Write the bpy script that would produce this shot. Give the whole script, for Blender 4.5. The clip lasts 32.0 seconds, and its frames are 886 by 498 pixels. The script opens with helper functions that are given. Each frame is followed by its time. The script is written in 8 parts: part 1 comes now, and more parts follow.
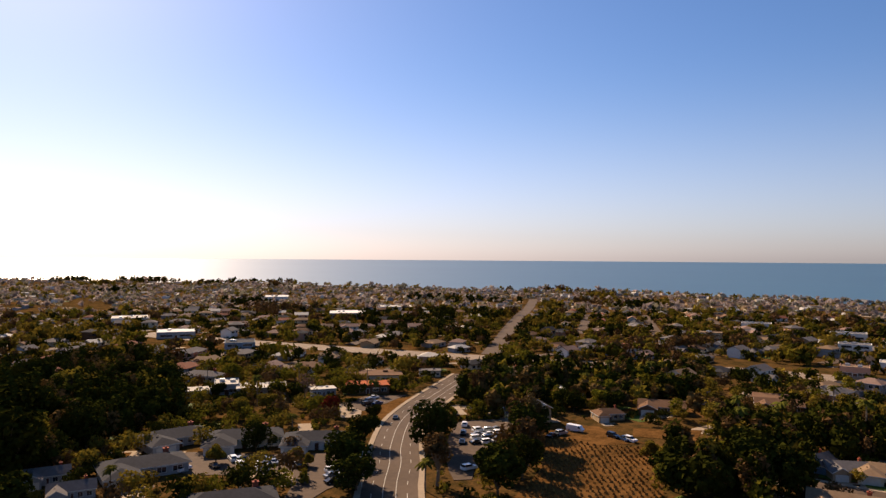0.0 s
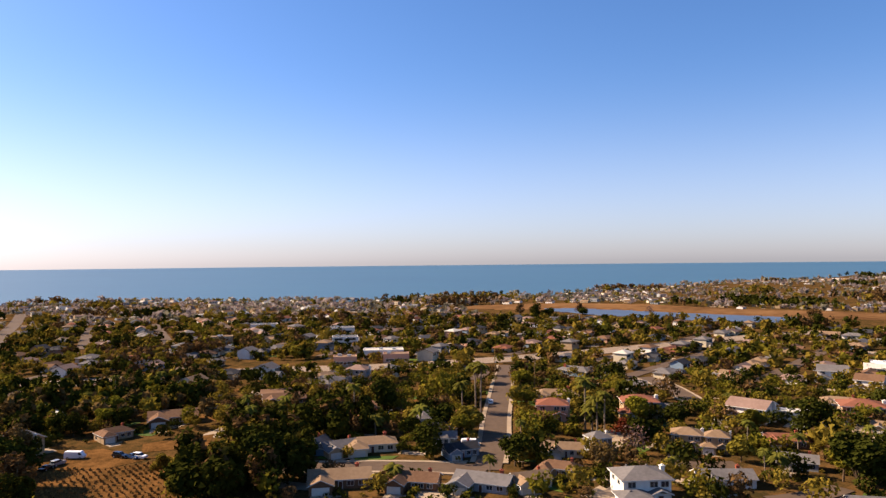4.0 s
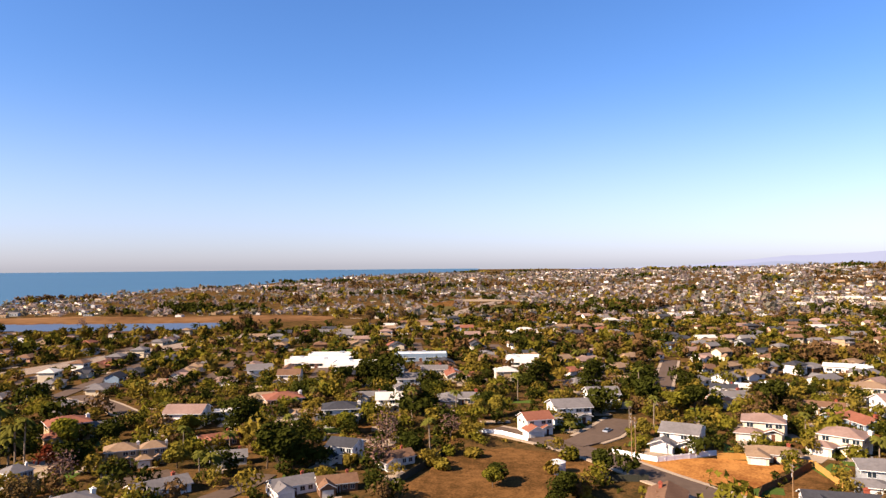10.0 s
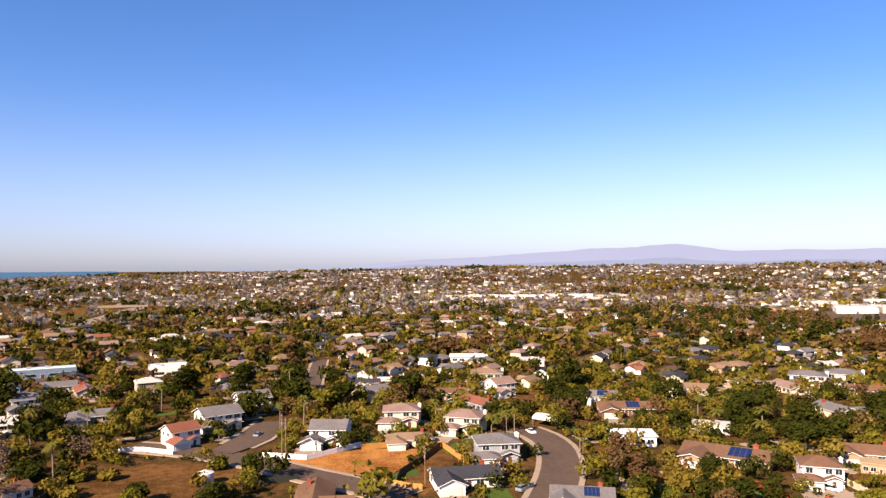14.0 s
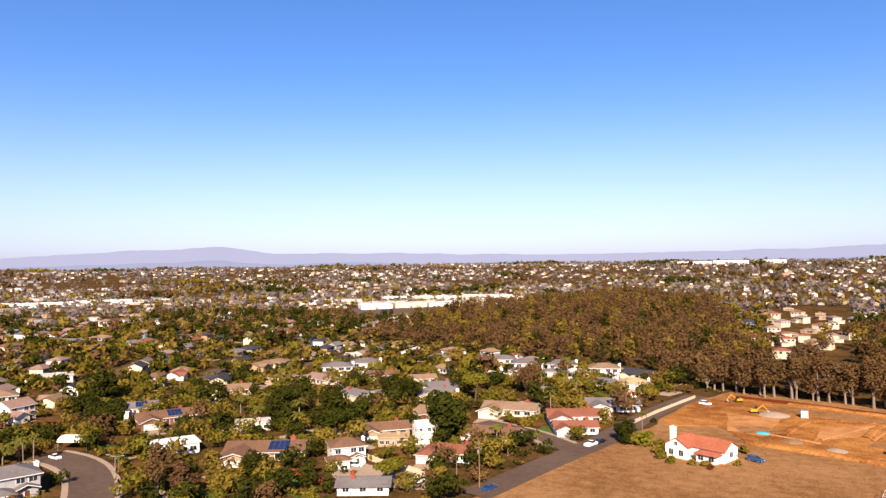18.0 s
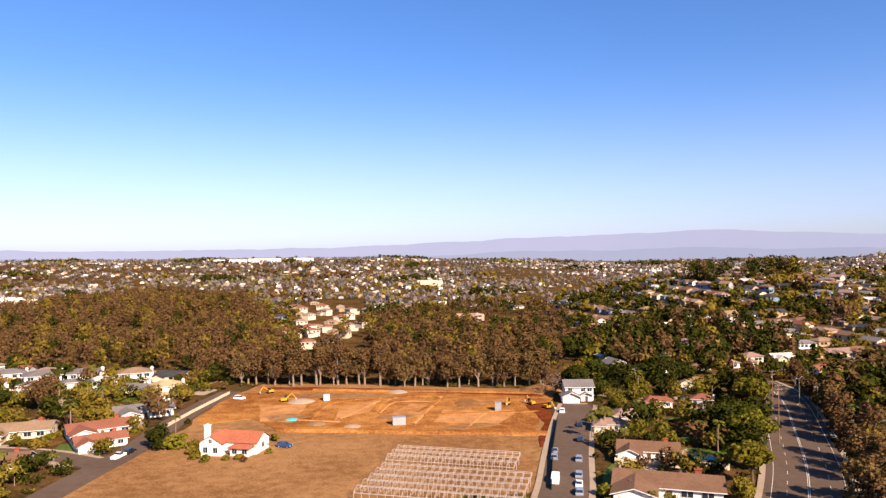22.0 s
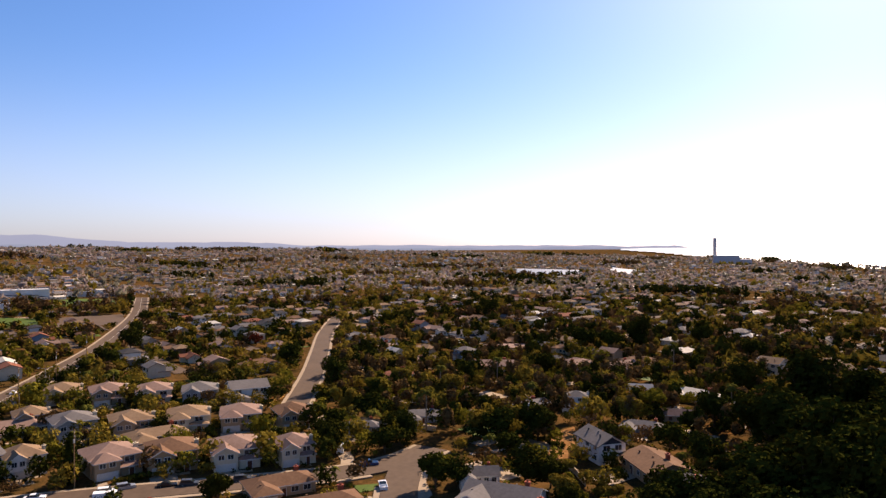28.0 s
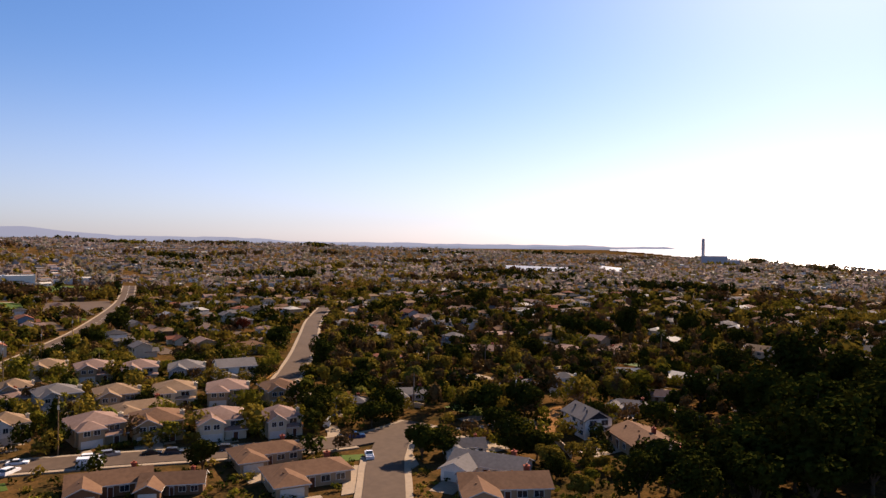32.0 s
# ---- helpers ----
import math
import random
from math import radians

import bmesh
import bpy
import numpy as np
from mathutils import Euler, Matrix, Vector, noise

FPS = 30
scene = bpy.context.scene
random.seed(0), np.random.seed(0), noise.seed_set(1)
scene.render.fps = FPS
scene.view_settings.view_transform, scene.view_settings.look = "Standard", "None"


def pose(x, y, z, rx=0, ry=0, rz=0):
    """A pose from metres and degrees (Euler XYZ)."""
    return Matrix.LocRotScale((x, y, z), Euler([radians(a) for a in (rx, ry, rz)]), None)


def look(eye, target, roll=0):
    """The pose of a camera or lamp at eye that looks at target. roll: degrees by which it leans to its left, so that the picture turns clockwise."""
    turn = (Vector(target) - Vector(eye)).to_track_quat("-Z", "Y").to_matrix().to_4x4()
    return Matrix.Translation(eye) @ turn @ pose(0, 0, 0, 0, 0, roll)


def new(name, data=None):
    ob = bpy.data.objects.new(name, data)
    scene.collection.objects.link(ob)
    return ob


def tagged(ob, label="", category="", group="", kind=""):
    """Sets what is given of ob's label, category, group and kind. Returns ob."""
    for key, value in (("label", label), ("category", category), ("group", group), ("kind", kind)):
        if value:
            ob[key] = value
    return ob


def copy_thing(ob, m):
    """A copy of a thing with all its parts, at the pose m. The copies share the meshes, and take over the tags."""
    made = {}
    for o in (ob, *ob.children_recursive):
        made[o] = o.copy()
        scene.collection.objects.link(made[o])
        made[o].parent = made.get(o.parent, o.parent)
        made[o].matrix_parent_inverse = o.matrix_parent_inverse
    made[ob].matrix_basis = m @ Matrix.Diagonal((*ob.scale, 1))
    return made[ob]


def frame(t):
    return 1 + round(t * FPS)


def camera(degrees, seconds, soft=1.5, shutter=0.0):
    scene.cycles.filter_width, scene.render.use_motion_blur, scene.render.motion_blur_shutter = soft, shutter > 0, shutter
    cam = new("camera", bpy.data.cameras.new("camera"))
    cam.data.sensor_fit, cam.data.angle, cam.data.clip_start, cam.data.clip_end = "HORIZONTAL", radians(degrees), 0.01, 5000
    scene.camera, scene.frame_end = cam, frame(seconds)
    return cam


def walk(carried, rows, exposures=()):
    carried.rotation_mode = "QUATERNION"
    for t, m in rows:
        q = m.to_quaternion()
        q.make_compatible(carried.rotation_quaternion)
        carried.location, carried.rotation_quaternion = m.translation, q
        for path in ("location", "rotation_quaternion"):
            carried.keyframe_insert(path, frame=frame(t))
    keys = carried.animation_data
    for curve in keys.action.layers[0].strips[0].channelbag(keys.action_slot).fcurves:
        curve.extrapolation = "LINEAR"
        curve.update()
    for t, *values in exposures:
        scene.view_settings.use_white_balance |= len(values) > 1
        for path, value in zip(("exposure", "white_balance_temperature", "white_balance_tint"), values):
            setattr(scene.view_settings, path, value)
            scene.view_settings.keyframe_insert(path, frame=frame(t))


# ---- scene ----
cam = camera(64.43, 32.0, 1.4)
PATH = [
    (0.0, (0, 0, 58.00), (-0.000, 99.993, 59.180), 0.391),
    (0.5, (0, 0, 58.00), (6.116, 99.809, 58.845), 0.612),
    (1.0, (0, 0, 58.00), (22.186, 97.500, 59.276), 0.298),
    (1.5, (0, 0, 58.00), (26.992, 96.279, 59.368), 0.145),
    (2.0, (0, 0, 58.00), (33.689, 94.143, 59.476), 0.011),
    (2.5, (0, 0, 58.00), (40.122, 91.585, 59.569), -0.072),
    (3.0, (0, 0, 58.00), (45.905, 88.826, 59.633), 0.046),
    (3.5, (0, 0, 58.00), (54.617, 83.748, 59.804), -0.303),
    (5.5, (0, 0, 58.00), (76.323, 64.580, 60.060), -0.477),
    (6.0, (0, 0, 58.00), (80.409, 59.413, 60.135), -0.425),
    (6.5, (0, 0, 58.00), (84.096, 54.065, 60.189), -0.503),
    (7.0, (0, 0, 58.00), (87.296, 48.729, 60.214), -0.481),
    (7.5, (0, 0, 58.00), (90.245, 43.019, 60.274), -0.459),
    (8.0, (0, 0, 58.00), (92.810, 37.162, 60.294), -0.485),
    (8.5, (0, 0, 58.00), (94.913, 31.405, 60.294), -0.464),
    (9.0, (0, 0, 58.00), (96.630, 25.635, 60.347), -0.488),
    (9.5, (0, 0, 58.00), (97.941, 20.057, 60.305), -0.395),
    (10.0, (0, 0, 58.00), (98.949, 14.259, 60.410), -0.479),
    (10.5, (0, 0, 58.00), (99.610, 8.480, 60.437), -0.439),
    (11.0, (0, 0, 58.00), (99.933, 2.684, 60.498), -0.397),
    (11.5, (0, 0, 58.00), (99.917, -3.222, 60.502), -0.368),
    (12.0, (0, 0, 58.00), (99.533, -9.318, 60.517), -0.357),
    (12.5, (0, 0, 58.00), (98.801, -15.239, 60.481), -0.347),
    (13.0, (0, 0, 58.00), (97.742, -20.987, 60.447), -0.284),
    (13.5, (0, 0, 58.00), (96.180, -27.265, 60.445), -0.361),
    (15.5, (0, 0, 58.00), (85.482, -51.839, 60.346), -0.260),
    (16.0, (0, 0, 58.00), (81.024, -58.562, 60.366), -0.329),
    (16.5, (0, 0, 58.00), (75.657, -65.349, 60.358), -0.434),
    (17.0, (0, 0, 58.00), (69.848, -71.524, 60.363), -0.474),
    (17.5, (0, 0, 58.00), (63.547, -77.176, 60.350), -0.543),
    (18.0, (0, 0, 58.00), (56.795, -82.275, 60.264), -0.599),
    (18.5, (0, 0, 58.00), (49.608, -86.800, 60.190), -0.643),
    (19.0, (0, 0, 58.00), (42.135, -90.666, 60.053), -0.681),
    (19.5, (0, 0, 58.00), (34.492, -93.844, 59.908), -0.671),
    (20.0, (0, 0, 58.00), (27.016, -96.265, 59.777), -0.684),
    (20.5, (0, 0, 58.00), (19.758, -98.015, 59.654), -0.681),
    (21.0, (0, 0, 58.00), (12.930, -99.149, 59.521), -0.662),
    (21.5, (0, 0, 58.00), (5.597, -99.833, 59.404), -0.607),
    (22.0, (0, 0, 58.00), (-3.248, -99.939, 59.319), -0.595),
    (22.5, (0, 0, 58.00), (-14.316, -98.962, 59.231), -0.633),
    (23.0, (0, 0, 58.00), (-29.369, -95.584, 59.105), -0.728),
    (23.5, (0, 0, 58.00), (-49.034, -87.147, 59.079), -0.818),
    (24.0, (0, 0, 58.00), (-69.417, -71.974, 58.987), -0.851),
    (24.5, (0, 0, 58.00), (-82.709, -56.200, 58.828), -0.966),
    (25.0, (0, 0, 58.00), (-91.245, -40.915, 58.626), -0.999),
    (25.5, (0, 0, 58.00), (-96.763, -25.231, 58.496), -1.010),
    (26.0, (0, 0, 58.00), (-99.628, -8.608, 58.361), -1.001),
    (26.5, (0, 0, 58.00), (-99.652, 8.327, 58.250), -0.984),
    (28.5, (0, 0, 59.43), (-89.181, 45.239, 58.878), -0.235),
    (29.0, (0, 0, 59.29), (-89.292, 45.015, 58.572), -0.097),
    (29.5, (0, 0, 58.89), (-89.419, 44.762, 58.072), 0.074),
    (30.0, (0, 0, 58.04), (-89.529, 44.541, 57.198), 0.195),
    (30.5, (0, 0, 56.73), (-89.632, 44.333, 55.918), 0.330),
    (31.0, (0, 0, 55.25), (-89.717, 44.161, 54.462), 0.372),
    (31.5, (0, 0, 53.76), (-89.807, 43.980, 53.087), 0.461),
    (32.0, (0, 0, 52.24), (-89.888, 43.816, 51.685), 0.486),
]
EXPOSURES = [(0.0, 0.95, 7200, 12), (1.5, 1.2, 7150, 12), (3.5, 1.45, 6850, 11), (6.0, 1.56, 6650, 10.5), (9.0, 1.66, 6500, 11.5), (13.0, 1.52, 6350, 14), (17.0, 1.38, 6300, 15), (20.0, 1.4, 6300, 15), (22.5, 1.56, 6400, 14.5), (24.0, 1.82, 6500, 14), (26.0, 1.78, 6500, 14), (28.5, 1.22, 6750, 13), (32.0, 1.14, 6800, 13)]
walk(cam, [(t, look(eye, target, roll)) for t, eye, target, roll in PATH], EXPOSURES)

# ---- sky and sun ----
SUN_YAW, SUN_UP = 33.0, 33.0          # degrees left of +y, degrees above the horizon
world = bpy.data.worlds.new("world")
scene.world = world
world.use_nodes = True
_wt = world.node_tree
_sky = _wt.nodes.new("ShaderNodeTexSky")
_sky.sky_type = "NISHITA"
_sky.sun_disc = False
_sky.sun_elevation = radians(SUN_UP)
_sky.sun_rotation = radians(-SUN_YAW)
_sky.altitude = 60
_sky.air_density, _sky.dust_density, _sky.ozone_density = 1.0, 0.55, 2.5
_tint = _wt.nodes.new("ShaderNodeMix")            # a clear winter noon: cooler than the plain model
_tint.data_type, _tint.blend_type = "RGBA", "MULTIPLY"
_tint.inputs[0].default_value = 1.0
_tint.inputs[7].default_value = (0.98, 1.0, 1.29, 1.0)
_wt.links.new(_sky.outputs[0], _tint.inputs[6])
_sat = _wt.nodes.new("ShaderNodeHueSaturation")   # deep clear blue overhead, white at the horizon
_sat.inputs["Saturation"].default_value = 1.14
_sat.inputs["Hue"].default_value = 0.495
_wt.links.new(_tint.outputs[2], _sat.inputs["Color"])
_pale = _wt.nodes.new("ShaderNodeHueSaturation")  # the pale haze low over the horizon, all round
_pale.inputs["Saturation"].default_value, _pale.inputs["Value"].default_value = 0.46, 0.86
_cool = _wt.nodes.new("ShaderNodeMix")
_cool.data_type, _cool.blend_type = "RGBA", "MULTIPLY"
_cool.inputs[0].default_value = 1.0
_cool.inputs[7].default_value = (0.96, 0.97, 1.15, 1.0)
_wt.links.new(_tint.outputs[2], _pale.inputs["Color"])
_wt.links.new(_pale.outputs[0], _cool.inputs[6])
_dir, _up = _wt.nodes.new("ShaderNodeTexCoord"), _wt.nodes.new("ShaderNodeSeparateXYZ")
_wt.links.new(_dir.outputs["Generated"], _up.inputs[0])
_low = _wt.nodes.new("ShaderNodeMapRange")
_low.interpolation_type = "SMOOTHERSTEP"
for _k, _v in (("From Min", -0.06), ("From Max", 0.3), ("To Min", 0.66), ("To Max", 0.0)):
    _low.inputs[_k].default_value = _v
_wt.links.new(_up.outputs["Z"], _low.inputs["Value"])
_haze = _wt.nodes.new("ShaderNodeMix")
_haze.data_type = "RGBA"
_wt.links.new(_low.outputs[0], _haze.inputs[0])
_wt.links.new(_sat.outputs[0], _haze.inputs[6])
_wt.links.new(_cool.outputs[2], _haze.inputs[7])
_wt.links.new(_haze.outputs[2], _wt.nodes["Background"].inputs[0])
_wt.nodes["Background"].inputs[1].default_value = 0.05
_sun = bpy.data.lights.new("sun", "SUN")
_sun.energy, _sun.angle, _sun.color = 5.0, radians(0.53), (1.0, 0.8, 0.62)
sun = new("sun", _sun)
sun.rotation_euler = Euler((radians(90 - SUN_UP), 0, radians(180 + SUN_YAW)))


# ---- materials ----
def rgb(h):
    """Linear colour from a hex string of the base colour."""
    v = [int(h[i:i + 2], 16) / 255 for i in (0, 2, 4)]
    return tuple(c / 12.92 if c <= 0.04045 else ((c + 0.055) / 1.055) ** 2.4 for c in v) + (1.0,)


MATS = {}


def mat(name, base, second=None, rough=0.85, metal=0.0, grain=2.0, patch=0.15, bump=0.0, spec=0.08, mix=0.6, vary=0.0, fine=0.0):
    """A surface with variation at two scales: fine grain and wide patches, in metres."""
    if name in MATS:
        return MATS[name]
    m = bpy.data.materials.new(name)
    m.use_nodes = True
    nt = m.node_tree
    b = nt.nodes["Principled BSDF"]
    b.inputs["Roughness"].default_value, b.inputs["Metallic"].default_value = rough, metal
    b.inputs["Specular IOR Level"].default_value = spec
    geo = nt.nodes.new("ShaderNodeNewGeometry")
    n1, n2 = nt.nodes.new("ShaderNodeTexNoise"), nt.nodes.new("ShaderNodeTexNoise")
    n1.inputs["Scale"].default_value, n2.inputs["Scale"].default_value = grain, patch
    n1.inputs["Detail"].default_value, n2.inputs["Detail"].default_value = 6, 4
    add = nt.nodes.new("ShaderNodeMath")
    add.operation = "ADD"
    for n in (n1, n2):
        nt.links.new(geo.outputs["Position"], n.inputs["Vector"])
    nt.links.new(n1.outputs["Fac"], add.inputs[0])
    nt.links.new(n2.outputs["Fac"], add.inputs[1])
    total = add.outputs[0]
    if fine:
        n3 = nt.nodes.new("ShaderNodeTexNoise")
        n3.inputs["Scale"].default_value, n3.inputs["Detail"].default_value = fine, 3
        nt.links.new(geo.outputs["Position"], n3.inputs["Vector"])
        off = nt.nodes.new("ShaderNodeMath")
        off.operation = "SUBTRACT"
        off.inputs[1].default_value = 0.5
        nt.links.new(n3.outputs["Fac"], off.inputs[0])
        add2 = nt.nodes.new("ShaderNodeMath")
        add2.operation = "ADD"
        nt.links.new(total, add2.inputs[0])
        nt.links.new(off.outputs[0], add2.inputs[1])
        total = add2.outputs[0]
    ramp = nt.nodes.new("ShaderNodeMapRange")
    ramp.inputs["From Min"].default_value, ramp.inputs["From Max"].default_value = 0.75, 1.25
    ramp.inputs["To Max"].default_value = mix
    nt.links.new(total, ramp.inputs["Value"])
    mx = nt.nodes.new("ShaderNodeMix")
    mx.data_type = "RGBA"
    c1 = rgb(base)
    c2 = rgb(second) if second else tuple(v * 0.6 for v in c1[:3]) + (1.0,)
    mx.inputs[6].default_value, mx.inputs[7].default_value = c1, c2
    nt.links.new(ramp.outputs[0], mx.inputs[0])
    out = mx.outputs[2]
    if vary:
        info = nt.nodes.new("ShaderNodeObjectInfo")
        geo_r = nt.nodes.new("ShaderNodeMath")
        geo_r.operation = "ADD"
        nt.links.new(info.outputs["Random"], geo_r.inputs[0])
        nt.links.new(geo.outputs["Random Per Island"], geo_r.inputs[1])
        hsv = nt.nodes.new("ShaderNodeHueSaturation")
        mr = nt.nodes.new("ShaderNodeMapRange")
        mr.inputs["From Max"].default_value = 2.0
        mr.inputs["To Min"].default_value, mr.inputs["To Max"].default_value = 1 - vary, 1 + vary
        nt.links.new(geo_r.outputs[0], mr.inputs["Value"])
        nt.links.new(mr.outputs[0], hsv.inputs["Value"])
        mh = nt.nodes.new("ShaderNodeMapRange")
        mh.inputs["To Min"].default_value, mh.inputs["To Max"].default_value = 0.5 - vary * 0.05, 0.5 + vary * 0.05
        nt.links.new(info.outputs["Random"], mh.inputs["Value"])
        nt.links.new(mh.outputs[0], hsv.inputs["Hue"])
        nt.links.new(out, hsv.inputs["Color"])
        out = hsv.outputs[0]
    nt.links.new(out, b.inputs["Base Color"])
    if bump:
        bp = nt.nodes.new("ShaderNodeBump")
        bp.inputs["Strength"].default_value = 0.6
        bp.inputs["Distance"].default_value = bump
        nt.links.new(n1.outputs["Fac"], bp.inputs["Height"])
        nt.links.new(bp.outputs[0], b.inputs["Normal"])
    MATS[name] = m
    return m


def leaf(name, base, second, vary=0.2, thin_part=0.1, gloss=0.0, rough=1.0):
    """Foliage: matt leaves that let some light through."""
    m = mat(name, base, second, rough=rough, grain=0.9, patch=0.12, spec=gloss, mix=0.55, vary=vary)
    nt = m.node_tree
    b = nt.nodes["Principled BSDF"]
    thin = nt.nodes.new("ShaderNodeBsdfTranslucent")
    both = nt.nodes.new("ShaderNodeMixShader")
    both.inputs[0].default_value = thin_part
    nt.links.new(b.inputs["Base Color"].links[0].from_socket, thin.inputs["Color"])
    nt.links.new(b.outputs[0], both.inputs[1])
    nt.links.new(thin.outputs[0], both.inputs[2])
    nt.links.new(both.outputs[0], nt.nodes["Material Output"].inputs["Surface"])
    return m


M_EARTH = mat("suburban_earth", "5c4326", "332b17", grain=0.3, patch=0.07, bump=0.4, mix=1.0, fine=1.6, rough=1.0, spec=0.0)
M_ASPHALT = mat("asphalt", "594a3d", "43372d", rough=0.9, grain=0.6, patch=0.05, bump=0.02)
M_FREEWAY = mat("freeway_concrete", "847463", "716252", rough=0.9, grain=0.6, patch=0.05)
M_CONCRETE = mat("concrete", "968570", "7d6d59", rough=0.9, grain=1.0, patch=0.1)
M_PAINT = mat("road_paint", "b9b4a8", "9b958a", rough=0.8)
M_YELLOWPAINT = mat("yellow_road_paint", "d8a93a", "b58a2c", rough=0.7)
M_DRY = mat("dry_grass_soil", "6b4b2a", "443019", grain=0.35, patch=0.06, bump=0.25, mix=1.0, fine=1.5, rough=1.0, spec=0.0)
M_SOIL = mat("ploughed_soil", "8b6843", "6b4b2c", grain=0.3, patch=0.03, bump=0.2, mix=1.0, fine=1.4, rough=1.0, spec=0.0)
M_CLAY = mat("graded_clay", "9f6e39", "6e4321", grain=0.16, patch=0.035, bump=0.3, mix=1.0, fine=1.2, rough=1.0, spec=0.0)
M_LAWN = mat("lawn", "4b5b1f", "3a491a", grain=0.8, patch=0.08, bump=0.05, mix=1.0)
M_VERGE = mat("dry_green_grass", "544c2c", "433d26", grain=0.5, patch=0.05, bump=0.1, mix=1.0, rough=1.0, spec=0.0)
M_REED = mat("dry_reeds", "765739", "523a25", grain=0.08, patch=0.012, bump=0.6, mix=1.0, rough=1.0, spec=0.0)
M_WATER = mat("sea_water", "2b4f64", "33596c", rough=0.45, grain=0.02, patch=0.002, bump=0.4, spec=0.5)
M_LAGOON = mat("lagoon_water", "414f63", "394657", rough=0.5, grain=0.05, patch=0.01, spec=0.5)
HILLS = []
for _n, _c in (("far_hills_haze", (0.16, 0.163, 0.21, 1.0)), ("near_hills_haze", (0.125, 0.132, 0.172, 1.0))):      # plain backdrop of far ridges, their haze painted as emission
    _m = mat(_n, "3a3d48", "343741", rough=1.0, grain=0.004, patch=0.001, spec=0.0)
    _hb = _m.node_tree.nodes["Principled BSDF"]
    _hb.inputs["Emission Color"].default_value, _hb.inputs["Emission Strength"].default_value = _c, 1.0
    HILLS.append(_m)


def link(name, verts, faces, m, parent=None, smooth=False):
    """Links a mesh object made of plain lists."""
    me = bpy.data.meshes.new(name)
    me.from_pydata([tuple(v) for v in verts], [], [tuple(f) for f in faces])
    me.update()
    for mm in (m if isinstance(m, (list, tuple)) else [m]):
        me.materials.append(mm)
    if smooth:
        me.shade_smooth()
    ob = new(name, me)
    if parent is not None:
        ob.parent = parent
    return ob


def part(name, bm, material, parent, label=""):
    """Links a bmesh as one mesh object under a thing or a part."""
    me = bpy.data.meshes.new(name)
    bm.to_mesh(me)
    bm.free()
    for mm in (material if isinstance(material, (list, tuple)) else [material]):
        me.materials.append(mm)
    ob = new(name, me)
    if parent is not None:
        ob.parent = parent
    if label:
        tagged(ob, label)
    return ob


# ---- the lie of the land ----
def ring(pairs, az):
    """Interpolates (yaw, value) pairs round the circle."""
    n = len(pairs)
    az %= 360
    for i in range(n):
        a0, v0 = pairs[i]
        a1, v1 = pairs[(i + 1) % n]
        span, off = (a1 - a0) % 360, (az - a0) % 360
        if off < span:
            return v0 + (v1 - v0) * off / span
    return pairs[0][1]


# distance of the shore by yaw (degrees to the left of +y); inland directions have none
SHORE = [(0, 1259), (17, 1500), (32, 1800), (43, 2600), (50, 4300), (56, 9000), (270, 9000), (276, 4600), (279, 3300), (283, 2900),
         (288, 2140), (300, 1700), (307, 1400), (312, 1230), (323, 1100), (340, 1170)]
# height of the land 2600 m out
RISE = [(0, 10), (32, 6), (45, 12), (55, 22), (66, 36), (76, 48), (92, 58), (106, 64), (117, 58), (142, 58), (150, 40), (164, 36), (174, 46), (182, 60),
        (205, 58), (230, 52), (250, 48), (258, 42), (275, 30), (288, 22), (300, 12), (330, 10)]
# skyline of the far hills, degrees above eye level
FARHILLS = [(30, -0.9), (44, -0.75), (46, -0.12), (58, 0.02), (70, 0.1), (76, 0.15), (81, 0.42), (89, 0.45), (91, 0.6), (95, 1.05), (102, 0.85),
            (110, 1.4), (123, 0.85), (136, 0.9), (148, 1.5), (157, 2.0), (171, 1.6), (187, 0.95), (205, 0.75), (222, 1.05),
            (228, 1.0), (232, 1.62), (240, 1.2), (248, 0.7), (252, 0.55), (259, -0.1), (268, -0.35), (290, -0.8)]
EYE = 58.0


def sstep(a, b, x):
    u = min(1.0, max(0.0, (x - a) / (b - a)))
    return u * u * (3 - 2 * u)


def mound(x, y, cx, cy, rx, ry, turn, h):
    c, s = math.cos(radians(turn)), math.sin(radians(turn))
    u, v = ((x - cx) * c + (y - cy) * s) / rx, (-(x - cx) * s + (y - cy) * c) / ry
    return h * math.exp(-(u * u + v * v))


def land(x, y):
    """Height of the ground without the sea bed."""
    d, az = math.hypot(x, y), math.degrees(math.atan2(-x, y)) % 360
    near = sstep(84, 104, az) * (1 - sstep(140, 156, az))          # the slope that climbs nearer by
    h = ring(RISE, az) * (sstep(450, 2600, d) * (1 - near) + sstep(420, 1650, d) * near * 0.97)
    if d > 2600:
        h -= (d - 2600) * 0.012
    h += mound(x, y, 260, -660, 190, 130, 20, 13)
    h += mound(x, y, -318, -690, 150, 230, -25, 35) * sstep(340, 480, d)
    if d > 350:
        h += 5.0 * noise.noise((x * 0.004, y * 0.004, 3.0)) * sstep(350, 900, d)
    return h


def shore_at(x, y):
    az = math.degrees(math.atan2(-x, y))
    return ring(SHORE, az) + 30 * noise.noise((az * 0.35, 5.0, 0.0))


def sea_height(d):
    return 2.0 + 35.0 * max(0.0, (d - 1000) / 3900) ** 1.6


LAGOON = dict(cx=628, cy=430, rx=150, ry=42, turn=-72)


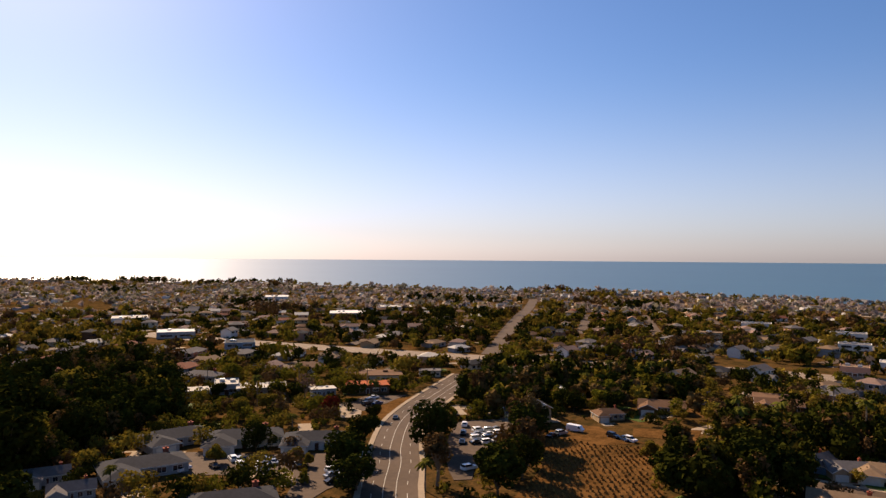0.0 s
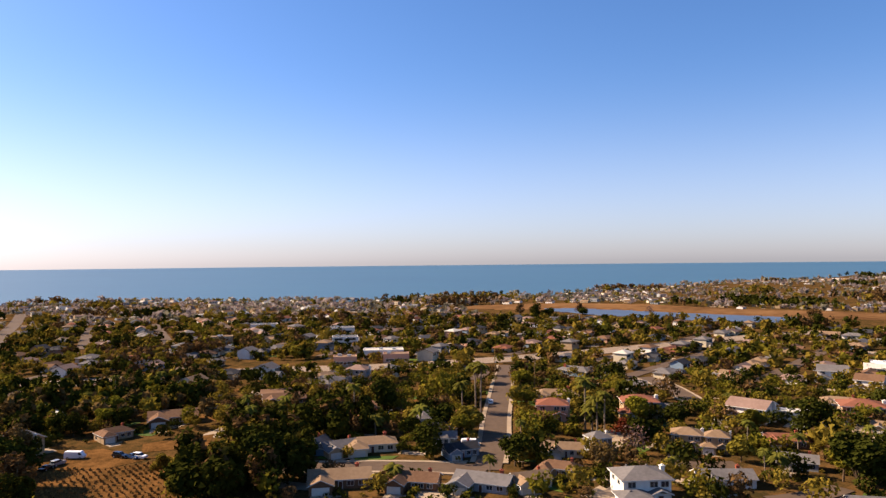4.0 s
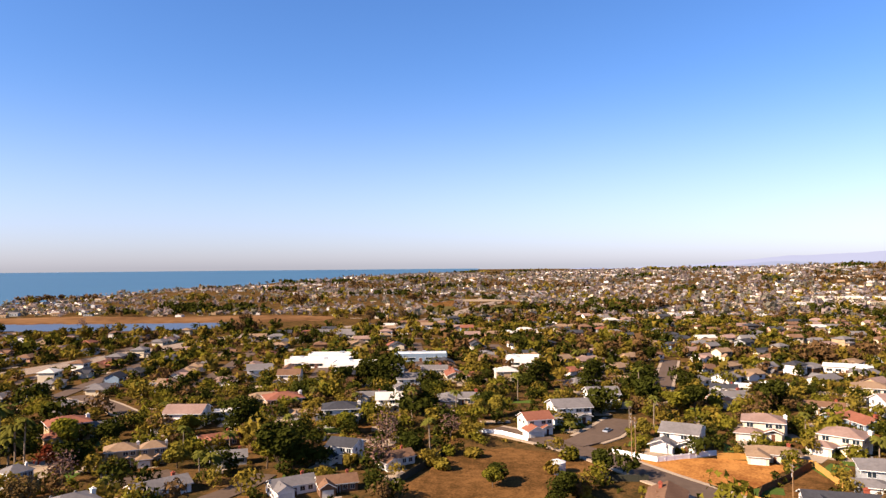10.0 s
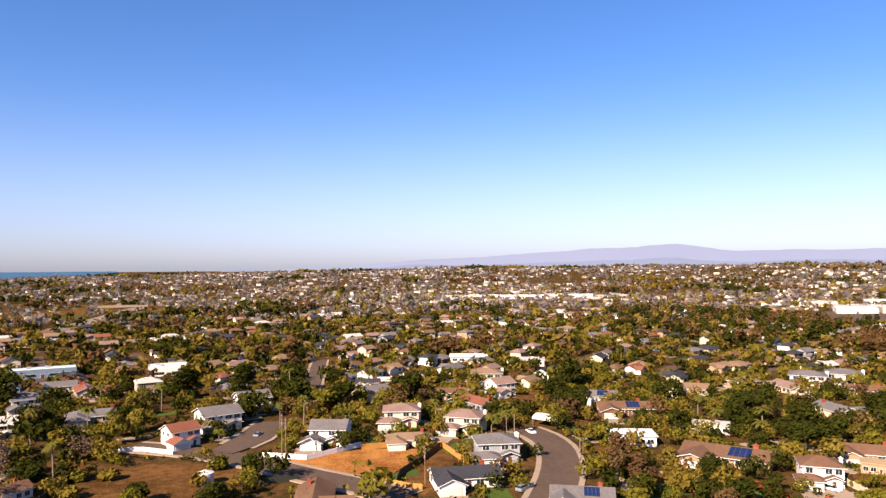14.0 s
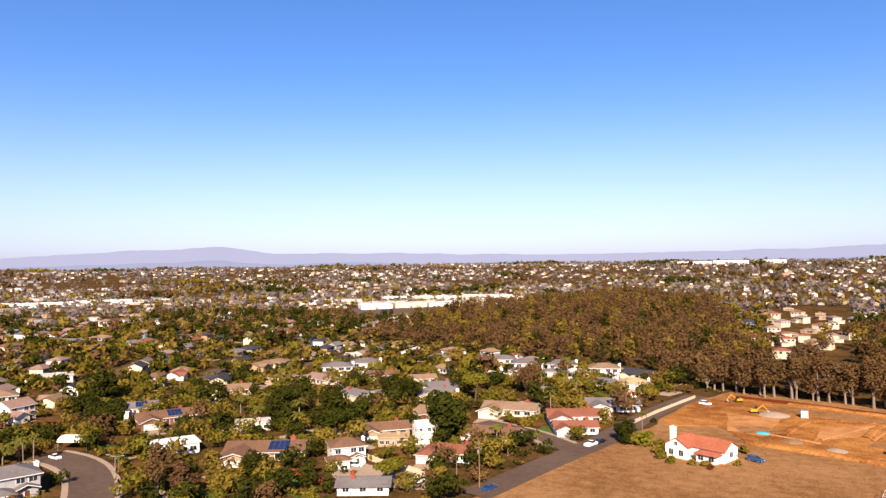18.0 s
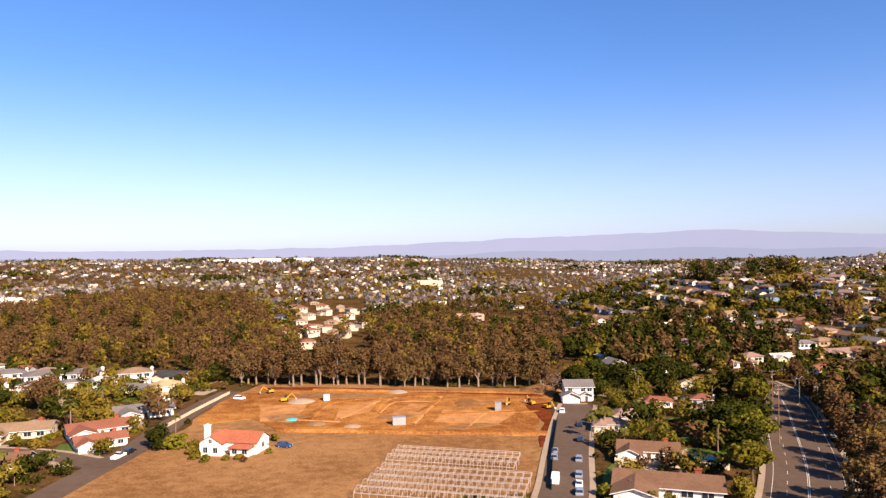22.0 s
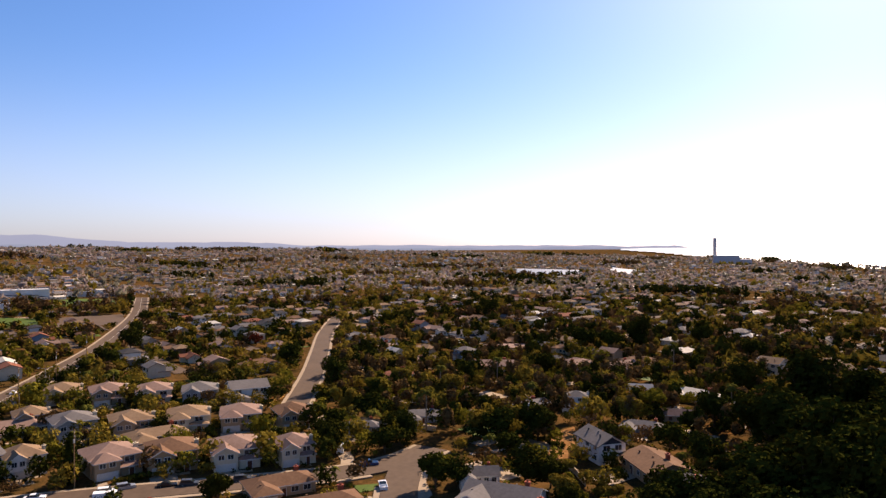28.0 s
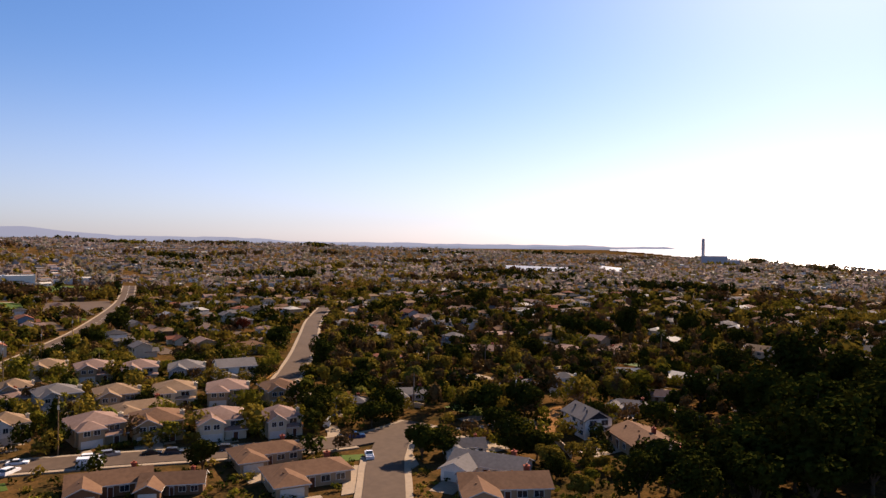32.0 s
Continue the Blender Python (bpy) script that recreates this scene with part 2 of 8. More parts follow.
def in_lagoon(x, y, grow=1.0):
    c, s = math.cos(radians(LAGOON["turn"])), math.sin(radians(LAGOON["turn"]))
    u, v = x - LAGOON["cx"], y - LAGOON["cy"]
    u, v = u * c + v * s, -u * s + v * c
    w = 1 + 0.35 * noise.noise((u * 0.012, v * 0.02, 1.0))
    return (u / LAGOON["rx"]) ** 2 + (v / LAGOON["ry"]) ** 2 < (w * grow) ** 2


def ground_z(x, y):
    d = math.hypot(x, y)
    s = shore_at(x, y)
    z = land(x, y)
    if s < 5000:
        k = sstep(s - 60, s + 25, d)
        z = z * (1 - k) + (sea_height(d) - 4) * k
    if d > 1800:
        z = max(z, sea_height(d) - 5)       # far land lifted with the sea, so the camera sees no dark step
    return z


def polar_sheet(name, radii, steps, height, m, keep=None):
    verts, faces = [], []
    for r in radii:
        for k in range(steps):
            a = 2 * math.pi * k / steps
            x, y = r * math.cos(a), r * math.sin(a)
            verts.append((x, y, height(x, y)))
    for i in range(len(radii) - 1):
        for k in range(steps):
            q = (i * steps + k, (i + 1) * steps + k, (i + 1) * steps + (k + 1) % steps, i * steps + (k + 1) % steps)
            if keep is None or any(keep(verts[j][0], verts[j][1]) for j in q):
                faces.append(q)
    if keep is None:
        faces.append(tuple(range(steps)))
    used = sorted({j for f in faces for j in f})
    index = {j: n for n, j in enumerate(used)}
    ob = link(name, [verts[j] for j in used], [[index[j] for j in f] for f in faces], m, smooth=True)
    return ob


RADII = [0.5, 60, 120, 170, 220, 270, 330, 390, 450, 520] + [560 + 40 * i for i in range(30)] + [1780 + 90 * i for i in range(30)] + [4460, 4600, 4760, 4930]
ground = tagged(polar_sheet("ground", RADII, 540, ground_z, M_EARTH), "dusty suburban soil and dry grass reaching the horizon", "ground", kind="structure")
sea = tagged(polar_sheet("water", [r for r in RADII if r > 950], 540, lambda x, y: sea_height(math.hypot(x, y)), M_WATER,
                         lambda x, y: math.hypot(x, y) > shore_at(x, y) - 40 and shore_at(x, y) < 5000),
             "blue ocean with a hazy horizon", "sea", kind="structure")


def far_hills(share, r, m, seed, rough):
    """One ridge along the horizon; share: how much of the skyline's height it reaches."""
    verts, faces = [], []
    n = 520
    for i in range(n + 1):
        az = 30 + 262 * i / n
        e = ring(FARHILLS, az)
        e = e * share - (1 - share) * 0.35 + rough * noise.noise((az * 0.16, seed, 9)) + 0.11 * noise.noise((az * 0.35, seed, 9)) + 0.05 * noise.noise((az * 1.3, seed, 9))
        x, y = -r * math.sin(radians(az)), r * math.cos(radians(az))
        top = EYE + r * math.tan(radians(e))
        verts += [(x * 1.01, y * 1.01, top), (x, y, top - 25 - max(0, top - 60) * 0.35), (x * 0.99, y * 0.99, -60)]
    for i in range(n):
        for k in range(2):
            a = 3 * i + k
            faces.append((a, a + 3, a + 4, a + 1))
    return tagged(link("backdrop", verts, faces, m, smooth=True), "blue-grey backdrop hills along the horizon, haze painted as glow", "hills", kind="structure")


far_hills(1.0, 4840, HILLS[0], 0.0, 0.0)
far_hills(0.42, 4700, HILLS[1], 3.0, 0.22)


# ---- building blocks ----
WALLS = dict(white=mat("white_stucco", "d9d3c9", "c5bdae", grain=0.8, patch=0.1), cream=mat("cream_stucco", "c5b79c", "ae9f84", grain=0.8, patch=0.1),
             tan=mat("tan_stucco", "9d8669", "867052", grain=0.8, patch=0.1), grey=mat("grey_siding", "939493", "7b7c7a", grain=0.8, patch=0.1),
             salmon=mat("salmon_stucco", "b89078", "a57c66", grain=0.8, patch=0.1), brown=mat("brown_siding", "6d523e", "573f28", grain=0.8, patch=0.1),
             blue=mat("blue_grey_siding", "738391", "60717e", grain=0.8, patch=0.1), brick=mat("red_brick_wall", "8c4b38", "6d3628", grain=1.5, patch=0.1))
ROOFS = dict(grey=mat("grey_shingle", "6b6663", "514d4a", rough=1.0, spec=0.08, grain=1.2, patch=0.15, bump=0.05), dark=mat("charcoal_shingle", "3a3a3d", "2b2b2d", rough=1.0, spec=0.08, grain=1.2, patch=0.15, bump=0.05),
             brown=mat("brown_shingle", "6d533f", "523b2c", rough=1.0, spec=0.08, grain=1.2, patch=0.15, bump=0.05), tan=mat("tan_tile", "816b54", "66513d", rough=1.0, spec=0.08, grain=1.2, patch=0.15, bump=0.05),
             red=mat("terracotta_tile", "7c4f3d", "623d2e", rough=1.0, spec=0.08, grain=1.2, patch=0.15, bump=0.06), bright=mat("fresh_terracotta_tile", "955a41", "78432e", rough=1.0, spec=0.08, grain=1.2, patch=0.15, bump=0.06), pale=mat("pale_gravel_roof", "b5afa3", "9e978b", grain=0.8, patch=0.1),
             white=mat("white_membrane_roof", "cfcdc7", "bdbab2", grain=0.6, patch=0.05), orange=mat("orange_roofing", "9e4f24", "813e1d", grain=0.8, patch=0.1),
             rose=mat("rose_tile", "846d61", "695449", rough=1.0, spec=0.08, grain=1.2, patch=0.15, bump=0.05), sand=mat("sand_gravel_roof", "a38c69", "8d7755", grain=0.8, patch=0.1))
WALL_WORDS = dict(white="white stucco", cream="cream stucco", tan="tan stucco", grey="grey sided", salmon="salmon stucco", brown="brown wooden", blue="blue-grey sided", brick="red brick")
ROOF_WORDS = dict(grey="grey shingle", dark="charcoal shingle", brown="brown shingle", tan="tan tile", red="terracotta tile", pale="pale gravel", white="white membrane",
                  orange="orange", rose="rose tile", sand="sand-coloured gravel")
M_GLASS = mat("window_glass", "1c2328", "2b343a", rough=0.08, spec=0.6)
M_TRIM = mat("white_trim", "c9c7c0", "b5b1a9", rough=0.6)
M_DOOR = mat("painted_door", "5d3c2b", "4b2f22", rough=0.5)
M_GARAGE = mat("garage_door_paint", "c0bcb2", "aca69a", rough=0.6)
M_SOLAR = mat("solar_cells", "17233d", "22325a", rough=0.12, spec=0.6, grain=0.6)
M_TRUNK = mat("bark", "5a4a39", "413428", grain=3, patch=0.5, bump=0.05)
M_PALEBARK = mat("pale_eucalyptus_bark", "7e6f5d", "62574c", grain=2, patch=0.4, bump=0.05)
M_WOOD = mat("weathered_wood", "836747", "695139", grain=2, patch=0.4)
M_NEWWOOD = mat("new_fence_boards", "ab7f42", "936a35", grain=2, patch=0.4)
M_METAL = mat("galvanised_metal", "b9bcbc", "9a9d9d", rough=0.45, metal=0.7)
M_TYRE = mat("tyre_rubber", "1a1a1b", "242425", rough=0.9)
M_POOL = mat("pool_water", "3fb3b5", "57c4c2", rough=0.08, spec=0.6, grain=0.5)


def box(bm, cx, cy, z0, w, l, h, turn=0.0, mi=0):
    """An upright box standing at z0."""
    c, s = math.cos(turn), math.sin(turn)
    vs = []
    for z in (z0, z0 + h):
        for dx, dy in ((-w / 2, -l / 2), (w / 2, -l / 2), (w / 2, l / 2), (-w / 2, l / 2)):
            vs.append(bm.verts.new((cx + dx * c - dy * s, cy + dx * s + dy * c, z)))
    for q in ((3, 2, 1, 0), (4, 5, 6, 7), (0, 1, 5, 4), (1, 2, 6, 5), (2, 3, 7, 6), (3, 0, 4, 7)):
        bm.faces.new([vs[i] for i in q]).material_index = mi


def hull(bm, low, high, mi=0):
    """A closed solid between two rings of the same count."""
    a, b = [bm.verts.new(p) for p in low], [bm.verts.new(p) for p in high]
    n = len(a)
    bm.faces.new(list(reversed(a))).material_index = mi
    bm.faces.new(b).material_index = mi
    for i in range(n):
        bm.faces.new((a[i], a[(i + 1) % n], b[(i + 1) % n], b[i])).material_index = mi


def slab(bm, p, q, r, s, t, mi=0, edge=None):
    """A sheet over four corners, t thick; its edges may have a finish of their own."""
    n = len(bm.faces)
    hull(bm, [(v[0], v[1], v[2] - t) for v in (p, q, r, s)], [p, q, r, s], mi)
    if edge is not None:
        for f in list(bm.faces)[n + 2:]:
            f.material_index = edge


def gable_roof(bm, cx, cy, w, l, z, rise, axis="x", over=0.6, t=0.22):
    """Two slopes with overhanging eaves; the ridge runs along axis."""
    hw, hl = w / 2, l / 2
    if axis == "x":
        k = rise / hl
        e = z - k * over
        for sgn in (-1, 1):
            a, b = (cx - hw - over, cy + sgn * (hl + over), e + t), (cx + hw + over, cy + sgn * (hl + over), e + t)
            c, d = (cx + hw + over, cy, z + rise + t), (cx - hw - over, cy, z + rise + t)
            slab(bm, *((a, b, c, d) if sgn < 0 else (b, a, d, c)), t, 0, 1)
    else:
        k = rise / hw
        e = z - k * over
        for sgn in (-1, 1):
            a, b = (cx + sgn * (hw + over), cy - hl - over, e + t), (cx + sgn * (hw + over), cy + hl + over, e + t)
            c, d = (cx, cy + hl + over, z + rise + t), (cx, cy - hl - over, z + rise + t)
            slab(bm, *((a, b, c, d) if sgn > 0 else (b, a, d, c)), t, 0, 1)


def gable_wall(bm, cx, cy, w, l, z, rise, axis="x"):
    hw, hl = w / 2, l / 2
    if axis == "x":
        a = [(cx - hw, cy - hl, z), (cx - hw, cy + hl, z), (cx - hw, cy, z + rise)]
        b = [(cx + hw, y, h) for _, y, h in a]
    else:
        a = [(cx - hw, cy - hl, z), (cx, cy - hl, z + rise), (cx + hw, cy - hl, z)]
        b = [(x, cy + hl, h) for x, _, h in a]
    hull(bm, a, b)


def hip_roof(bm, cx, cy, w, l, z, rise, over=0.6, t=0.22):
    hw, hl = w / 2 + over, l / 2 + over
    z0 = z - 0.15
    low = [(cx - hw, cy - hl), (cx + hw, cy - hl), (cx + hw, cy + hl), (cx - hw, cy + hl)]
    v0, v1 = [bm.verts.new((*p, z0)) for p in low], [bm.verts.new((*p, z0 + t)) for p in low]
    if hw >= hl:
        r = [bm.verts.new((cx - hw + hl * 0.95, cy, z + rise)), bm.verts.new((cx + hw - hl * 0.95, cy, z + rise))]
        tops = [(0, 1, r[1], r[0]), (1, 2, r[1]), (2, 3, r[0], r[1]), (3, 0, r[0])]
    else:
        r = [bm.verts.new((cx, cy - hl + hw * 0.95, z + rise)), bm.verts.new((cx, cy + hl - hw * 0.95, z + rise))]
        tops = [(0, 1, r[0]), (1, 2, r[1], r[0]), (2, 3, r[1]), (3, 0, r[0], r[1])]
    bm.faces.new(list(reversed(v0)))
    for i in range(4):
        bm.faces.new((v0[i], v0[(i + 1) % 4], v1[(i + 1) % 4], v1[i])).material_index = 1
    for f in tops:
        bm.faces.new([v1[i] if isinstance(i, int) else i for i in f])


def window(parent, x, y, z, w, h, side, name="window"):
    """A framed pane; side: the way it faces, one of -y +y -x +x."""
    bm = bmesh.new()
    if side in ("-y", "+y"):
        s = -1 if side == "-y" else 1
        box(bm, x, y + s * 0.03, z, w + 0.24, 0.1, h + 0.24)
        box(bm, x, y + s * 0.06, z + 0.12, w, 0.1, h, mi=1)
        box(bm, x, y + s * 0.075, z + 0.12, 0.08, 0.1, h)
    else:
        s = -1 if side == "-x" else 1
        box(bm, x + s * 0.03, y, z, 0.1, w + 0.24, h + 0.24)
        box(bm, x + s * 0.06, y, z + 0.12, 0.1, w, h, mi=1)
        box(bm, x + s * 0.075, y, z + 0.12, 0.1, 0.08, h)
    return part(name, bm, [M_TRIM, M_GLASS], parent)


def door(parent, x, y, z=0.0, w=1.0, h=2.1):
    bm = bmesh.new()
    box(bm, x, y - 0.03, z, w + 0.3, 0.1, h + 0.15, mi=1)
    box(bm, x, y - 0.05, z, w, 0.1, h)
    return part("door", bm, [M_DOOR, M_TRIM], parent)


def garage_door(parent, x, y, w=4.8, h=2.2):
    bm = bmesh.new()
    box(bm, x, y - 0.02, 0, w, 0.1, h)
    for i in range(4):
        box(bm, x, y - 0.05, 0.06 + i * h / 4, w - 0.15, 0.1, h / 4 - 0.12)
    return part("garage_door", bm, M_GARAGE, parent)


def chimney(parent, x, y, z0, h, m=None, w=1.1):
    bm = bmesh.new()
    box(bm, x, y, z0, w, 0.8, h)
    box(bm, x, y, z0 + h, w + 0.25, 1.05, 0.2)
    box(bm, x, y, z0 + h + 0.2, 0.4, 0.4, 0.35)
    return part("chimney", bm, m or WALLS["white"], parent)


def solar(parent, x, y, z, k, nx=4, ny=2):
    """Panels on a slope that falls towards -y with steepness k."""
    for i in range(nx):
        for j in range(ny):
            bm = bmesh.new()
            y0, y1 = y + j * 1.75, y + j * 1.75 + 1.65
            x0, x1 = x + i * 1.08, x + i * 1.08 + 1.0
            slab(bm, (x0, y0, z + k * (y0 - y) + 0.12), (x1, y0, z + k * (y0 - y) + 0.12), (x1, y1, z + k * (y1 - y) + 0.12), (x0, y1, z + k * (y1 - y) + 0.12), 0.05)
            part("solar_panel", bm, M_SOLAR, parent)


def house_root(dx=0.0, dy=0.0):
    """The house's empty, with a concrete drive before the garage and a terrace at the back."""
    r = new("house")
    if dy:
        bm = bmesh.new()
        box(bm, dx, dy - 3.6, -0.6, 5.6, 7.2, 0.68)
        box(bm, dx + 4.2, dy - 1.0, -0.6, 2.8, 1.6, 0.66)
        part("driveway", bm, M_CONCRETE, r)
        bm = bmesh.new()
        box(bm, 2.0, 8.2, -0.6, 6.5, 3.6, 0.67)
        part("terrace", bm, M_CONCRETE, r)
    return r


def style_ranch(hip, panels=False):
    """One storey, L-shaped, with a garage wing to the front. 17 m wide."""
    r = house_root(-5.2, -8.3)
    w, r_ = bmesh.new(), bmesh.new()
    box(w, 0, 1, -1, 17, 8.5, 3.8)
    box(w, -5.2, -5.5, -1, 6.4, 5.6, 3.8)
    if hip:
        hip_roof(r_, 0, 1, 17, 8.5, 2.8, 1.9)
        hip_roof(r_, -5.2, -3.4, 6.4, 9.8, 2.8, 1.55)
    else:
        gable_wall(w, 0, 1, 17, 8.5, 2.8, 1.8, "x")
        gable_wall(w, -5.2, -3.0, 6.4, 10.6, 2.8, 1.4, "y")
        gable_roof(r_, 0, 1, 17, 8.5, 2.8, 1.8, "x")
        gable_roof(r_, -5.2, -3.5, 6.4, 9.6, 2.8, 1.4, "y")
    for vx, vy, vz, vh in ((-2.5, 2.6, 3.4, 1.0), (2.2, 3.2, 3.4, 0.8), (-5.9, -4.0, 3.3, 1.0)):
        box(r_, vx, vy, vz, 0.4, 0.4, vh)
    box(r_, 3.2, -0.6, 3.45, 1.1, 0.8, 0.45, mi=1)
    part("wall", w, WALLS["white"], r)
    part("roof", r_, [ROOFS["grey"], M_TRIM], r)
    garage_door(r, -5.2, -8.3)
    door(r, 0.2, -3.25)
    for x in (3.0, 6.2):
        window(r, x, -3.25, 0.8, 1.8, 1.3, "-y")
    for x in (-4.2, 4.2):
        window(r, x, 5.25, 0.8, 1.8, 1.3, "+y")
    window(r, 8.5, 1, 0.8, 1.6, 1.2, "+x")
    window(r, -8.5, 2, 0.8, 1.6, 1.2, "-x")
    chimney(r, 5.0, 2.6, 2.8, 2.4, WALLS["brick"])
    if panels:
        solar(r, 0.5, -2.8, 3.19, 0.4235)
    return r, 17.0


def style_two(hip):
    """Two storeys with a one-storey garage and porch to the front. 12 m wide."""
    r = house_root(-3.0, -7.8)
    w, r_ = bmesh.new(), bmesh.new()
    box(w, 0.8, 1.5, -1, 10.4, 9, 6.5)
    box(w, -3.0, -5.2, -1, 6.2, 5.2, 3.7)
    box(w, 3.2, -3.6, -1, 4.2, 1.6, 3.6)
    if hip:
        hip_roof(r_, 0.8, 1.5, 10.4, 9, 5.5, 2.0)
        hip_roof(r_, -3.0, -5.0, 6.2, 5.6, 2.75, 1.3)
    else:
        gable_wall(w, 0.8, 1.5, 10.4, 9, 5.5, 2.1, "x")
        gable_roof(r_, 0.8, 1.5, 10.4, 9, 5.5, 2.1, "x")
        gable_wall(w, -3.0, -5.2, 6.2, 5.2, 2.7, 1.5, "y")
        gable_roof(r_, -3.0, -5.4, 6.2, 5.6, 2.7, 1.5, "y")
    gable_roof(r_, 3.2, -3.8, 4.2, 2.4, 2.6, 0.9, "y", 0.4)
    for vx, vy, vz, vh in ((-1.5, 3.6, 6.2, 0.9), (2.8, 2.8, 6.6, 0.7), (-3.8, -5.4, 3.2, 0.9)):
        box(r_, vx, vy, vz, 0.4, 0.4, vh)
    part("wall", w, WALLS["white"], r)
    part("roof", r_, [ROOFS["grey"], M_TRIM], r)
    garage_door(r, -3.0, -7.8)
    door(r, 3.2, -4.4)
    for x, z in ((2.2, 3.6), (4.6, 3.6), (-2.6, 3.6)):
        window(r, x, -3.0, z, 1.6, 1.3, "-y")
    for x in (-1.8, 3.6):
        for z in (0.8, 3.6):
            window(r, x, 6.0, z, 1.6, 1.3, "+y")
    for y in (0, 3.6):
        window(r, 6.0, y, 3.6, 1.3, 1.2, "+x")
        window(r, -4.4, y, 3.6, 1.3, 1.2, "-x")
    window(r, 6.0, 1.6, 0.8, 1.8, 1.3, "+x")
    chimney(r, 6.42, 3.2, -0.5, 7.1, None, 0.9)
    return r, 12.0


def style_tract(turned):
    """Narrow two-storey tract house with stepped hips and a front gable. 10.5 m wide."""
    r = house_root(-2.4, -6.9)
    w, r_ = bmesh.new(), bmesh.new()
    box(w, 0, 1.0, -1, 10.5, 11, 6.3)
    box(w, -2.4, -5.6, -1, 5.2, 2.6, 6.1)
    box(w, 2.8, -5.2, -1, 4.6, 1.8, 3.7)
    hip_roof(r_, 0, 1.0, 10.5, 11, 5.3, 2.7, 0.45)
    if turned:
        hip_roof(r_, -2.4, -4.4, 5.2, 5.2, 5.1, 1.9, 0.45)
    else:
        gable_wall(w, -2.4, -4.9, 5.2, 4.0, 5.1, 1.75, "y")
        gable_roof(r_, -2.4, -4.0, 5.2, 6.0, 5.1, 1.75, "y", 0.45)
    hip_roof(r_, 2.8, -5.0, 4.6, 2.6, 2.7, 0.9, 0.4)
    for vx, vy, vz, vh in ((-1.5, 3.4, 6.0, 0.8), (2.2, 2.4, 6.2, 0.8)):
        box(r_, vx, vy, vz, 0.4, 0.4, vh)
    part("wall", w, WALLS["cream"], r)
    part("roof", r_, [ROOFS["tan"], M_TRIM], r)
    garage_door(r, -2.4, -6.9, 4.4)
    door(r, 2.8, -6.1)
    for x in (-3.4, -1.4):
        window(r, x, -6.9, 3.4, 1.2, 1.3, "-y")
    window(r, 2.8, -4.5, 3.4, 2.0, 1.3, "-y")
    for x in (-2.4, 2.4):
        for z in (0.8, 3.5):
            window(r, x, 6.5, z, 1.5, 1.3, "+y")
    for y in (-2, 2.5):
        window(r, 5.25, y, 3.5, 1.2, 1.2, "+x")
        window(r, -5.25, y, 3.5, 1.2, 1.2, "-x")
    chimney(r, 5.6, 0.6, -0.5, 6.9, WALLS["cream"], 0.9)
    return r, 10.5


def style_flat():
    """A flat-roofed block with a parapet and a band of windows. 16 m wide."""
    r = house_root()
    w, r_ = bmesh.new(), bmesh.new()
    box(w, 0, 0, -1, 16, 10, 4.4)
    box(r_, 0, 0, 3.4, 17, 11, 0.35)
    box(r_, 3, 1, 3.75, 1.6, 1.2, 0.8)
    part("wall", w, WALLS["white"], r)
    part("roof", r_, ROOFS["pale"], r)
    door(r, 0, -5)
    for x in (-6, -3, 3, 6):
        window(r, x, -5, 1.0, 2.0, 1.3, "-y")
        window(r, x, 5, 1.0, 2.0, 1.3, "+y")
    for y in (-2, 2):
        window(r, 8, y, 1.0, 1.8, 1.3, "+x")
        window(r, -8, y, 1.0, 1.8, 1.3, "-x")
    return r, 16.0


def style_plain(kind):
    """A farther house: walls with their openings, and a roof over them."""
    bm, r_ = bmesh.new(), bmesh.new()
    wide = 15.0
    if kind == "gable":
        box(bm, 0, 0, -2, 15, 9, 4.8)
        gable_wall(bm, 0, 0, 15, 9, 2.8, 1.8, "x")
        gable_roof(r_, 0, 0, 15, 9, 2.8, 1.8, "x")
        h = 0.9
    elif kind == "hip":
        box(bm, 0, 0.5, -2, 15, 9, 4.8)
        box(bm, -4, -5, -2, 6, 4, 4.8)
        hip_roof(r_, 0, 0.5, 15, 9, 2.8, 1.8)
        hip_roof(r_, -4, -3, 6, 8, 2.8, 1.3)
        h = 0.9
    else:
        wide = 12.0
        box(bm, 0, 0, -2, 12, 9, 7.5)
        box(bm, -3, -6, -2, 6, 4, 4.7)
        hip_roof(r_, 0, 0, 12, 9, 5.5, 1.9)
        hip_roof(r_, -3, -5, 6, 6, 2.7, 1.2)
        h = 3.6
    for x in (-4, 0.5, 4):
        for y in (-4.56, 4.56):
            box(bm, x, y + (0.5 if kind == "hip" else 0), h, 1.8, 0.1, 1.3, mi=1)
    me = bpy.data.meshes.new("house")
    bm.to_mesh(me)
    bm.free()
    for m in (WALLS["white"], M_GLASS):
        me.materials.append(m)
    r = new("house", me)
    part("roof", r_, [ROOFS["grey"], M_TRIM], r)
    return r, wide


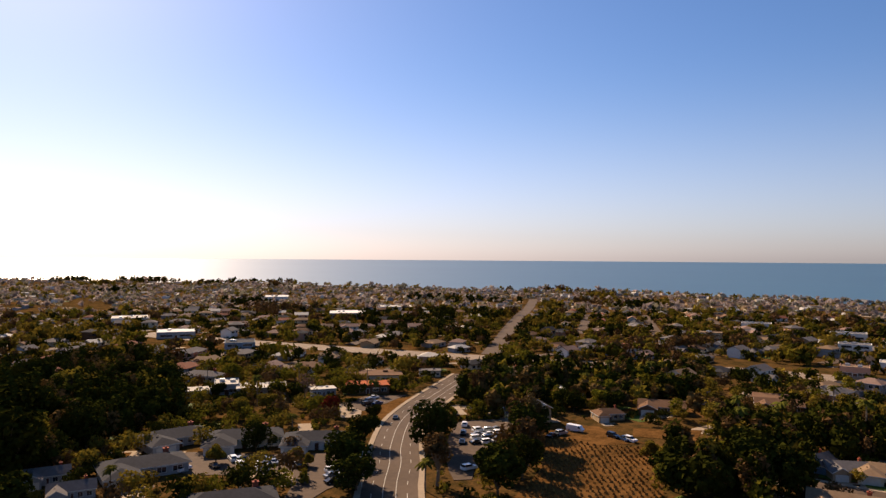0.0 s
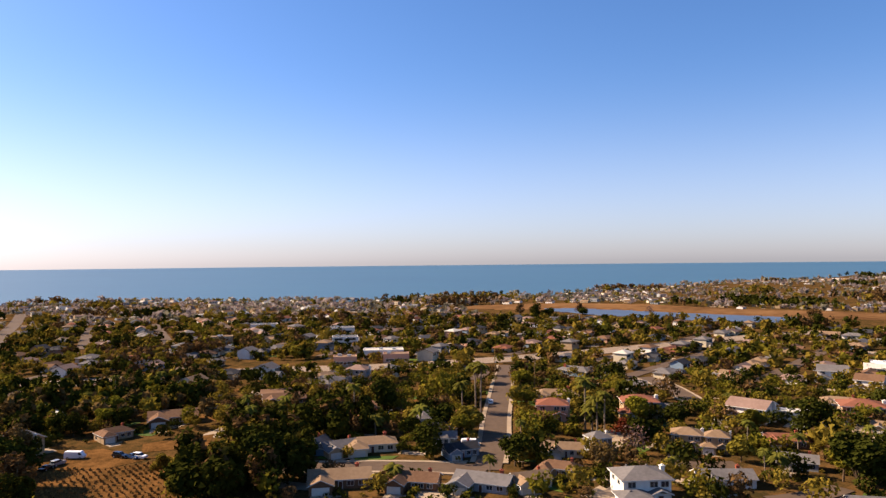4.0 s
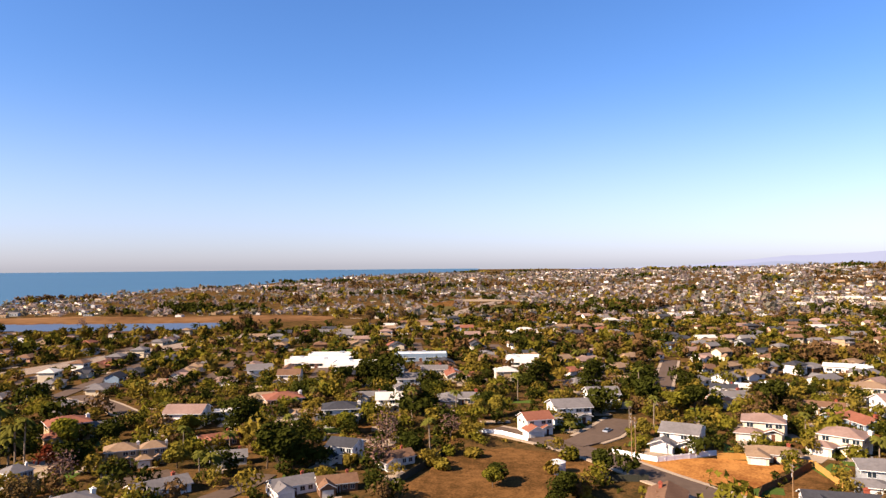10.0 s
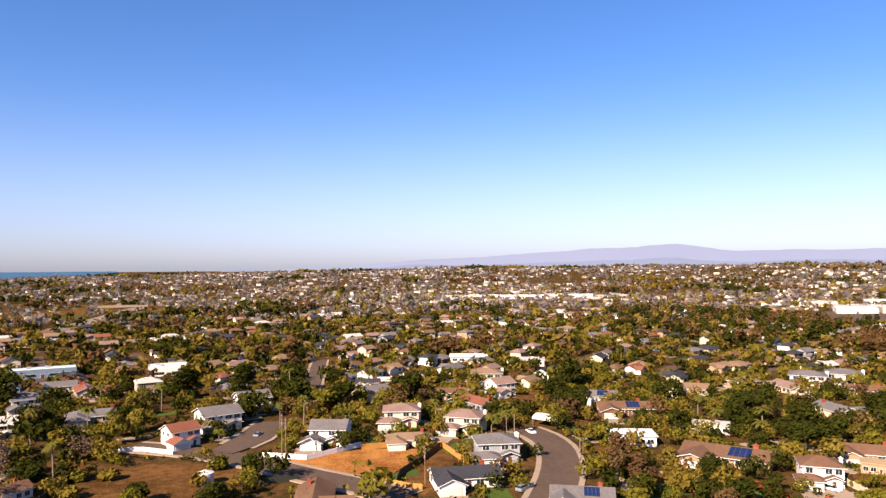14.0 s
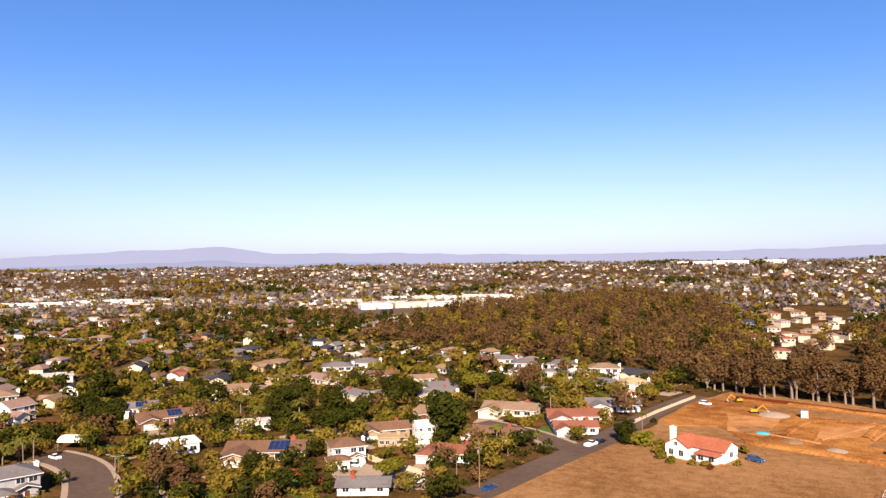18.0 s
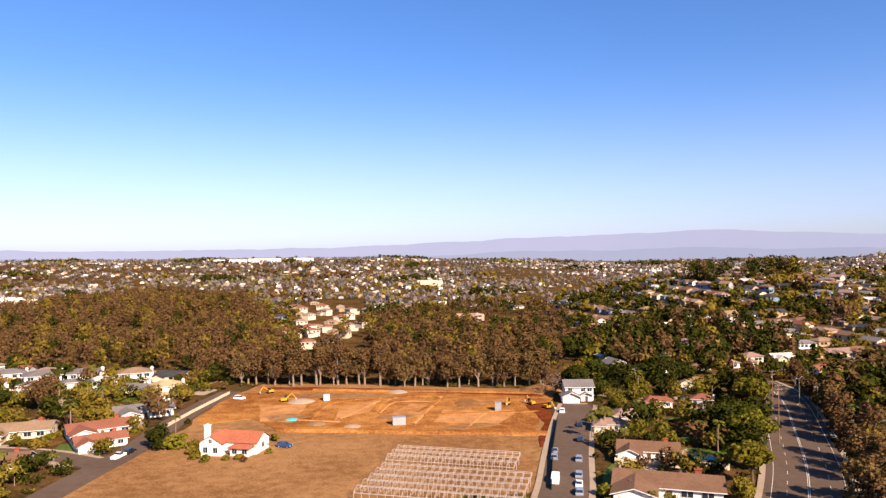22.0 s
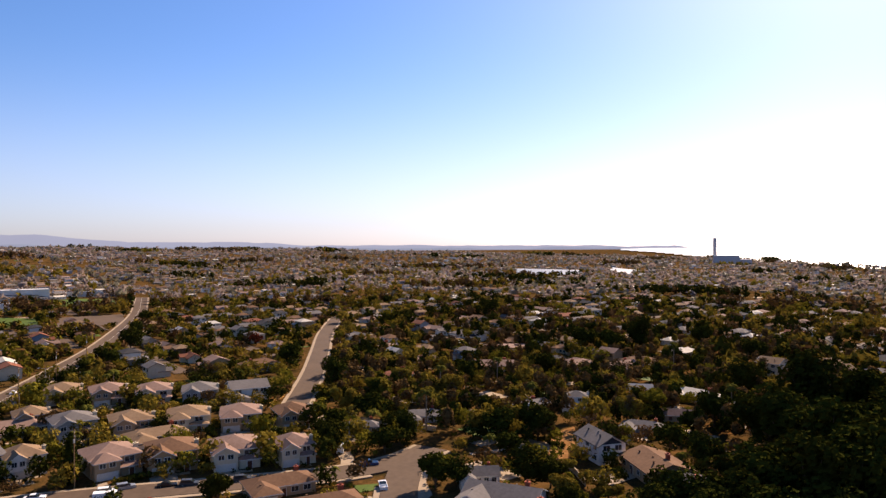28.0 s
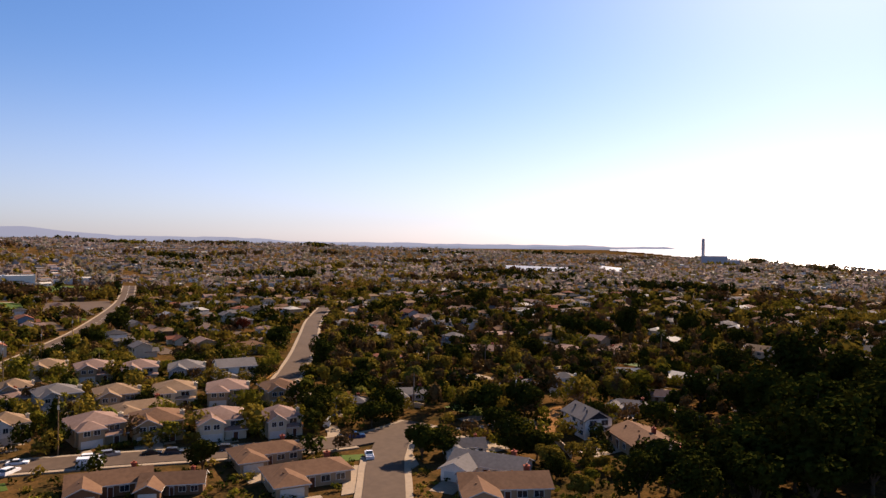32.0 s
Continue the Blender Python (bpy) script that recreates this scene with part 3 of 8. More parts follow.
STYLES = {}
for _n, _b in (("ranch", lambda: style_ranch(False)), ("ranchhip", lambda: style_ranch(True)), ("solar", lambda: style_ranch(False, True)),
               ("two", lambda: style_two(False)), ("twohip", lambda: style_two(True)), ("tract", lambda: style_tract(False)), ("tracthip", lambda: style_tract(True)),
               ("flat", style_flat), ("pgable", lambda: style_plain("gable")), ("phip", lambda: style_plain("hip")), ("ptwo", lambda: style_plain("two"))):
    STYLES[_n] = _b()
STYLE_WORDS = dict(ranch="one-storey house with a {r} gable roof", ranchhip="one-storey house with a {r} hip roof", solar="house with solar panels on a {r} roof",
                   two="two-storey house with a {r} gable roof", twohip="two-storey house with a {r} hip roof", tract="two-storey house with a {r} gable roof",
                   tracthip="two-storey house with a {r} hip roof", flat="low building with a flat {r} roof", pgable="small house with a {r} gable roof",
                   phip="small house with a {r} hip roof", ptwo="two-storey house with a {r} hip roof")
class Near:
    """Discs on the plan, kept in squares for a quick search."""

    def __init__(self):
        self.cells = {}

    def append(self, disc):
        self.cells.setdefault((int(disc[0] // 24), int(disc[1] // 24)), []).append(disc)

    def hit(self, x, y, r):
        i, j = int(x // 24), int(y // 24)
        for a in (i - 1, i, i + 1):
            for b in (j - 1, j, j + 1):
                for px, py, pr in self.cells.get((a, b), ()):
                    if (px - x) ** 2 + (py - y) ** 2 < (pr + r) ** 2:
                        return True
        return False


TAKEN, HOMES = Near(), Near()      # what stands, to keep later growth clear of it


def paint(ob, m):
    ob.material_slots[0].link = "OBJECT"
    ob.material_slots[0].material = m


def house(style, x, y, turn, wall, roof, wide=None, near=True):
    """Sets a house down; turn: yaw of the way from its front to its back."""
    root, w0 = STYLES[style]
    k = 1.0 if wide is None else min(1.18 if style[:5] == "tract" else 1.45, max(0.6, 0.92 * wide / w0))
    kz = 0.92 if style[:5] == "tract" else min(1.0, max(0.85, k))
    if HOMES.hit(x, y, w0 * k * 0.3):
        return None
    HOMES.append((x, y, w0 * k * 0.3))
    z = ground_z(x, y)
    ob = copy_thing(root, pose(x, y, z, 0, 0, turn) @ Matrix.Diagonal((k, k, kz, 1)))
    ob.matrix_basis = pose(x, y, z, 0, 0, turn) @ Matrix.Diagonal((k, k, kz, 1))
    if ob.type == "MESH":
        paint(ob, WALLS[wall])
    for c in ob.children:
        n = c.name.split(".")[0]
        if n == "wall":
            paint(c, WALLS[wall])
        elif n == "roof":
            paint(c, ROOFS[roof])
    tagged(ob, (WALL_WORDS[wall] + " " + STYLE_WORDS[style].format(r=ROOF_WORDS[roof])).strip(), "house", "houses of the suburb")
    TAKEN.append((x, y, w0 * k * 0.62))
    return ob


# ---- trees ----
LEAVES = dict(green=leaf("green_foliage", "69621f", "3f3b10", 0.2, 0.22), dark=leaf("dark_foliage", "343611", "1b1e0a", 0.2, 0.05), olive=leaf("olive_foliage", "786726", "4c4118", 0.2, 0.22),
              gold=leaf("golden_foliage", "766727", "54481a", 0.2, 0.22), gum=leaf("eucalyptus_foliage", "5f492c", "3d2f1c"), rust=leaf("rust_foliage", "612d1b", "472214"),
              # the two greyed foliages carry distance haze in their base colour
              palm=leaf("palm_fronds", "5c5924", "3d3e18", 0.2, 0.2), brush=leaf("haze_green_foliage", "706a58", "504b40", 0.2, 0.35, 0.1, 0.6), haze_grey=leaf("haze_grey_foliage", "8d7d75", "665a53", 0.2, 0.42, 0.1, 0.6), twig=leaf("bare_twigs", "72584c", "59433a"))
for _m in LEAVES.values():
    _m.use_backface_culling = False


def limb(bm, a, b, ra, rb, n=6):
    """A tapered stick from a to b."""
    a, b = Vector(a), Vector(b)
    q = (b - a).to_track_quat("Z", "Y")
    low, high = [], []
    for i in range(n):
        u = 2 * math.pi * i / n
        d = q @ Vector((math.cos(u), math.sin(u), 0))
        low.append(a + d * ra)
        high.append(b + d * rb)
    hull(bm, low, high)


def leaf_card(bm, p, size, rnd, flat=0.0, out=None):
    """A small clump of leaves: a bent four-sided blade in a free direction."""
    n = Vector((rnd.gauss(0, 1), rnd.gauss(0, 1), rnd.gauss(0, 1) + flat))
    if out is not None:
        n = n * 0.6 + out
    q = n.to_track_quat("Z", "Y")
    s = size * rnd.uniform(0.6, 1.3)
    pts = [(-s, -s * 0.5, 0), (s * 0.2, -s * 0.7, s * 0.25), (s, s * 0.4, 0), (-s * 0.3, s * 0.7, s * 0.2)]
    bm.faces.new([bm.verts.new(p + q @ Vector(v)) for v in pts])


def crown_blobs(bm, blobs, per, size, rnd):
    for c, rx, ry, rz in blobs:
        for _ in range(per):
            d = Vector((rnd.gauss(0, 1), rnd.gauss(0, 1), rnd.gauss(0, 1))).normalized() * (rnd.uniform(0.35, 1.0) ** 0.4)
            leaf_card(bm, Vector(c) + Vector((d.x * rx, d.y * ry, d.z * rz)), size, rnd, 0.6, d)


def tree_kind(seed, height, spread, leafmat, bark, trunk_part=0.35, blobs=10, per=150, size=0.43, lean=0.15, tall=0.9):
    rnd = random.Random(seed)
    r = new("tree")
    tb, cb = bmesh.new(), bmesh.new()
    h0 = height * trunk_part
    fork = Vector((rnd.uniform(-lean, lean) * 2, rnd.uniform(-lean, lean) * 2, h0))
    limb(tb, (0, 0, -1), fork, height * 0.028 + 0.08, height * 0.02 + 0.05)
    bl = []
    for i in range(blobs):
        a = i * 2.4 + rnd.uniform(-0.5, 0.5)
        rr = spread * rnd.uniform(0.25, 0.62) if i else 0.0
        z = h0 + (height - h0) * (rnd.uniform(0.2, 0.75) if i else 0.7)
        c = Vector((math.cos(a) * rr, math.sin(a) * rr, z))
        k = rnd.uniform(0.32, 0.5)
        bl.append((c, spread * k, spread * k, (height - h0) * k * 0.62 * tall))
        limb(tb, fork, c, height * 0.014 + 0.03, 0.04, 5)
    crown_blobs(cb, bl, per, size, rnd)
    part("trunk", tb, bark, r)
    part("crown", cb, leafmat, r)
    return r


def column_kind(seed, height, spread, leafmat):
    rnd = random.Random(seed)
    r = new("tree")
    tb, cb = bmesh.new(), bmesh.new()
    limb(tb, (0, 0, -1), (0, 0, height * 0.9), 0.22, 0.05)
    for _ in range(460):
        u = rnd.random() ** 0.8
        z = height * (0.08 + 0.92 * u)
        rr = spread * (1 - u) ** 0.7 * rnd.uniform(0.5, 1.0) + 0.1
        a = rnd.uniform(0, 6.283)
        leaf_card(cb, Vector((math.cos(a) * rr, math.sin(a) * rr, z)), 0.45, rnd, 0.0, Vector((math.cos(a), math.sin(a), 0.4)))
    part("trunk", tb, M_TRUNK, r)
    part("crown", cb, leafmat, r)
    return r


def palm_kind(seed, height, spread, fronds=18):
    rnd = random.Random(seed)
    r = new("palm_tree")
    tb, cb = bmesh.new(), bmesh.new()
    lean = (rnd.uniform(-0.5, 0.5), rnd.uniform(-0.5, 0.5))
    prev = Vector((0, 0, -1))
    for i in range(1, 5):
        u = i / 4
        p = Vector((lean[0] * u * u, lean[1] * u * u, height * u))
        limb(tb, prev, p, 0.26 - 0.08 * (i - 1) / 4, 0.26 - 0.08 * u, 7)
        prev = p
    top = prev
    for i in range(fronds):
        a = i * 2.399
        up = rnd.uniform(-0.35, 0.95)
        out = Vector((math.cos(a), math.sin(a), 0))
        side = Vector((-out.y, out.x, 0))
        rows = []
        for j in range(5):
            u = j / 4
            c = top + out * spread * u * (1 - 0.15 * max(up, 0)) + Vector((0, 0, spread * (up * u - (0.55 + 0.35 * up) * u * u)))
            wdt = 0.42 * spread * 0.45 * math.sin(math.pi * (0.12 + 0.8 * u)) + 0.04
            droop = Vector((0, 0, -wdt * 0.45))
            rows.append([cb.verts.new(c - side * wdt + droop), cb.verts.new(c), cb.verts.new(c + side * wdt + droop)])
        for j in range(4):
            for k in range(2):
                cb.faces.new((rows[j][k], rows[j][k + 1], rows[j + 1][k + 1], rows[j + 1][k]))
    part("trunk", tb, M_PALEBARK, r)
    part("crown", cb, LEAVES["palm"], r)
    return r


def bush_kind(seed, height, spread, leafmat):
    rnd = random.Random(seed)
    r = new("bush")
    cb = bmesh.new()
    tb = bmesh.new()
    bl = []
    for i in range(4):
        a = rnd.uniform(0, 6.28)
        c = Vector((math.cos(a) * spread * 0.35, math.sin(a) * spread * 0.35, height * 0.5))
        bl.append((c, spread * 0.6, spread * 0.6, height * 0.5))
        limb(tb, (0, 0, -0.5), c, 0.08, 0.03, 4)
    crown_blobs(cb, bl, 60, 0.33, rnd)
    part("stem", tb, M_TRUNK, r)
    part("crown", cb, leafmat, r)
    return r


TREES = dict(
    round=[tree_kind(1, 8, 4.6, LEAVES["green"], M_TRUNK), tree_kind(2, 10, 5.4, LEAVES["green"], M_TRUNK, blobs=10), tree_kind(3, 7, 4.0, LEAVES["green"], M_TRUNK, 0.25)],
    dark=[tree_kind(4, 9, 5.0, LEAVES["dark"], M_TRUNK, 0.14, 11), tree_kind(5, 11, 5.6, LEAVES["dark"], M_TRUNK, 0.14, 12)],
    olive=[tree_kind(6, 8, 4.6, LEAVES["olive"], M_TRUNK, 0.3), tree_kind(7, 6.5, 4.0, LEAVES["olive"], M_TRUNK, 0.25)],
    gold=[tree_kind(8, 8, 4.4, LEAVES["gold"], M_TRUNK, 0.2)],
    gum=[tree_kind(9, 19, 6.5, LEAVES["gum"], M_PALEBARK, 0.2, 13, 84, 0.56, 0.6, 0.62), tree_kind(10, 22, 6.0, LEAVES["gum"], M_PALEBARK, 0.24, 13, 84, 0.56, 0.8, 0.6),
         tree_kind(11, 17, 6.8, LEAVES["gum"], M_PALEBARK, 0.16, 12, 88, 0.56, 0.5, 0.65)],
    rust=[tree_kind(12, 8.5, 4.6, LEAVES["rust"], M_TRUNK, 0.2, 9, 40, 0.5)],
    bare=[tree_kind(13, 9.5, 5.0, LEAVES["twig"], M_PALEBARK, 0.2, 12, 34, 0.3)],
    column=[column_kind(14, 10, 1.7, LEAVES["dark"]), column_kind(15, 13, 3.2, LEAVES["dark"])],
    palm=[palm_kind(16, 9, 3.2), palm_kind(17, 13, 2.8, 20), palm_kind(18, 6, 3.8, 22)],
    bush=[bush_kind(19, 2.2, 1.9, LEAVES["green"]), bush_kind(20, 1.8, 1.7, LEAVES["olive"])])
TREE_WORDS = dict(round="leafy green garden tree with a spreading crown", dark="dense dark green evergreen tree", olive="olive green broadleaf tree, slightly dry",
                  gold="yellow-green tree with autumn tints", gum="tall brownish eucalyptus tree with a pale trunk", rust="rust-red leafed tree in autumn colour",
                  bare="bare pinkish-brown winter tree with fine twigs", column="dark narrow conifer pointing upwards", palm="palm tree with a slim trunk and drooping fronds",
                  bush="low rounded green garden bush")
_pick = random.Random(77)


def tree(kind, x, y, scale=1.0, which=None):
    if ROADS.hit(x, y, -1.6):          # streets stay clear
        return None
    opts = TREES[kind]
    root = opts[which % len(opts)] if which is not None else _pick.choice(opts)
    k = scale * _pick.uniform(0.9, 1.1)
    m = pose(x, y, ground_z(x, y), 0, 0, _pick.uniform(0, 360)) @ Matrix.Diagonal((k * _pick.uniform(0.9, 1.15), k, k * _pick.uniform(0.9, 1.12), 1))
    ob = copy_thing(root, m)
    ob.matrix_basis = m
    tagged(ob, TREE_WORDS[kind], "bush" if kind == "bush" else ("palm tree" if kind == "palm" else "tree"), "garden bushes" if kind == "bush" else "trees of the suburb")
    TAKEN.append((x, y, (2.0 if kind in ("column", "palm", "bush") else 3.2) * k))
    return ob


# ---- vehicles ----
CAR_PAINT = dict(white=mat("white_car_paint", "e4e4e2", "d6d6d4", rough=0.25, spec=0.6), silver=mat("silver_car_paint", "9fa3a6", "8d9194", rough=0.25, metal=0.5),
                 black=mat("black_car_paint", "141517", "1c1d1f", rough=0.2, spec=0.6), blue=mat("blue_car_paint", "24446e", "1d3759", rough=0.25, spec=0.6),
                 red=mat("red_car_paint", "8e1f1c", "771815", rough=0.25, spec=0.6), grey=mat("grey_car_paint", "4e5154", "44474a", rough=0.25, metal=0.4))


def profile(bm, pts, half, mi=0, taper=0.0):
    """A side outline in x and z, given a width in y; higher points draw in by taper."""
    zmax = max(p[1] for p in pts)
    low = [(x, -half + taper * z / zmax, z) for x, z in pts]
    high = [(x, half - taper * z / zmax, z) for x, z in pts]
    hull(bm, low, high, mi)


def wheels(r, xs, half, rad):
    for x in xs:
        for s in (-1, 1):
            bm = bmesh.new()
            limb(bm, (x, s * (half - 0.22), rad), (x, s * (half + 0.01), rad), rad, rad, 12)
            w = part("wheel", bm, M_TYRE, r)
            b2 = bmesh.new()
            limb(b2, (x, s * (half - 0.2), rad), (x, s * (half + 0.03), rad), rad * 0.58, rad * 0.55, 10)
            part("rim", b2, M_METAL, w)


def car_kind(kind):
    r = new("car" if kind != "pickup" else "pickup_truck")
    b, g = bmesh.new(), bmesh.new()
    if kind == "sedan":
        profile(b, [(-2.3, 0.3), (2.3, 0.3), (2.35, 0.65), (2.2, 0.8), (1.1, 0.92), (-1.7, 0.95), (-2.3, 0.88), (-2.35, 0.6)], 0.9)
        profile(b, [(-1.0, 1.42), (-0.9, 1.36), (0.25, 1.36), (0.3, 1.42), (0.1, 1.46), (-0.8, 1.46)], 0.62)
        profile(g, [(-1.75, 0.93), (1.1, 0.9), (0.25, 1.42), (-1.0, 1.42)], 0.84, 0, 0.2)
    elif kind == "suv":
        profile(b, [(-2.3, 0.35), (2.3, 0.35), (2.35, 0.8), (2.2, 1.0), (1.2, 1.1), (-2.25, 1.12), (-2.35, 0.7)], 0.94)
        profile(b, [(-2.0, 1.68), (0.45, 1.66), (0.3, 1.74), (-1.9, 1.76)], 0.72)
        profile(g, [(-2.2, 1.1), (1.2, 1.08), (0.45, 1.68), (-2.0, 1.7)], 0.88, 0, 0.18)
    elif kind == "van":
        profile(b, [(-2.9, 0.35), (2.8, 0.35), (2.9, 0.9), (2.4, 1.25), (1.8, 2.15), (-2.85, 2.25), (-2.95, 0.6)], 1.0)
        profile(g, [(1.3, 1.3), (2.36, 1.28), (1.84, 2.05), (1.3, 2.05)], 1.012)
    else:
        profile(b, [(-2.8, 0.45), (2.7, 0.45), (2.75, 0.95), (2.5, 1.1), (1.3, 1.15), (-0.5, 1.15), (-0.55, 0.75), (-2.7, 0.75), (-2.8, 0.9)], 0.97)
        for s in (-1, 1):
            box(b, -1.65, s * 0.92, 0.75, 2.3, 0.1, 0.4)
        box(b, -2.75, 0, 0.75, 0.1, 1.9, 0.4)
        profile(b, [(-0.35, 1.78), (0.55, 1.78), (0.45, 1.84), (-0.3, 1.84)], 0.74)
        profile(g, [(-0.5, 1.13), (1.3, 1.13), (0.55, 1.8), (-0.35, 1.8)], 0.9, 0, 0.16)
    part("body", b, CAR_PAINT["white"], r)
    part("window_band", g, M_GLASS, r)
    half = 1.0 if kind == "van" else 0.92
    wheels(r, (-1.45, 1.45) if kind != "van" else (-1.8, 1.8), half, 0.36 if kind in ("pickup", "van") else 0.33)
    for s in (-1, 1):
        lb = bmesh.new()
        box(lb, 2.3 if kind != "pickup" else 2.72, s * 0.65, 0.62 if kind != "van" else 0.8, 0.12, 0.35, 0.16)
        part("headlight", lb, M_TRIM, r)
    return r


CARS = {k: car_kind(k) for k in ("sedan", "suv", "van", "pickup")}


def car(kind, colour, x, y, turn, where="parked on the street"):
    """turn: yaw of the way its nose points, as for the camera."""
    m = pose(x, y, ground_z(x, y) + 0.06, 0, 0, turn + 90)
    ob = copy_thing(CARS[kind], m)
    ob.matrix_basis = m
    for c in ob.children:
        if c.name.split(".")[0] == "body":
            paint(c, CAR_PAINT[colour])
    words = dict(sedan="sedan", suv="sport utility car", van="delivery van", pickup="pickup truck")
    return tagged(ob, "%s %s %s" % (colour, words[kind], where), "car" if kind != "pickup" else "pickup truck", "parked vehicles")


# ---- flat ground pieces ----
def ribbon(pts, width, lift, step=14.0):
    """Left and right edge points of a strip along a smooth line."""
    dense = []
    n = len(pts)
    for i in range(n - 1):
        p0, p1, p2, p3 = [Vector(pts[min(max(j, 0), n - 1)]).to_2d() for j in (i - 1, i, i + 1, i + 2)]
        k = max(2, int((p2 - p1).length / step))
        for j in range(k):
            u = j / k
            dense.append(0.5 * ((2 * p1) + (p2 - p0) * u + (2 * p0 - 5 * p1 + 4 * p2 - p3) * u * u + (3 * p1 - p0 - 3 * p2 + p3) * u ** 3))
    dense.append(Vector(pts[-1]).to_2d())
    out = []
    for i, p in enumerate(dense):
        d = (dense[min(i + 1, len(dense) - 1)] - dense[max(i - 1, 0)]).normalized()
        s = Vector((-d.y, d.x))
        out.append((p + s * width / 2, p - s * width / 2, p, d))
    return out


ROADS = Near()


def strip_mesh(bm, rows, lift, off0, off1, height=0.0, mi=0):
    """A strip between two offsets from the middle line, with a kerb's depth where height is given."""
    prev = None
    for a, b, p, d in rows:
        s = Vector((-d.y, d.x))
        l, r = p + s * off1, p + s * off0
        zl, zr = ground_z(*l) + lift + height, ground_z(*r) + lift + height
        cur = [bm.verts.new((l.x, l.y, zl)), bm.verts.new((r.x, r.y, zr)), bm.verts.new((l.x, l.y, zl - height - 0.6)), bm.verts.new((r.x, r.y, zr - height - 0.6))]
        if prev:
            for q in ((0, 1), (1, 3), (2, 0)):
                bm.faces.new((prev[q[0]], prev[q[1]], cur[q[1]], cur[q[0]])).material_index = mi
        prev = cur


PLANNED = []


def road(pts, width, walks=True, lines="", label="grey-brown asphalt street with pale concrete edges"):
    """Notes a street; lay_roads() builds them all, so that pavements stop at crossings."""
    rows = ribbon(pts, width, 0, 7.0)
    n = len(PLANNED)
    for a, b, p, d in rows:
        ROADS.append((p.x, p.y, width / 2 + (2.2 if walks else 0.6)))
        LANES[n % 40].append((p.x, p.y, width / 2 + 0.3))
    PLANNED.append((pts, width, walks, lines, label, rows, 0.2 + 0.014 * n, n % 40))


LANES = [Near() for _ in range(40)]


def lay_roads():
    for pts, width, walks, lines, label, rows, lift, n in PLANNED:
        bm = bmesh.new()
        strip_mesh(bm, rows, lift, -width / 2, width / 2)
        ob = part("road", bm, M_FREEWAY if width > 21 else M_ASPHALT, None)
        tagged(ob, label, "road", kind="structure")
        others = [l for i, l in enumerate(LANES) if i != n]
        if walks:
            for s in (-1, 1):
                bm = bmesh.new()
                a, b = sorted((s * (width / 2 + 0.02), s * (width / 2 + 1.6)))
                run = []
                for row in rows + [None]:
                    if row is not None:
                        q = row[2] + Vector((-row[3].y, row[3].x)) * s * (width / 2 + 0.9)
                        if not any(l.hit(q.x, q.y, 0.6) for l in others):
                            run.append(row)
                            continue
                    if len(run) > 1:
                        strip_mesh(bm, run, 0.2, a, b, 0.15)
                    run = []
                tagged(part("pavement", bm, M_CONCRETE, None), "pale concrete pavement with a raised kerb along the street", "pavement", kind="structure")
        if lines:
            bm = bmesh.new()
            fine = ribbon(pts, width, lift, 3.0)
            for spec in lines.split():
                off = float(spec.rstrip("dy"))
                for i in range(0, len(fine) - 1, 3 if "d" in spec else 1):
                    strip_mesh_flat(bm, fine[i:i + 2], lift + 0.05, off - 0.08, off + 0.08, 1 if "y" in spec else 0)
            part("lane_marking", bm, [M_PAINT, M_YELLOWPAINT], ob)


def strip_mesh_flat(bm, rows, lift, off0, off1, mi=0):
    prev = None
    for a, b, p, d in rows:
        s = Vector((-d.y, d.x))
        l, r = p + s * off1, p + s * off0
        cur = [bm.verts.new((l.x, l.y, ground_z(*l) + lift)), bm.verts.new((r.x, r.y, ground_z(*r) + lift))]
        if prev:
            bm.faces.new((prev[0], prev[1], cur[1], cur[0])).material_index = mi
        prev = cur


LOTS = []


def inside(x, y, poly):
    hit = False
    n = len(poly)
    for i in range(n):
        (x0, y0), (x1, y1) = poly[i], poly[(i + 1) % n]
        if (y0 > y) != (y1 > y) and x < (x1 - x0) * (y - y0) / (y1 - y0) + x0:
            hit = not hit
    return hit


def lot(pts, m, lift=0.1, label="bare lot", category="ground", name="ground_patch", keep_clear=True, edge=2.5):
    """A patch of other ground, with an uneven rim."""
    rim = []
    n = len(pts)
    for i in range(n):
        a, b = Vector(pts[i]), Vector(pts[(i + 1) % n])
        k = max(1, int((b - a).length / 8))
        for j in range(k):
            p = a.lerp(b, j / k)
            rim.append((p.x + edge * noise.noise((p.x * 0.13, p.y * 0.13, 2)), p.y + edge * noise.noise((p.x * 0.13, p.y * 0.13, 7))))
    bm = bmesh.new()
    top = [bm.verts.new((x, y, ground_z(x, y) + lift)) for x, y in rim]
    low = [bm.verts.new((x, y, ground_z(x, y) - 0.6)) for x, y in rim]
    f = bm.faces.new(top)
    if f.normal.z < 0 or f.calc_area() and (f.normal_update() or f.normal.z < 0):
        f.normal_flip()
    for i in range(len(rim)):
        bm.faces.new((top[i], low[i], low[(i + 1) % len(rim)], top[(i + 1) % len(rim)]))
    bmesh.ops.triangulate(bm, faces=[f])
    ob = part(name, bm, m, None)
    tagged(ob, label, category, kind="structure")
    if keep_clear:
        LOTS.append([tuple(p) for p in pts])
    return ob


BOUNDS = []


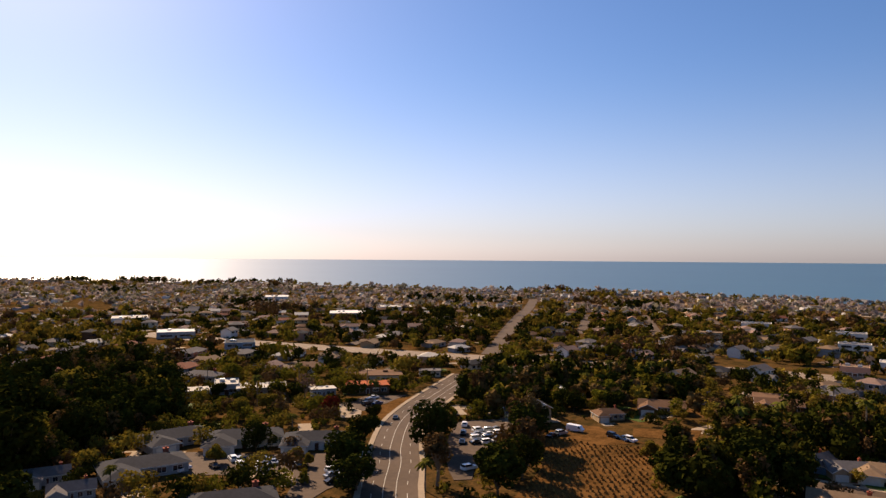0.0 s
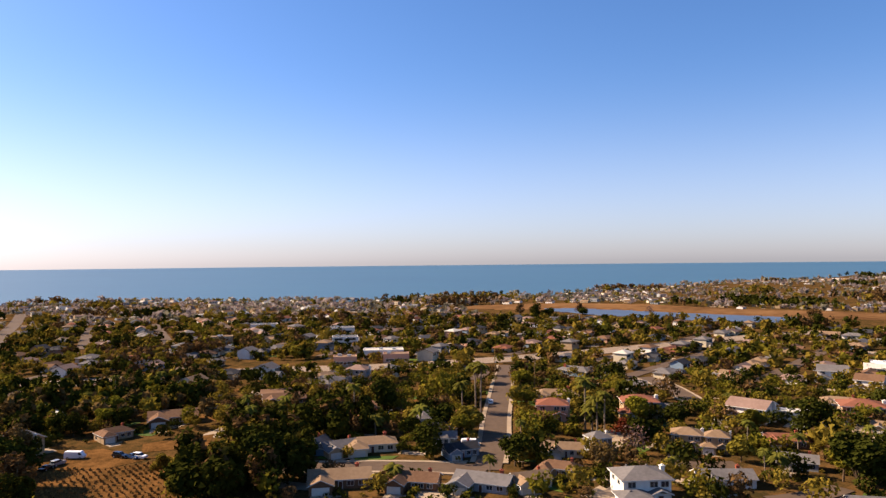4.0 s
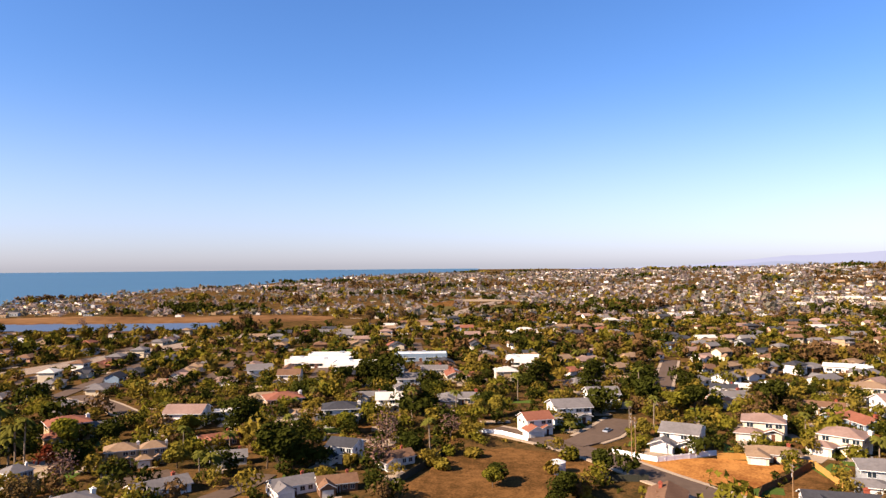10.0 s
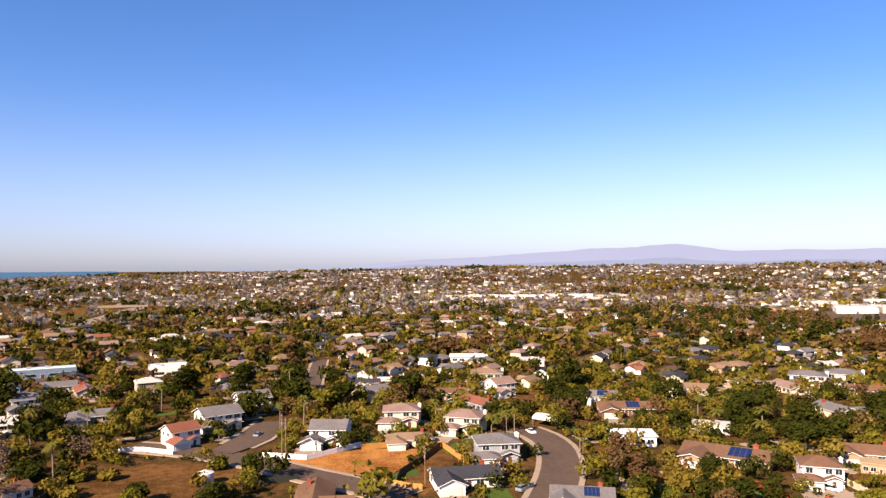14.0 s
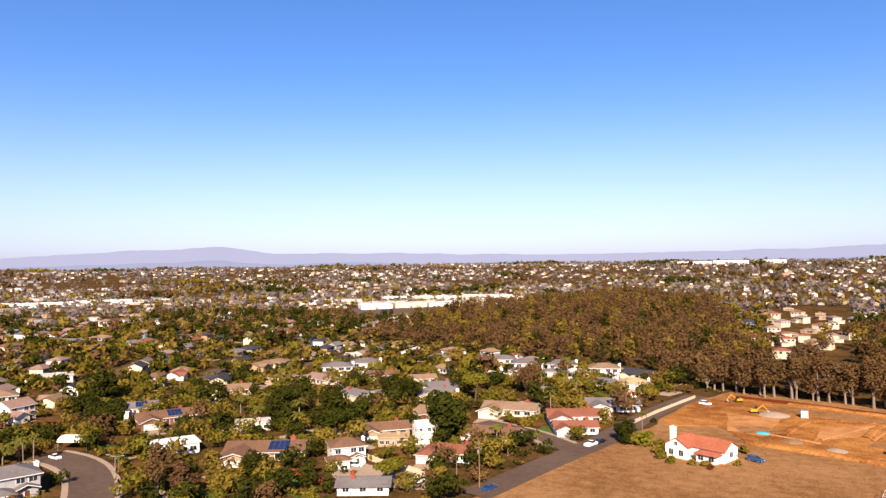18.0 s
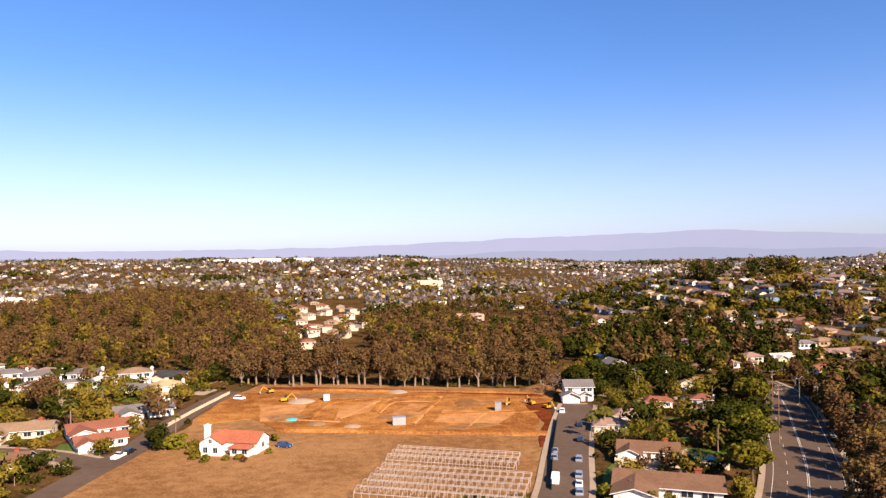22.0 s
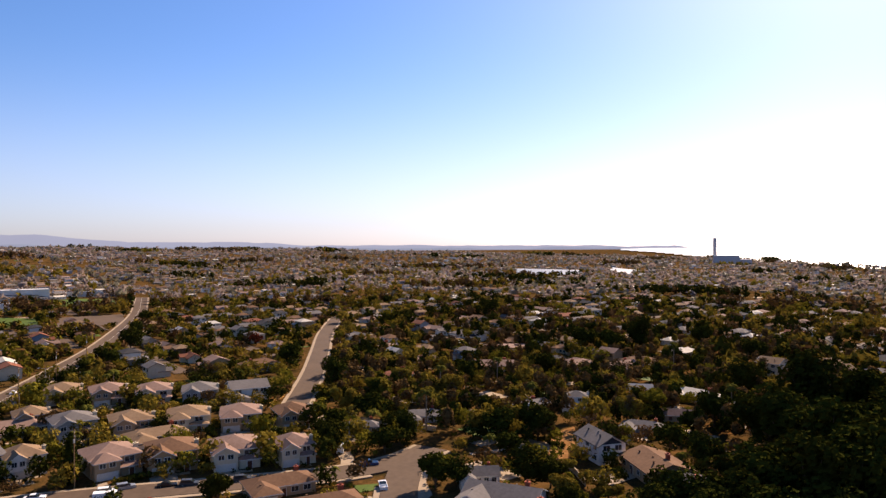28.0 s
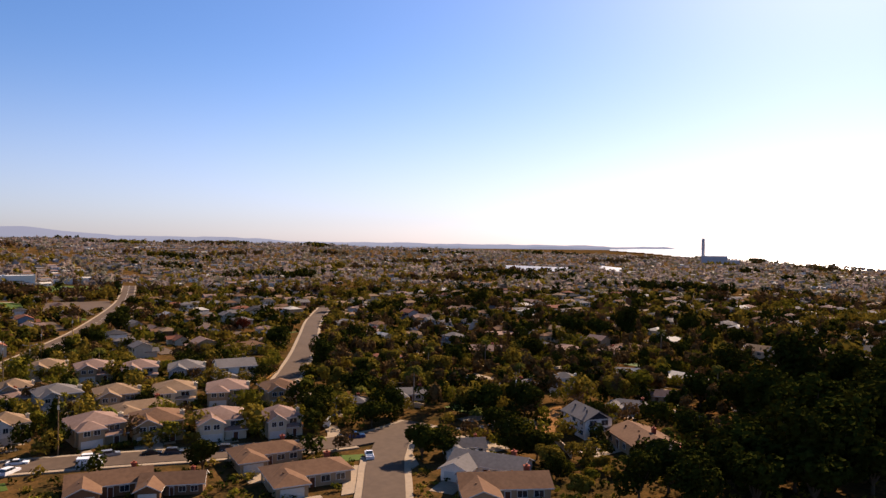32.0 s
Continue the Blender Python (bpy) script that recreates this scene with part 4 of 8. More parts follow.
def in_lot(x, y):
    for i in range(len(BOUNDS), len(LOTS)):
        xs, ys = [p[0] for p in LOTS[i]], [p[1] for p in LOTS[i]]
        BOUNDS.append((min(xs), max(xs), min(ys), max(ys)))
    for b, l in zip(BOUNDS, LOTS):
        if b[0] < x < b[1] and b[2] < y < b[3] and inside(x, y, l):
            return True
    return False


def clear_of(x, y, r):
    return not (TAKEN.hit(x, y, r) or ROADS.hit(x, y, r * 0.8) or in_lot(x, y))


# ---- streets ----
road([(-12, 161), (-13, 179), (-13, 198), (-14, 216), (-13, 246), (-8, 273), (-2, 296), (4, 317), (13, 348)], 14, True, '1.6 -1.6 4.4d -4.4d')
road([(29, 421), (40, 483), (57, 585), (84, 735), (128, 986)], 12, False, '')
road([(-221, 516), (-161, 485), (-65, 442), (16, 408), (68, 389), (144, 369), (186, 348), (199, 339), (252, 317), (346, 294), (561, 255), (649, 180), (730, 128), (853, 96), (1026, 63), (1118, 25)], 22, False, '0 6d -6d')
road([(272, 288), (218, 234), (178, 194), (151, 166), (131, 147)], 8, True, '')
road([(83, 192), (96, 180), (108, 171), (121, 159), (131, 147)], 9, True, '')
road([(166, 84), (176, 80), (189, 78)], 7, False, '')
road([(174, 120), (179, 112), (188, 105)], 7, False, '')
road([(250, 19), (239, 4), (227, -9), (214, -19), (197, -31), (183, -42), (170, -50)], 10, True, '')
road([(230, -8), (240, -13), (252, -19), (271, -27)], 9, True, '')
road([(152, -80), (170, -93), (187, -103), (202, -109), (215, -111), (226, -110)], 11, True, '')
road([(95, -150), (93, -177), (91, -198), (89, -216), (89, -243), (88, -278), (84, -313)], 9, False, '')
road([(91, -203), (104, -211), (118, -217), (136, -221)], 8, True, '')
road([(-31, -159), (-36, -177), (-43, -207), (-53, -246), (-61, -274)], 12, True, '')
road([(-82, -148), (-93, -167), (-106, -192), (-122, -227), (-138, -263), (-148, -292), (-151, -318)], 20, True, '0.2 -0.2 4.8d -4.8d 8.2 -8.2')
road([(-256, -166), (-240, -141), (-226, -117), (-218, -96), (-210, -76), (-203, -60)], 11, True, '')
road([(-149, -69), (-176, -64), (-203, -60), (-247, -52), (-311, -41), (-382, -25), (-481, -5), (-658, 18), (-820, 28)], 11, True, '0')
road([(-302, -236), (-385, -264), (-491, -294)], 9, True, '')
road([(-254, -316), (-301, -329), (-349, -340)], 9, True, '')
road([(-190, -36), (-188, -15), (-185, 4), (-180, 30), (-177, 52), (-178, 65), (-181, 74), (-187, 84)], 10, True, '')
road([(-116, 45), (-143, 56), (-160, 63), (-178, 73)], 9, True, '')
road([(-249, 57), (-286, 71), (-331, 87), (-393, 107), (-471, 132), (-561, 166)], 9, True, '')
road([(231, -8), (245, -20), (269, -29)], 9, True, '')
road([(329, -51), (381, -62), (438, -74)], 8, True, '')
road([(293, 211), (280, 189), (258, 162)], 8, True, '')
lay_roads()


# ---- patches of other ground ----
lot([(24, 211), (29, 221), (40, 227), (49, 218), (62, 217), (64, 203), (51, 160), (13, 160), (27, 192)], M_DRY, label='brown dry mown field beside the road', name='dry_field', lift=0.1)
lot([(4, 246), (14, 253), (28, 243), (21, 217), (12, 211), (8, 184), (3, 184), (1, 210)], M_ASPHALT, label='asphalt parking lot filled with cars', name='parking_lot', lift=0.16)
lot([(-92, 193), (-75, 208), (-50, 206), (-22, 210), (-24, 183), (-32, 166), (-37, 166), (-39, 189), (-65, 187)], M_ASPHALT, label='asphalt parking lot of the office buildings', name='parking_lot', lift=0.16)
lot([(-24, 226), (-19, 258), (-9, 296), (-21, 289), (-31, 273), (-29, 237)], M_DRY, label='sandy verge with dry grass beside the road', name='verge', lift=0.1)
lot([(-41, 278), (-31, 293), (-15, 296), (-21, 278), (-30, 265)], M_ASPHALT, label='asphalt forecourt of the low shop', name='parking_lot', lift=0.16)
lot([(22, 227), (35, 247), (54, 242), (64, 221), (49, 218), (39, 226)], M_DRY, label="sandy yard with parked cars at the field's edge", name='track', lift=0.1)
lot([(195, 34), (218, 31), (225, 11), (216, -9), (204, -18), (188, -9), (166, 3), (166, 37), (183, 38)], M_DRY, label='bare sandy lot with scattered bushes', name='bare_lot', lift=0.1)
lot([(214, -21), (218, -33), (220, -49), (214, -71), (198, -57), (184, -49), (187, -46), (203, -32)], M_CLAY, label='freshly graded orange building lot behind a white fence', name='graded_lot', lift=0.14)
lot([(187, -55), (213, -74), (197, -76), (171, -56), (175, -51)], M_DRY, label='dry grass lot between wooden fences', name='bare_lot', lift=0.1)
lot([(218, -80), (214, -85), (197, -75), (210, -74)], M_LAWN, label='bright green square of artificial lawn', name='lawn', lift=0.12)
lot([(95, -144), (88, -200), (82, -252), (84, -300), (73, -333), (34, -328), (-26, -314), (-58, -307), (-46, -250), (-38, -212), (-31, -175)], M_SOIL, label='bare reddish earth round field and building site', name='bare_ground', lift=0.05)
lot([(94, -144), (91, -172), (87, -198), (81, -216), (66, -205), (51, -234), (38, -235), (7, -229), (-34, -225), (-38, -212), (-31, -175)], M_SOIL, label='reddish-brown bare ploughed field', name='field', lift=0.1)
lot([(80, -252), (83, -294), (70, -322), (33, -316), (9, -308), (-25, -303), (-54, -294), (-42, -231), (-19, -232), (7, -234), (48, -239), (62, -259)], M_CLAY, label='orange graded building site with terraced pads', name='building_site', lift=0.14)
lot([(-142, -148), (-150, -133), (-145, -124), (-126, -117), (-121, -129)], M_CONCRETE, label='pale concrete forecourt of the offices', name='car_park', lift=0.18)
lot([(-177, -217), (-173, -190), (-165, -163), (-156, -143), (-151, -136), (-142, -149), (-150, -160), (-156, -176), (-167, -208)], M_ASPHALT, label='asphalt parking lot behind the church', name='parking_lot', lift=0.16)
lot([(-110, -135), (-122, -133), (-128, -125), (-125, -119), (-115, -117), (-105, -128)], M_LAWN, label='green lawn in front of the offices', name='lawn', lift=0.12)
lot([(-176, -69), (-194, -67), (-193, -63), (-175, -67)], M_LAWN, label='green verge by the crossing', name='lawn', lift=0.12)
lot([(-167, 53), (-167, 58), (-162, 57), (-161, 53)], M_LAWN, label='small green front lawn', name='lawn', lift=0.12)
lot([(99, 189), (106, 194), (114, 195), (109, 185), (104, 185)], M_LAWN, label='front lawn of a bungalow', name='lawn', lift=0.12)
lot([(109, 182), (121, 175), (118, 173), (108, 178)], M_LAWN, label='front lawn of a bungalow', name='lawn', lift=0.12)
lot([(153, 162), (151, 153), (155, 143), (152, 140), (145, 147), (147, 155)], M_LAWN, label='green garden strip by the street', name='lawn', lift=0.12)
lot([(447, 172), (472, 154), (484, 125), (448, 119), (438, 143)], M_LAWN, label='green school playing field', name='sports_field', lift=0.12)
lot([(-611, -142), (-674, -119), (-645, -51), (-594, -51), (-581, -98)], M_LAWN, label='sunlit green baseball field of the high school', name='sports_field', lift=0.12)
lot([(-654, -40), (-672, 8), (-592, 8), (-585, -38)], M_ASPHALT, label='dark hard courts of the high school', name='sports_court', lift=0.16)
lot([(-764, -77), (-808, -30), (-810, 25), (-767, 13), (-733, -48)], M_LAWN, label='green stadium pitch of the high school', name='sports_field', lift=0.12)
lot([(-82, -200), (-94, -214), (-91, -204), (-85, -192)], M_LAWN, label='lawn beside the pool', name='lawn', lift=0.12)
lot([(-42, -172), (-56, -202), (-48, -177), (-46, -170)], M_LAWN, label='front lawn of the ranch house', name='lawn', lift=0.12)
lot([(36, 364), (47, 394), (61, 395), (52, 365)], M_LAWN, label='irrigated green verge along the freeway', name='verge', lift=0.12)
lot([(-168, 113), (-186, 126), (-189, 136), (-182, 133), (-166, 118), (-155, 109)], M_SOIL, label='pale dirt yard between houses', name='bare_lot', lift=0.1)
lot([(-179, 91), (-175, 91), (-174, 111), (-178, 112)], M_CONCRETE, label='pale concrete path between dark gardens', name='footpath', lift=0.18)
lot([(279, -118), (281, -135), (277, -147), (257, -133), (258, -119)], M_DRY, label='brown bare lot among gardens', name='bare_lot', lift=0.1)
lot([(143, -166), (149, -178), (145, -184), (132, -175), (135, -167)], M_DRY, label='dry yard between houses', name='bare_lot', lift=0.1)
lot([(136, -154), (134, -163), (121, -160), (110, -156), (108, -147), (128, -142)], M_CONCRETE, label='pale concrete drive and parking pad between bungalows', name='driveway', lift=0.18)
lot([(131, -220), (114, -215), (113, -212), (130, -217)], M_CONCRETE, label='pale concrete path beside the street', name='footpath', lift=0.18)
lot([(113, -218), (115, -228), (110, -229), (105, -221), (105, -213)], M_LAWN, label='small round green front lawn', name='lawn', lift=0.12)
lot([(-58, -231), (-63, -234), (-63, -228), (-57, -221)], M_LAWN, label='green garden lawn behind a low wall', name='lawn', lift=0.12)
lot([(-79, -211), (-85, -209), (-87, -202), (-84, -197), (-78, -205)], M_LAWN, label='green garden lawn beside the pool terrace', name='lawn', lift=0.12)
lot([(-74, -205), (-80, -209), (-85, -200), (-82, -192), (-74, -196)], M_CONCRETE, label='pale paved terrace round a pool', name='terrace', lift=0.18)
lot([(-163, -80), (-164, -73), (-159, -69), (-151, -67), (-150, -71)], M_CONCRETE, label='pale concrete drive beside a garden', name='driveway', lift=0.18)
lot([(-167, -81), (-171, -74), (-168, -71), (-165, -75)], M_LAWN, label='sunlit lawn beside a drive', name='lawn', lift=0.12)
lot([(-187, -9), (-195, -7), (-194, -5), (-185, -5)], M_CONCRETE, label='pale concrete drive of the tract houses', name='forecourt', lift=0.18)
lot([(-185, 4), (-192, 5), (-190, 10), (-185, 10)], M_CONCRETE, label='pale concrete drive of the tract houses', name='forecourt', lift=0.18)
lot([(-211, -115), (-218, -106), (-212, -101), (-204, -103)], M_DRY, label='pale dry verge at the corner garden', name='verge', lift=0.1)
lot([(-158, 51), (-156, 56), (-139, 51), (-140, 46)], M_CONCRETE, label='pale concrete drive beside the lawn', name='driveway', lift=0.18)
lot([(-180, 53), (-196, 59), (-194, 62), (-179, 56)], M_CONCRETE, label='pale concrete drive of a bungalow', name='driveway', lift=0.18)
lot([(-162, 68), (-167, 72), (-152, 69), (-149, 65)], M_CONCRETE, label='curved pale pavement at the corner', name='footpath', lift=0.18)
lot([(62, 230), (66, 241), (87, 238), (80, 224)], M_DRY, label='brown bare lot behind gardens', name='bare_lot', lift=0.1)
lot([(80, 263), (86, 280), (100, 273), (97, 258)], M_DRY, label='brown dry yard between trees', name='bare_lot', lift=0.1)
lot([(107, 165), (114, 169), (124, 167), (122, 163), (110, 161)], M_LAWN, label='bright green front lawn of a bungalow', name='lawn', lift=0.12)
lot([(100, 164), (105, 168), (108, 168), (103, 161)], M_CONCRETE, label="pale concrete drive at the lawn's edge", name='driveway', lift=0.18)
lot([(144, 149), (151, 153), (158, 145), (154, 142)], M_LAWN, label='sunlit lawn along the low bungalow', name='lawn', lift=0.12)


# ---- the lagoon and its reeds ----
lot([(545, 670), (610, 700), (680, 640), (760, 520), (800, 330), (775, 235), (720, 225), (690, 300), (655, 420), (610, 545)], M_REED, 0.3,
    "broad belt of dry brown reeds round the lagoon", "reeds", "reed_bed", edge=10)
lot([(x, y) for x, y in ((586, 545), (575, 470), (590, 390), (625, 310), (668, 296), (690, 320), (676, 400), (655, 480), (628, 560), (606, 580))], M_LAGOON, 0.5,
    "still grey-blue lagoon water", "water", "water", edge=9)


lot([(-1205, 726), (-1145, 841), (-1024, 752), (-1051, 634)], M_LAGOON, 1.2, "bright strip of far lagoon water", "water", "water", edge=6)
lot([(-1225, 983), (-1078, 927), (-963, 809), (-1066, 841)], M_LAGOON, 1.2, "bright strip of far lagoon water", "water", "water", edge=5)


# ---- houses near by ----
house('ranchhip', -82, 217, 41, 'grey', 'dark', 22.1)
house('ranchhip', -61, 217, 16, 'white', 'dark', 24.6)
house('ranchhip', -38, 215, 5, 'white', 'dark', 21.0)
house('ranchhip', -79, 187, 33, 'grey', 'dark', 23.1)
house('ranchhip', -48, 160, 20, 'grey', 'dark', 22.0)
house('flat', -32, 304, 6, 'brown', 'orange', 19.6)
house('flat', -31, 331, 5, 'cream', 'brown', 25.1)
house('flat', -50, 295, 20, 'grey', 'pale', 10.9)
house('flat', -76, 297, 14, 'grey', 'pale', 20.9)
house('flat', -102, 290, 19, 'grey', 'pale', 14.9)
house('flat', -6, 344, 1, 'cream', 'grey', 11.1)
house('flat', 27, 317, 355, 'white', 'white', 14.9)
house('flat', 55, 299, 350, 'white', 'white', 6.9)
house('flat', 49, 319, 351, 'white', 'white', 7.8)
house('ranchhip', 60, 254, 7, 'tan', 'brown', 11.7)
house('ranch', 83, 266, 343, 'brown', 'brown', 18.0)
house('flat', 133, 280, 335, 'brown', 'brown', 18.7)
house('ranch', 105, 253, 347, 'brown', 'brown', 15.5)
house('ranch', 71, 203, 341, 'tan', 'brown', 8.8)
house('ranch', 112, 227, 334, 'tan', 'grey', 12.4)
house('ranch', 109, 189, 350, 'tan', 'grey', 12.5)
house('flat', -154, 295, 28, 'white', 'white', 13.4)
house('flat', -132, 282, 25, 'grey', 'white', 15.1)
house('flat', -118, 244, 46, 'cream', 'pale', 12.1)
house('ranch', -100, 179, 29, 'grey', 'grey', 10.1)
house('ranch', -88, 168, 28, 'grey', 'grey', 9.4)
house('ranch', 129, 270, 340, 'brown', 'brown', 18.1)
house('ranchhip', 140, 227, 328, 'cream', 'red', 11.9)
house('ranch', 151, 233, 327, 'tan', 'brown', 15.7)
house('ranchhip', 156, 205, 333, 'grey', 'grey', 12.6)
house('ranchhip', 118, 186, 333, 'cream', 'tan', 16.5)
house('ranch', 105, 196, 32, 'blue', 'grey', 9.1)
house('ranch', 139, 178, 322, 'white', 'grey', 10.2)
house('ranch', 135, 163, 340, 'blue', 'dark', 8.7)
house('ranchhip', 147, 188, 322, 'grey', 'dark', 11.7)
house('twohip', 192, 180, 313, 'salmon', 'red', 13.8)
house('ranchhip', 219, 202, 313, 'salmon', 'tan', 19.2)
house('ranch', 153, 151, 314, 'white', 'tan', 10.9)
house('ranch', 159, 143, 312, 'cream', 'tan', 9.7)
house('twohip', 169, 139, 339, 'grey', 'grey', 8.1)
house('two', 252, 187, 307, 'cream', 'grey', 10.6)
house('twohip', 221, 163, 316, 'tan', 'red', 15.9)
house('twohip', 193, 125, 303, 'tan', 'tan', 10.8)
house('twohip', 197, 117, 301, 'tan', 'tan', 8.6)
house('two', 243, 132, 278, 'white', 'rose', 16.6)
house('flat', 258, 122, 295, 'white', 'pale', 11.6)
house('twohip', 273, 106, 301, 'tan', 'red', 17.6)
house('ranchhip', 292, 120, 292, 'tan', 'tan', 15.3)
house('ranch', 218, 106, 311, 'brown', 'red', 13.4)
house('ranch', 169, 98, 320, 'white', 'grey', 15.3)
house('twohip', 144, 106, 326, 'white', 'grey', 14.7)
house('ranch', 120, 136, 299, 'grey', 'grey', 15.7)
house('ranch', 130, 129, 340, 'white', 'tan', 10.1)
house('ranchhip', 143, 131, 297, 'tan', 'brown', 11.5)
house('ranch', 175, 65, 310, 'white', 'grey', 12.4)
house('two', 206, 61, 257, 'white', 'dark', 10.9)
house('ranch', 203, 44, 312, 'white', 'brown', 12.0)
house('twohip', 256, 77, 287, 'white', 'dark', 16.1)
house('ranch', 259, 91, 289, 'tan', 'tan', 12.2)
house('two', 277, 63, 283, 'white', 'pale', 12.6)
house('ranchhip', 296, 35, 277, 'tan', 'grey', 21.6)
house('two', 326, 65, 291, 'white', 'grey', 13.4)
house('ranch', 298, 75, 284, 'cream', 'grey', 13.7)
house('ranch', 93, 162, 330, 'brown', 'tan', 16.9)
house('ranch', 107, 148, 309, 'brown', 'brown', 13.6)
house('ranch', 178, 54, 297, 'brown', 'brown', 10.8)
house('ranch', 198, 93, 295, 'grey', 'grey', 10.8)
house('ranch', 375, 61, 279, 'cream', 'grey', 18.3)
house('ranch', 231, 156, 304, 'grey', 'grey', 11.3)
house('two', 349, 148, 293, 'white', 'grey', 15.2)
house('two', 231, -41, 248, 'white', 'grey', 14.2)
house('two', 268, -8, 288, 'white', 'grey', 16.8)
house('two', 247, 4, 296, 'white', 'red', 12.0)
house('two', 296, -22, 281, 'white', 'grey', 15.5)
house('twohip', 250, -71, 254, 'cream', 'rose', 15.7)
house('ranchhip', 220, -66, 258, 'cream', 'tan', 15.9)
house('twohip', 232, -89, 234, 'cream', 'rose', 15.0)
house('twohip', 195, -85, 256, 'grey', 'grey', 15.4)
house('ranch', 175, -68, 262, 'white', 'dark', 19.0)
house('ranch', 332, -79, 257, 'white', 'dark', 12.4)
house('flat', 337, -90, 255, 'white', 'white', 8.5)
house('twohip', 321, -135, 247, 'cream', 'tan', 18.0)
house('ranch', 351, -37, 264, 'cream', 'tan', 11.4)
house('flat', 400, -158, 248, 'white', 'white', 24.0)
house('flat', 373, -183, 244, 'white', 'pale', 23.2)
house('ranch', 293, -107, 250, 'tan', 'brown', 15.1)
house('solar', 151, -89, 240, 'grey', 'grey', 16.0)
house('solar', 261, -161, 238, 'white', 'grey', 18.5)
house('solar', 236, -158, 246, 'brown', 'brown', 21.7)
house('flat', 197, -134, 246, 'white', 'white', 16.4)
house('solar', 167, -147, 216, 'tan', 'brown', 26.0)
house('twohip', 143, -155, 233, 'white', 'brown', 12.4)
house('ranch', 154, -186, 230, 'tan', 'brown', 18.6)
house('two', 139, -189, 236, 'white', 'pale', 8.0)
house('ranchhip', 119, -175, 194, 'white', 'red', 17.3)
house('ranch', 119, -200, 196, 'white', 'brown', 18.9)
house('ranch', 134, -239, 194, 'cream', 'tan', 22.1)
house('ranch', 108, -240, 214, 'white', 'red', 21.2)
house('flat', 200, -169, 230, 'white', 'pale', 12.8)
house('ranch', 263, -208, 232, 'tan', 'tan', 21.5)
house('flat', 144, -179, 219, 'tan', 'sand', 5.7)
house('twohip', 255, -292, 221, 'white', 'grey', 33.9)
house('ranch', 207, -279, 227, 'cream', 'tan', 16.8)
house('ranch', 187, -263, 225, 'white', 'grey', 23.3)
house('two', 205, -341, 211, 'white', 'grey', 12.8)
house('twohip', 178, -335, 208, 'white', 'grey', 21.1)
house('ranch', 131, -238, 194, 'white', 'tan', 20.8)
house('ranch', 104, -267, 211, 'white', 'grey', 21.9)
house('ranch', 101, -225, 214, 'white', 'red', 16.0)
house('twohip', 258, -273, 223, 'white', 'grey', 35.8)
house('ranch', 230, -278, 220, 'tan', 'brown', 17.4)
house('ranch', 178, -251, 225, 'white', 'grey', 17.4)
house('twohip', 196, -341, 210, 'white', 'grey', 15.7)
house('twohip', 161, -340, 205, 'white', 'grey', 18.0)
house('twohip', 137, -339, 202, 'white', 'tan', 17.5)
house('twohip', 108, -302, 210, 'white', 'sand', 15.4)
house('two', -63, -286, 177, 'white', 'grey', 14.1)
house('ranch', -65, -201, 162, 'white', 'brown', 18.1)
house('ranch', -60, -171, 161, 'white', 'brown', 27.9)
house('ranchhip', -91, -269, 161, 'white', 'red', 11.5)
house('twohip', -104, -260, 158, 'white', 'red', 9.5)
house('ranchhip', -74, -248, 164, 'cream', 'rose', 12.6)
house('ranchhip', -63, -234, 165, 'cream', 'rose', 11.9)
house('ranch', -121, -309, 169, 'cream', 'tan', 16.0)
house('ranchhip', -164, -231, 135, 'white', 'grey', 21.7)
house('ranch', -216, -247, 139, 'cream', 'grey', 15.9)
house('ranch', -214, -221, 136, 'brown', 'red', 19.8)
house('ranchhip', -183, -150, 129, 'tan', 'brown', 11.6)
house('ranchhip', -206, -145, 110, 'tan', 'tan', 23.4)
house('ranchhip', -189, -107, 100, 'brick', 'dark', 17.7)
house('two', -196, -91, 115, 'white', 'dark', 11.0)
house('flat', -179, -75, 123, 'white', 'dark', 8.4)
house('ranch', -167, -96, 110, 'grey', 'dark', 17.4)
house('ranch', -236, -98, 133, 'white', 'tan', 17.6)
house('ranch', -233, -81, 124, 'brown', 'brown', 18.0)
house('ranch', -226, -62, 135, 'grey', 'grey', 13.4)
house('two', -215, -34, 124, 'white', 'grey', 15.0)
house('tract', -216, -22, 106, 'white', 'tan', 10.2)
house('ranchhip', -260, -30, 97, 'cream', 'rose', 21.1)
house('solar', -184, -35, 121, 'tan', 'brown', 17.0)
house('two', -279, -133, 125, 'white', 'grey', 22.1)
house('two', -267, -160, 141, 'white', 'grey', 16.2)
house('ranch', -254, -135, 133, 'brown', 'dark', 17.4)
house('ranch', -277, -65, 83, 'brown', 'brown', 17.3)
house('ranch', -299, -63, 92, 'white', 'grey', 17.2)
house('ranch', -296, -89, 107, 'white', 'tan', 17.5)
house('ranch', -305, -119, 111, 'brown', 'dark', 18.4)
house('ranchhip', -197, -208, 137, 'brown', 'red', 16.2)
house('ranch', -214, -240, 138, 'cream', 'grey', 15.6)
house('ranch', -205, -176, 131, 'tan', 'brown', 13.2)
house('ranchhip', -281, -193, 125, 'cream', 'tan', 21.9)
house('ranch', -277, -220, 128, 'white', 'tan', 19.9)
house('ranch', -278, -350, 142, 'white', 'grey', 22.0)
house('tracthip', -207, -1, 105, 'tan', 'rose', 17.8)
house('tract', -205, 14, 91, 'tan', 'brown', 16.1)
house('tract', -200, 30, 86, 'cream', 'rose', 15.9)
house('tract', -195, 45, 92, 'cream', 'rose', 10.7)
house('tract', -253, -12, 103, 'grey', 'grey', 17.7)
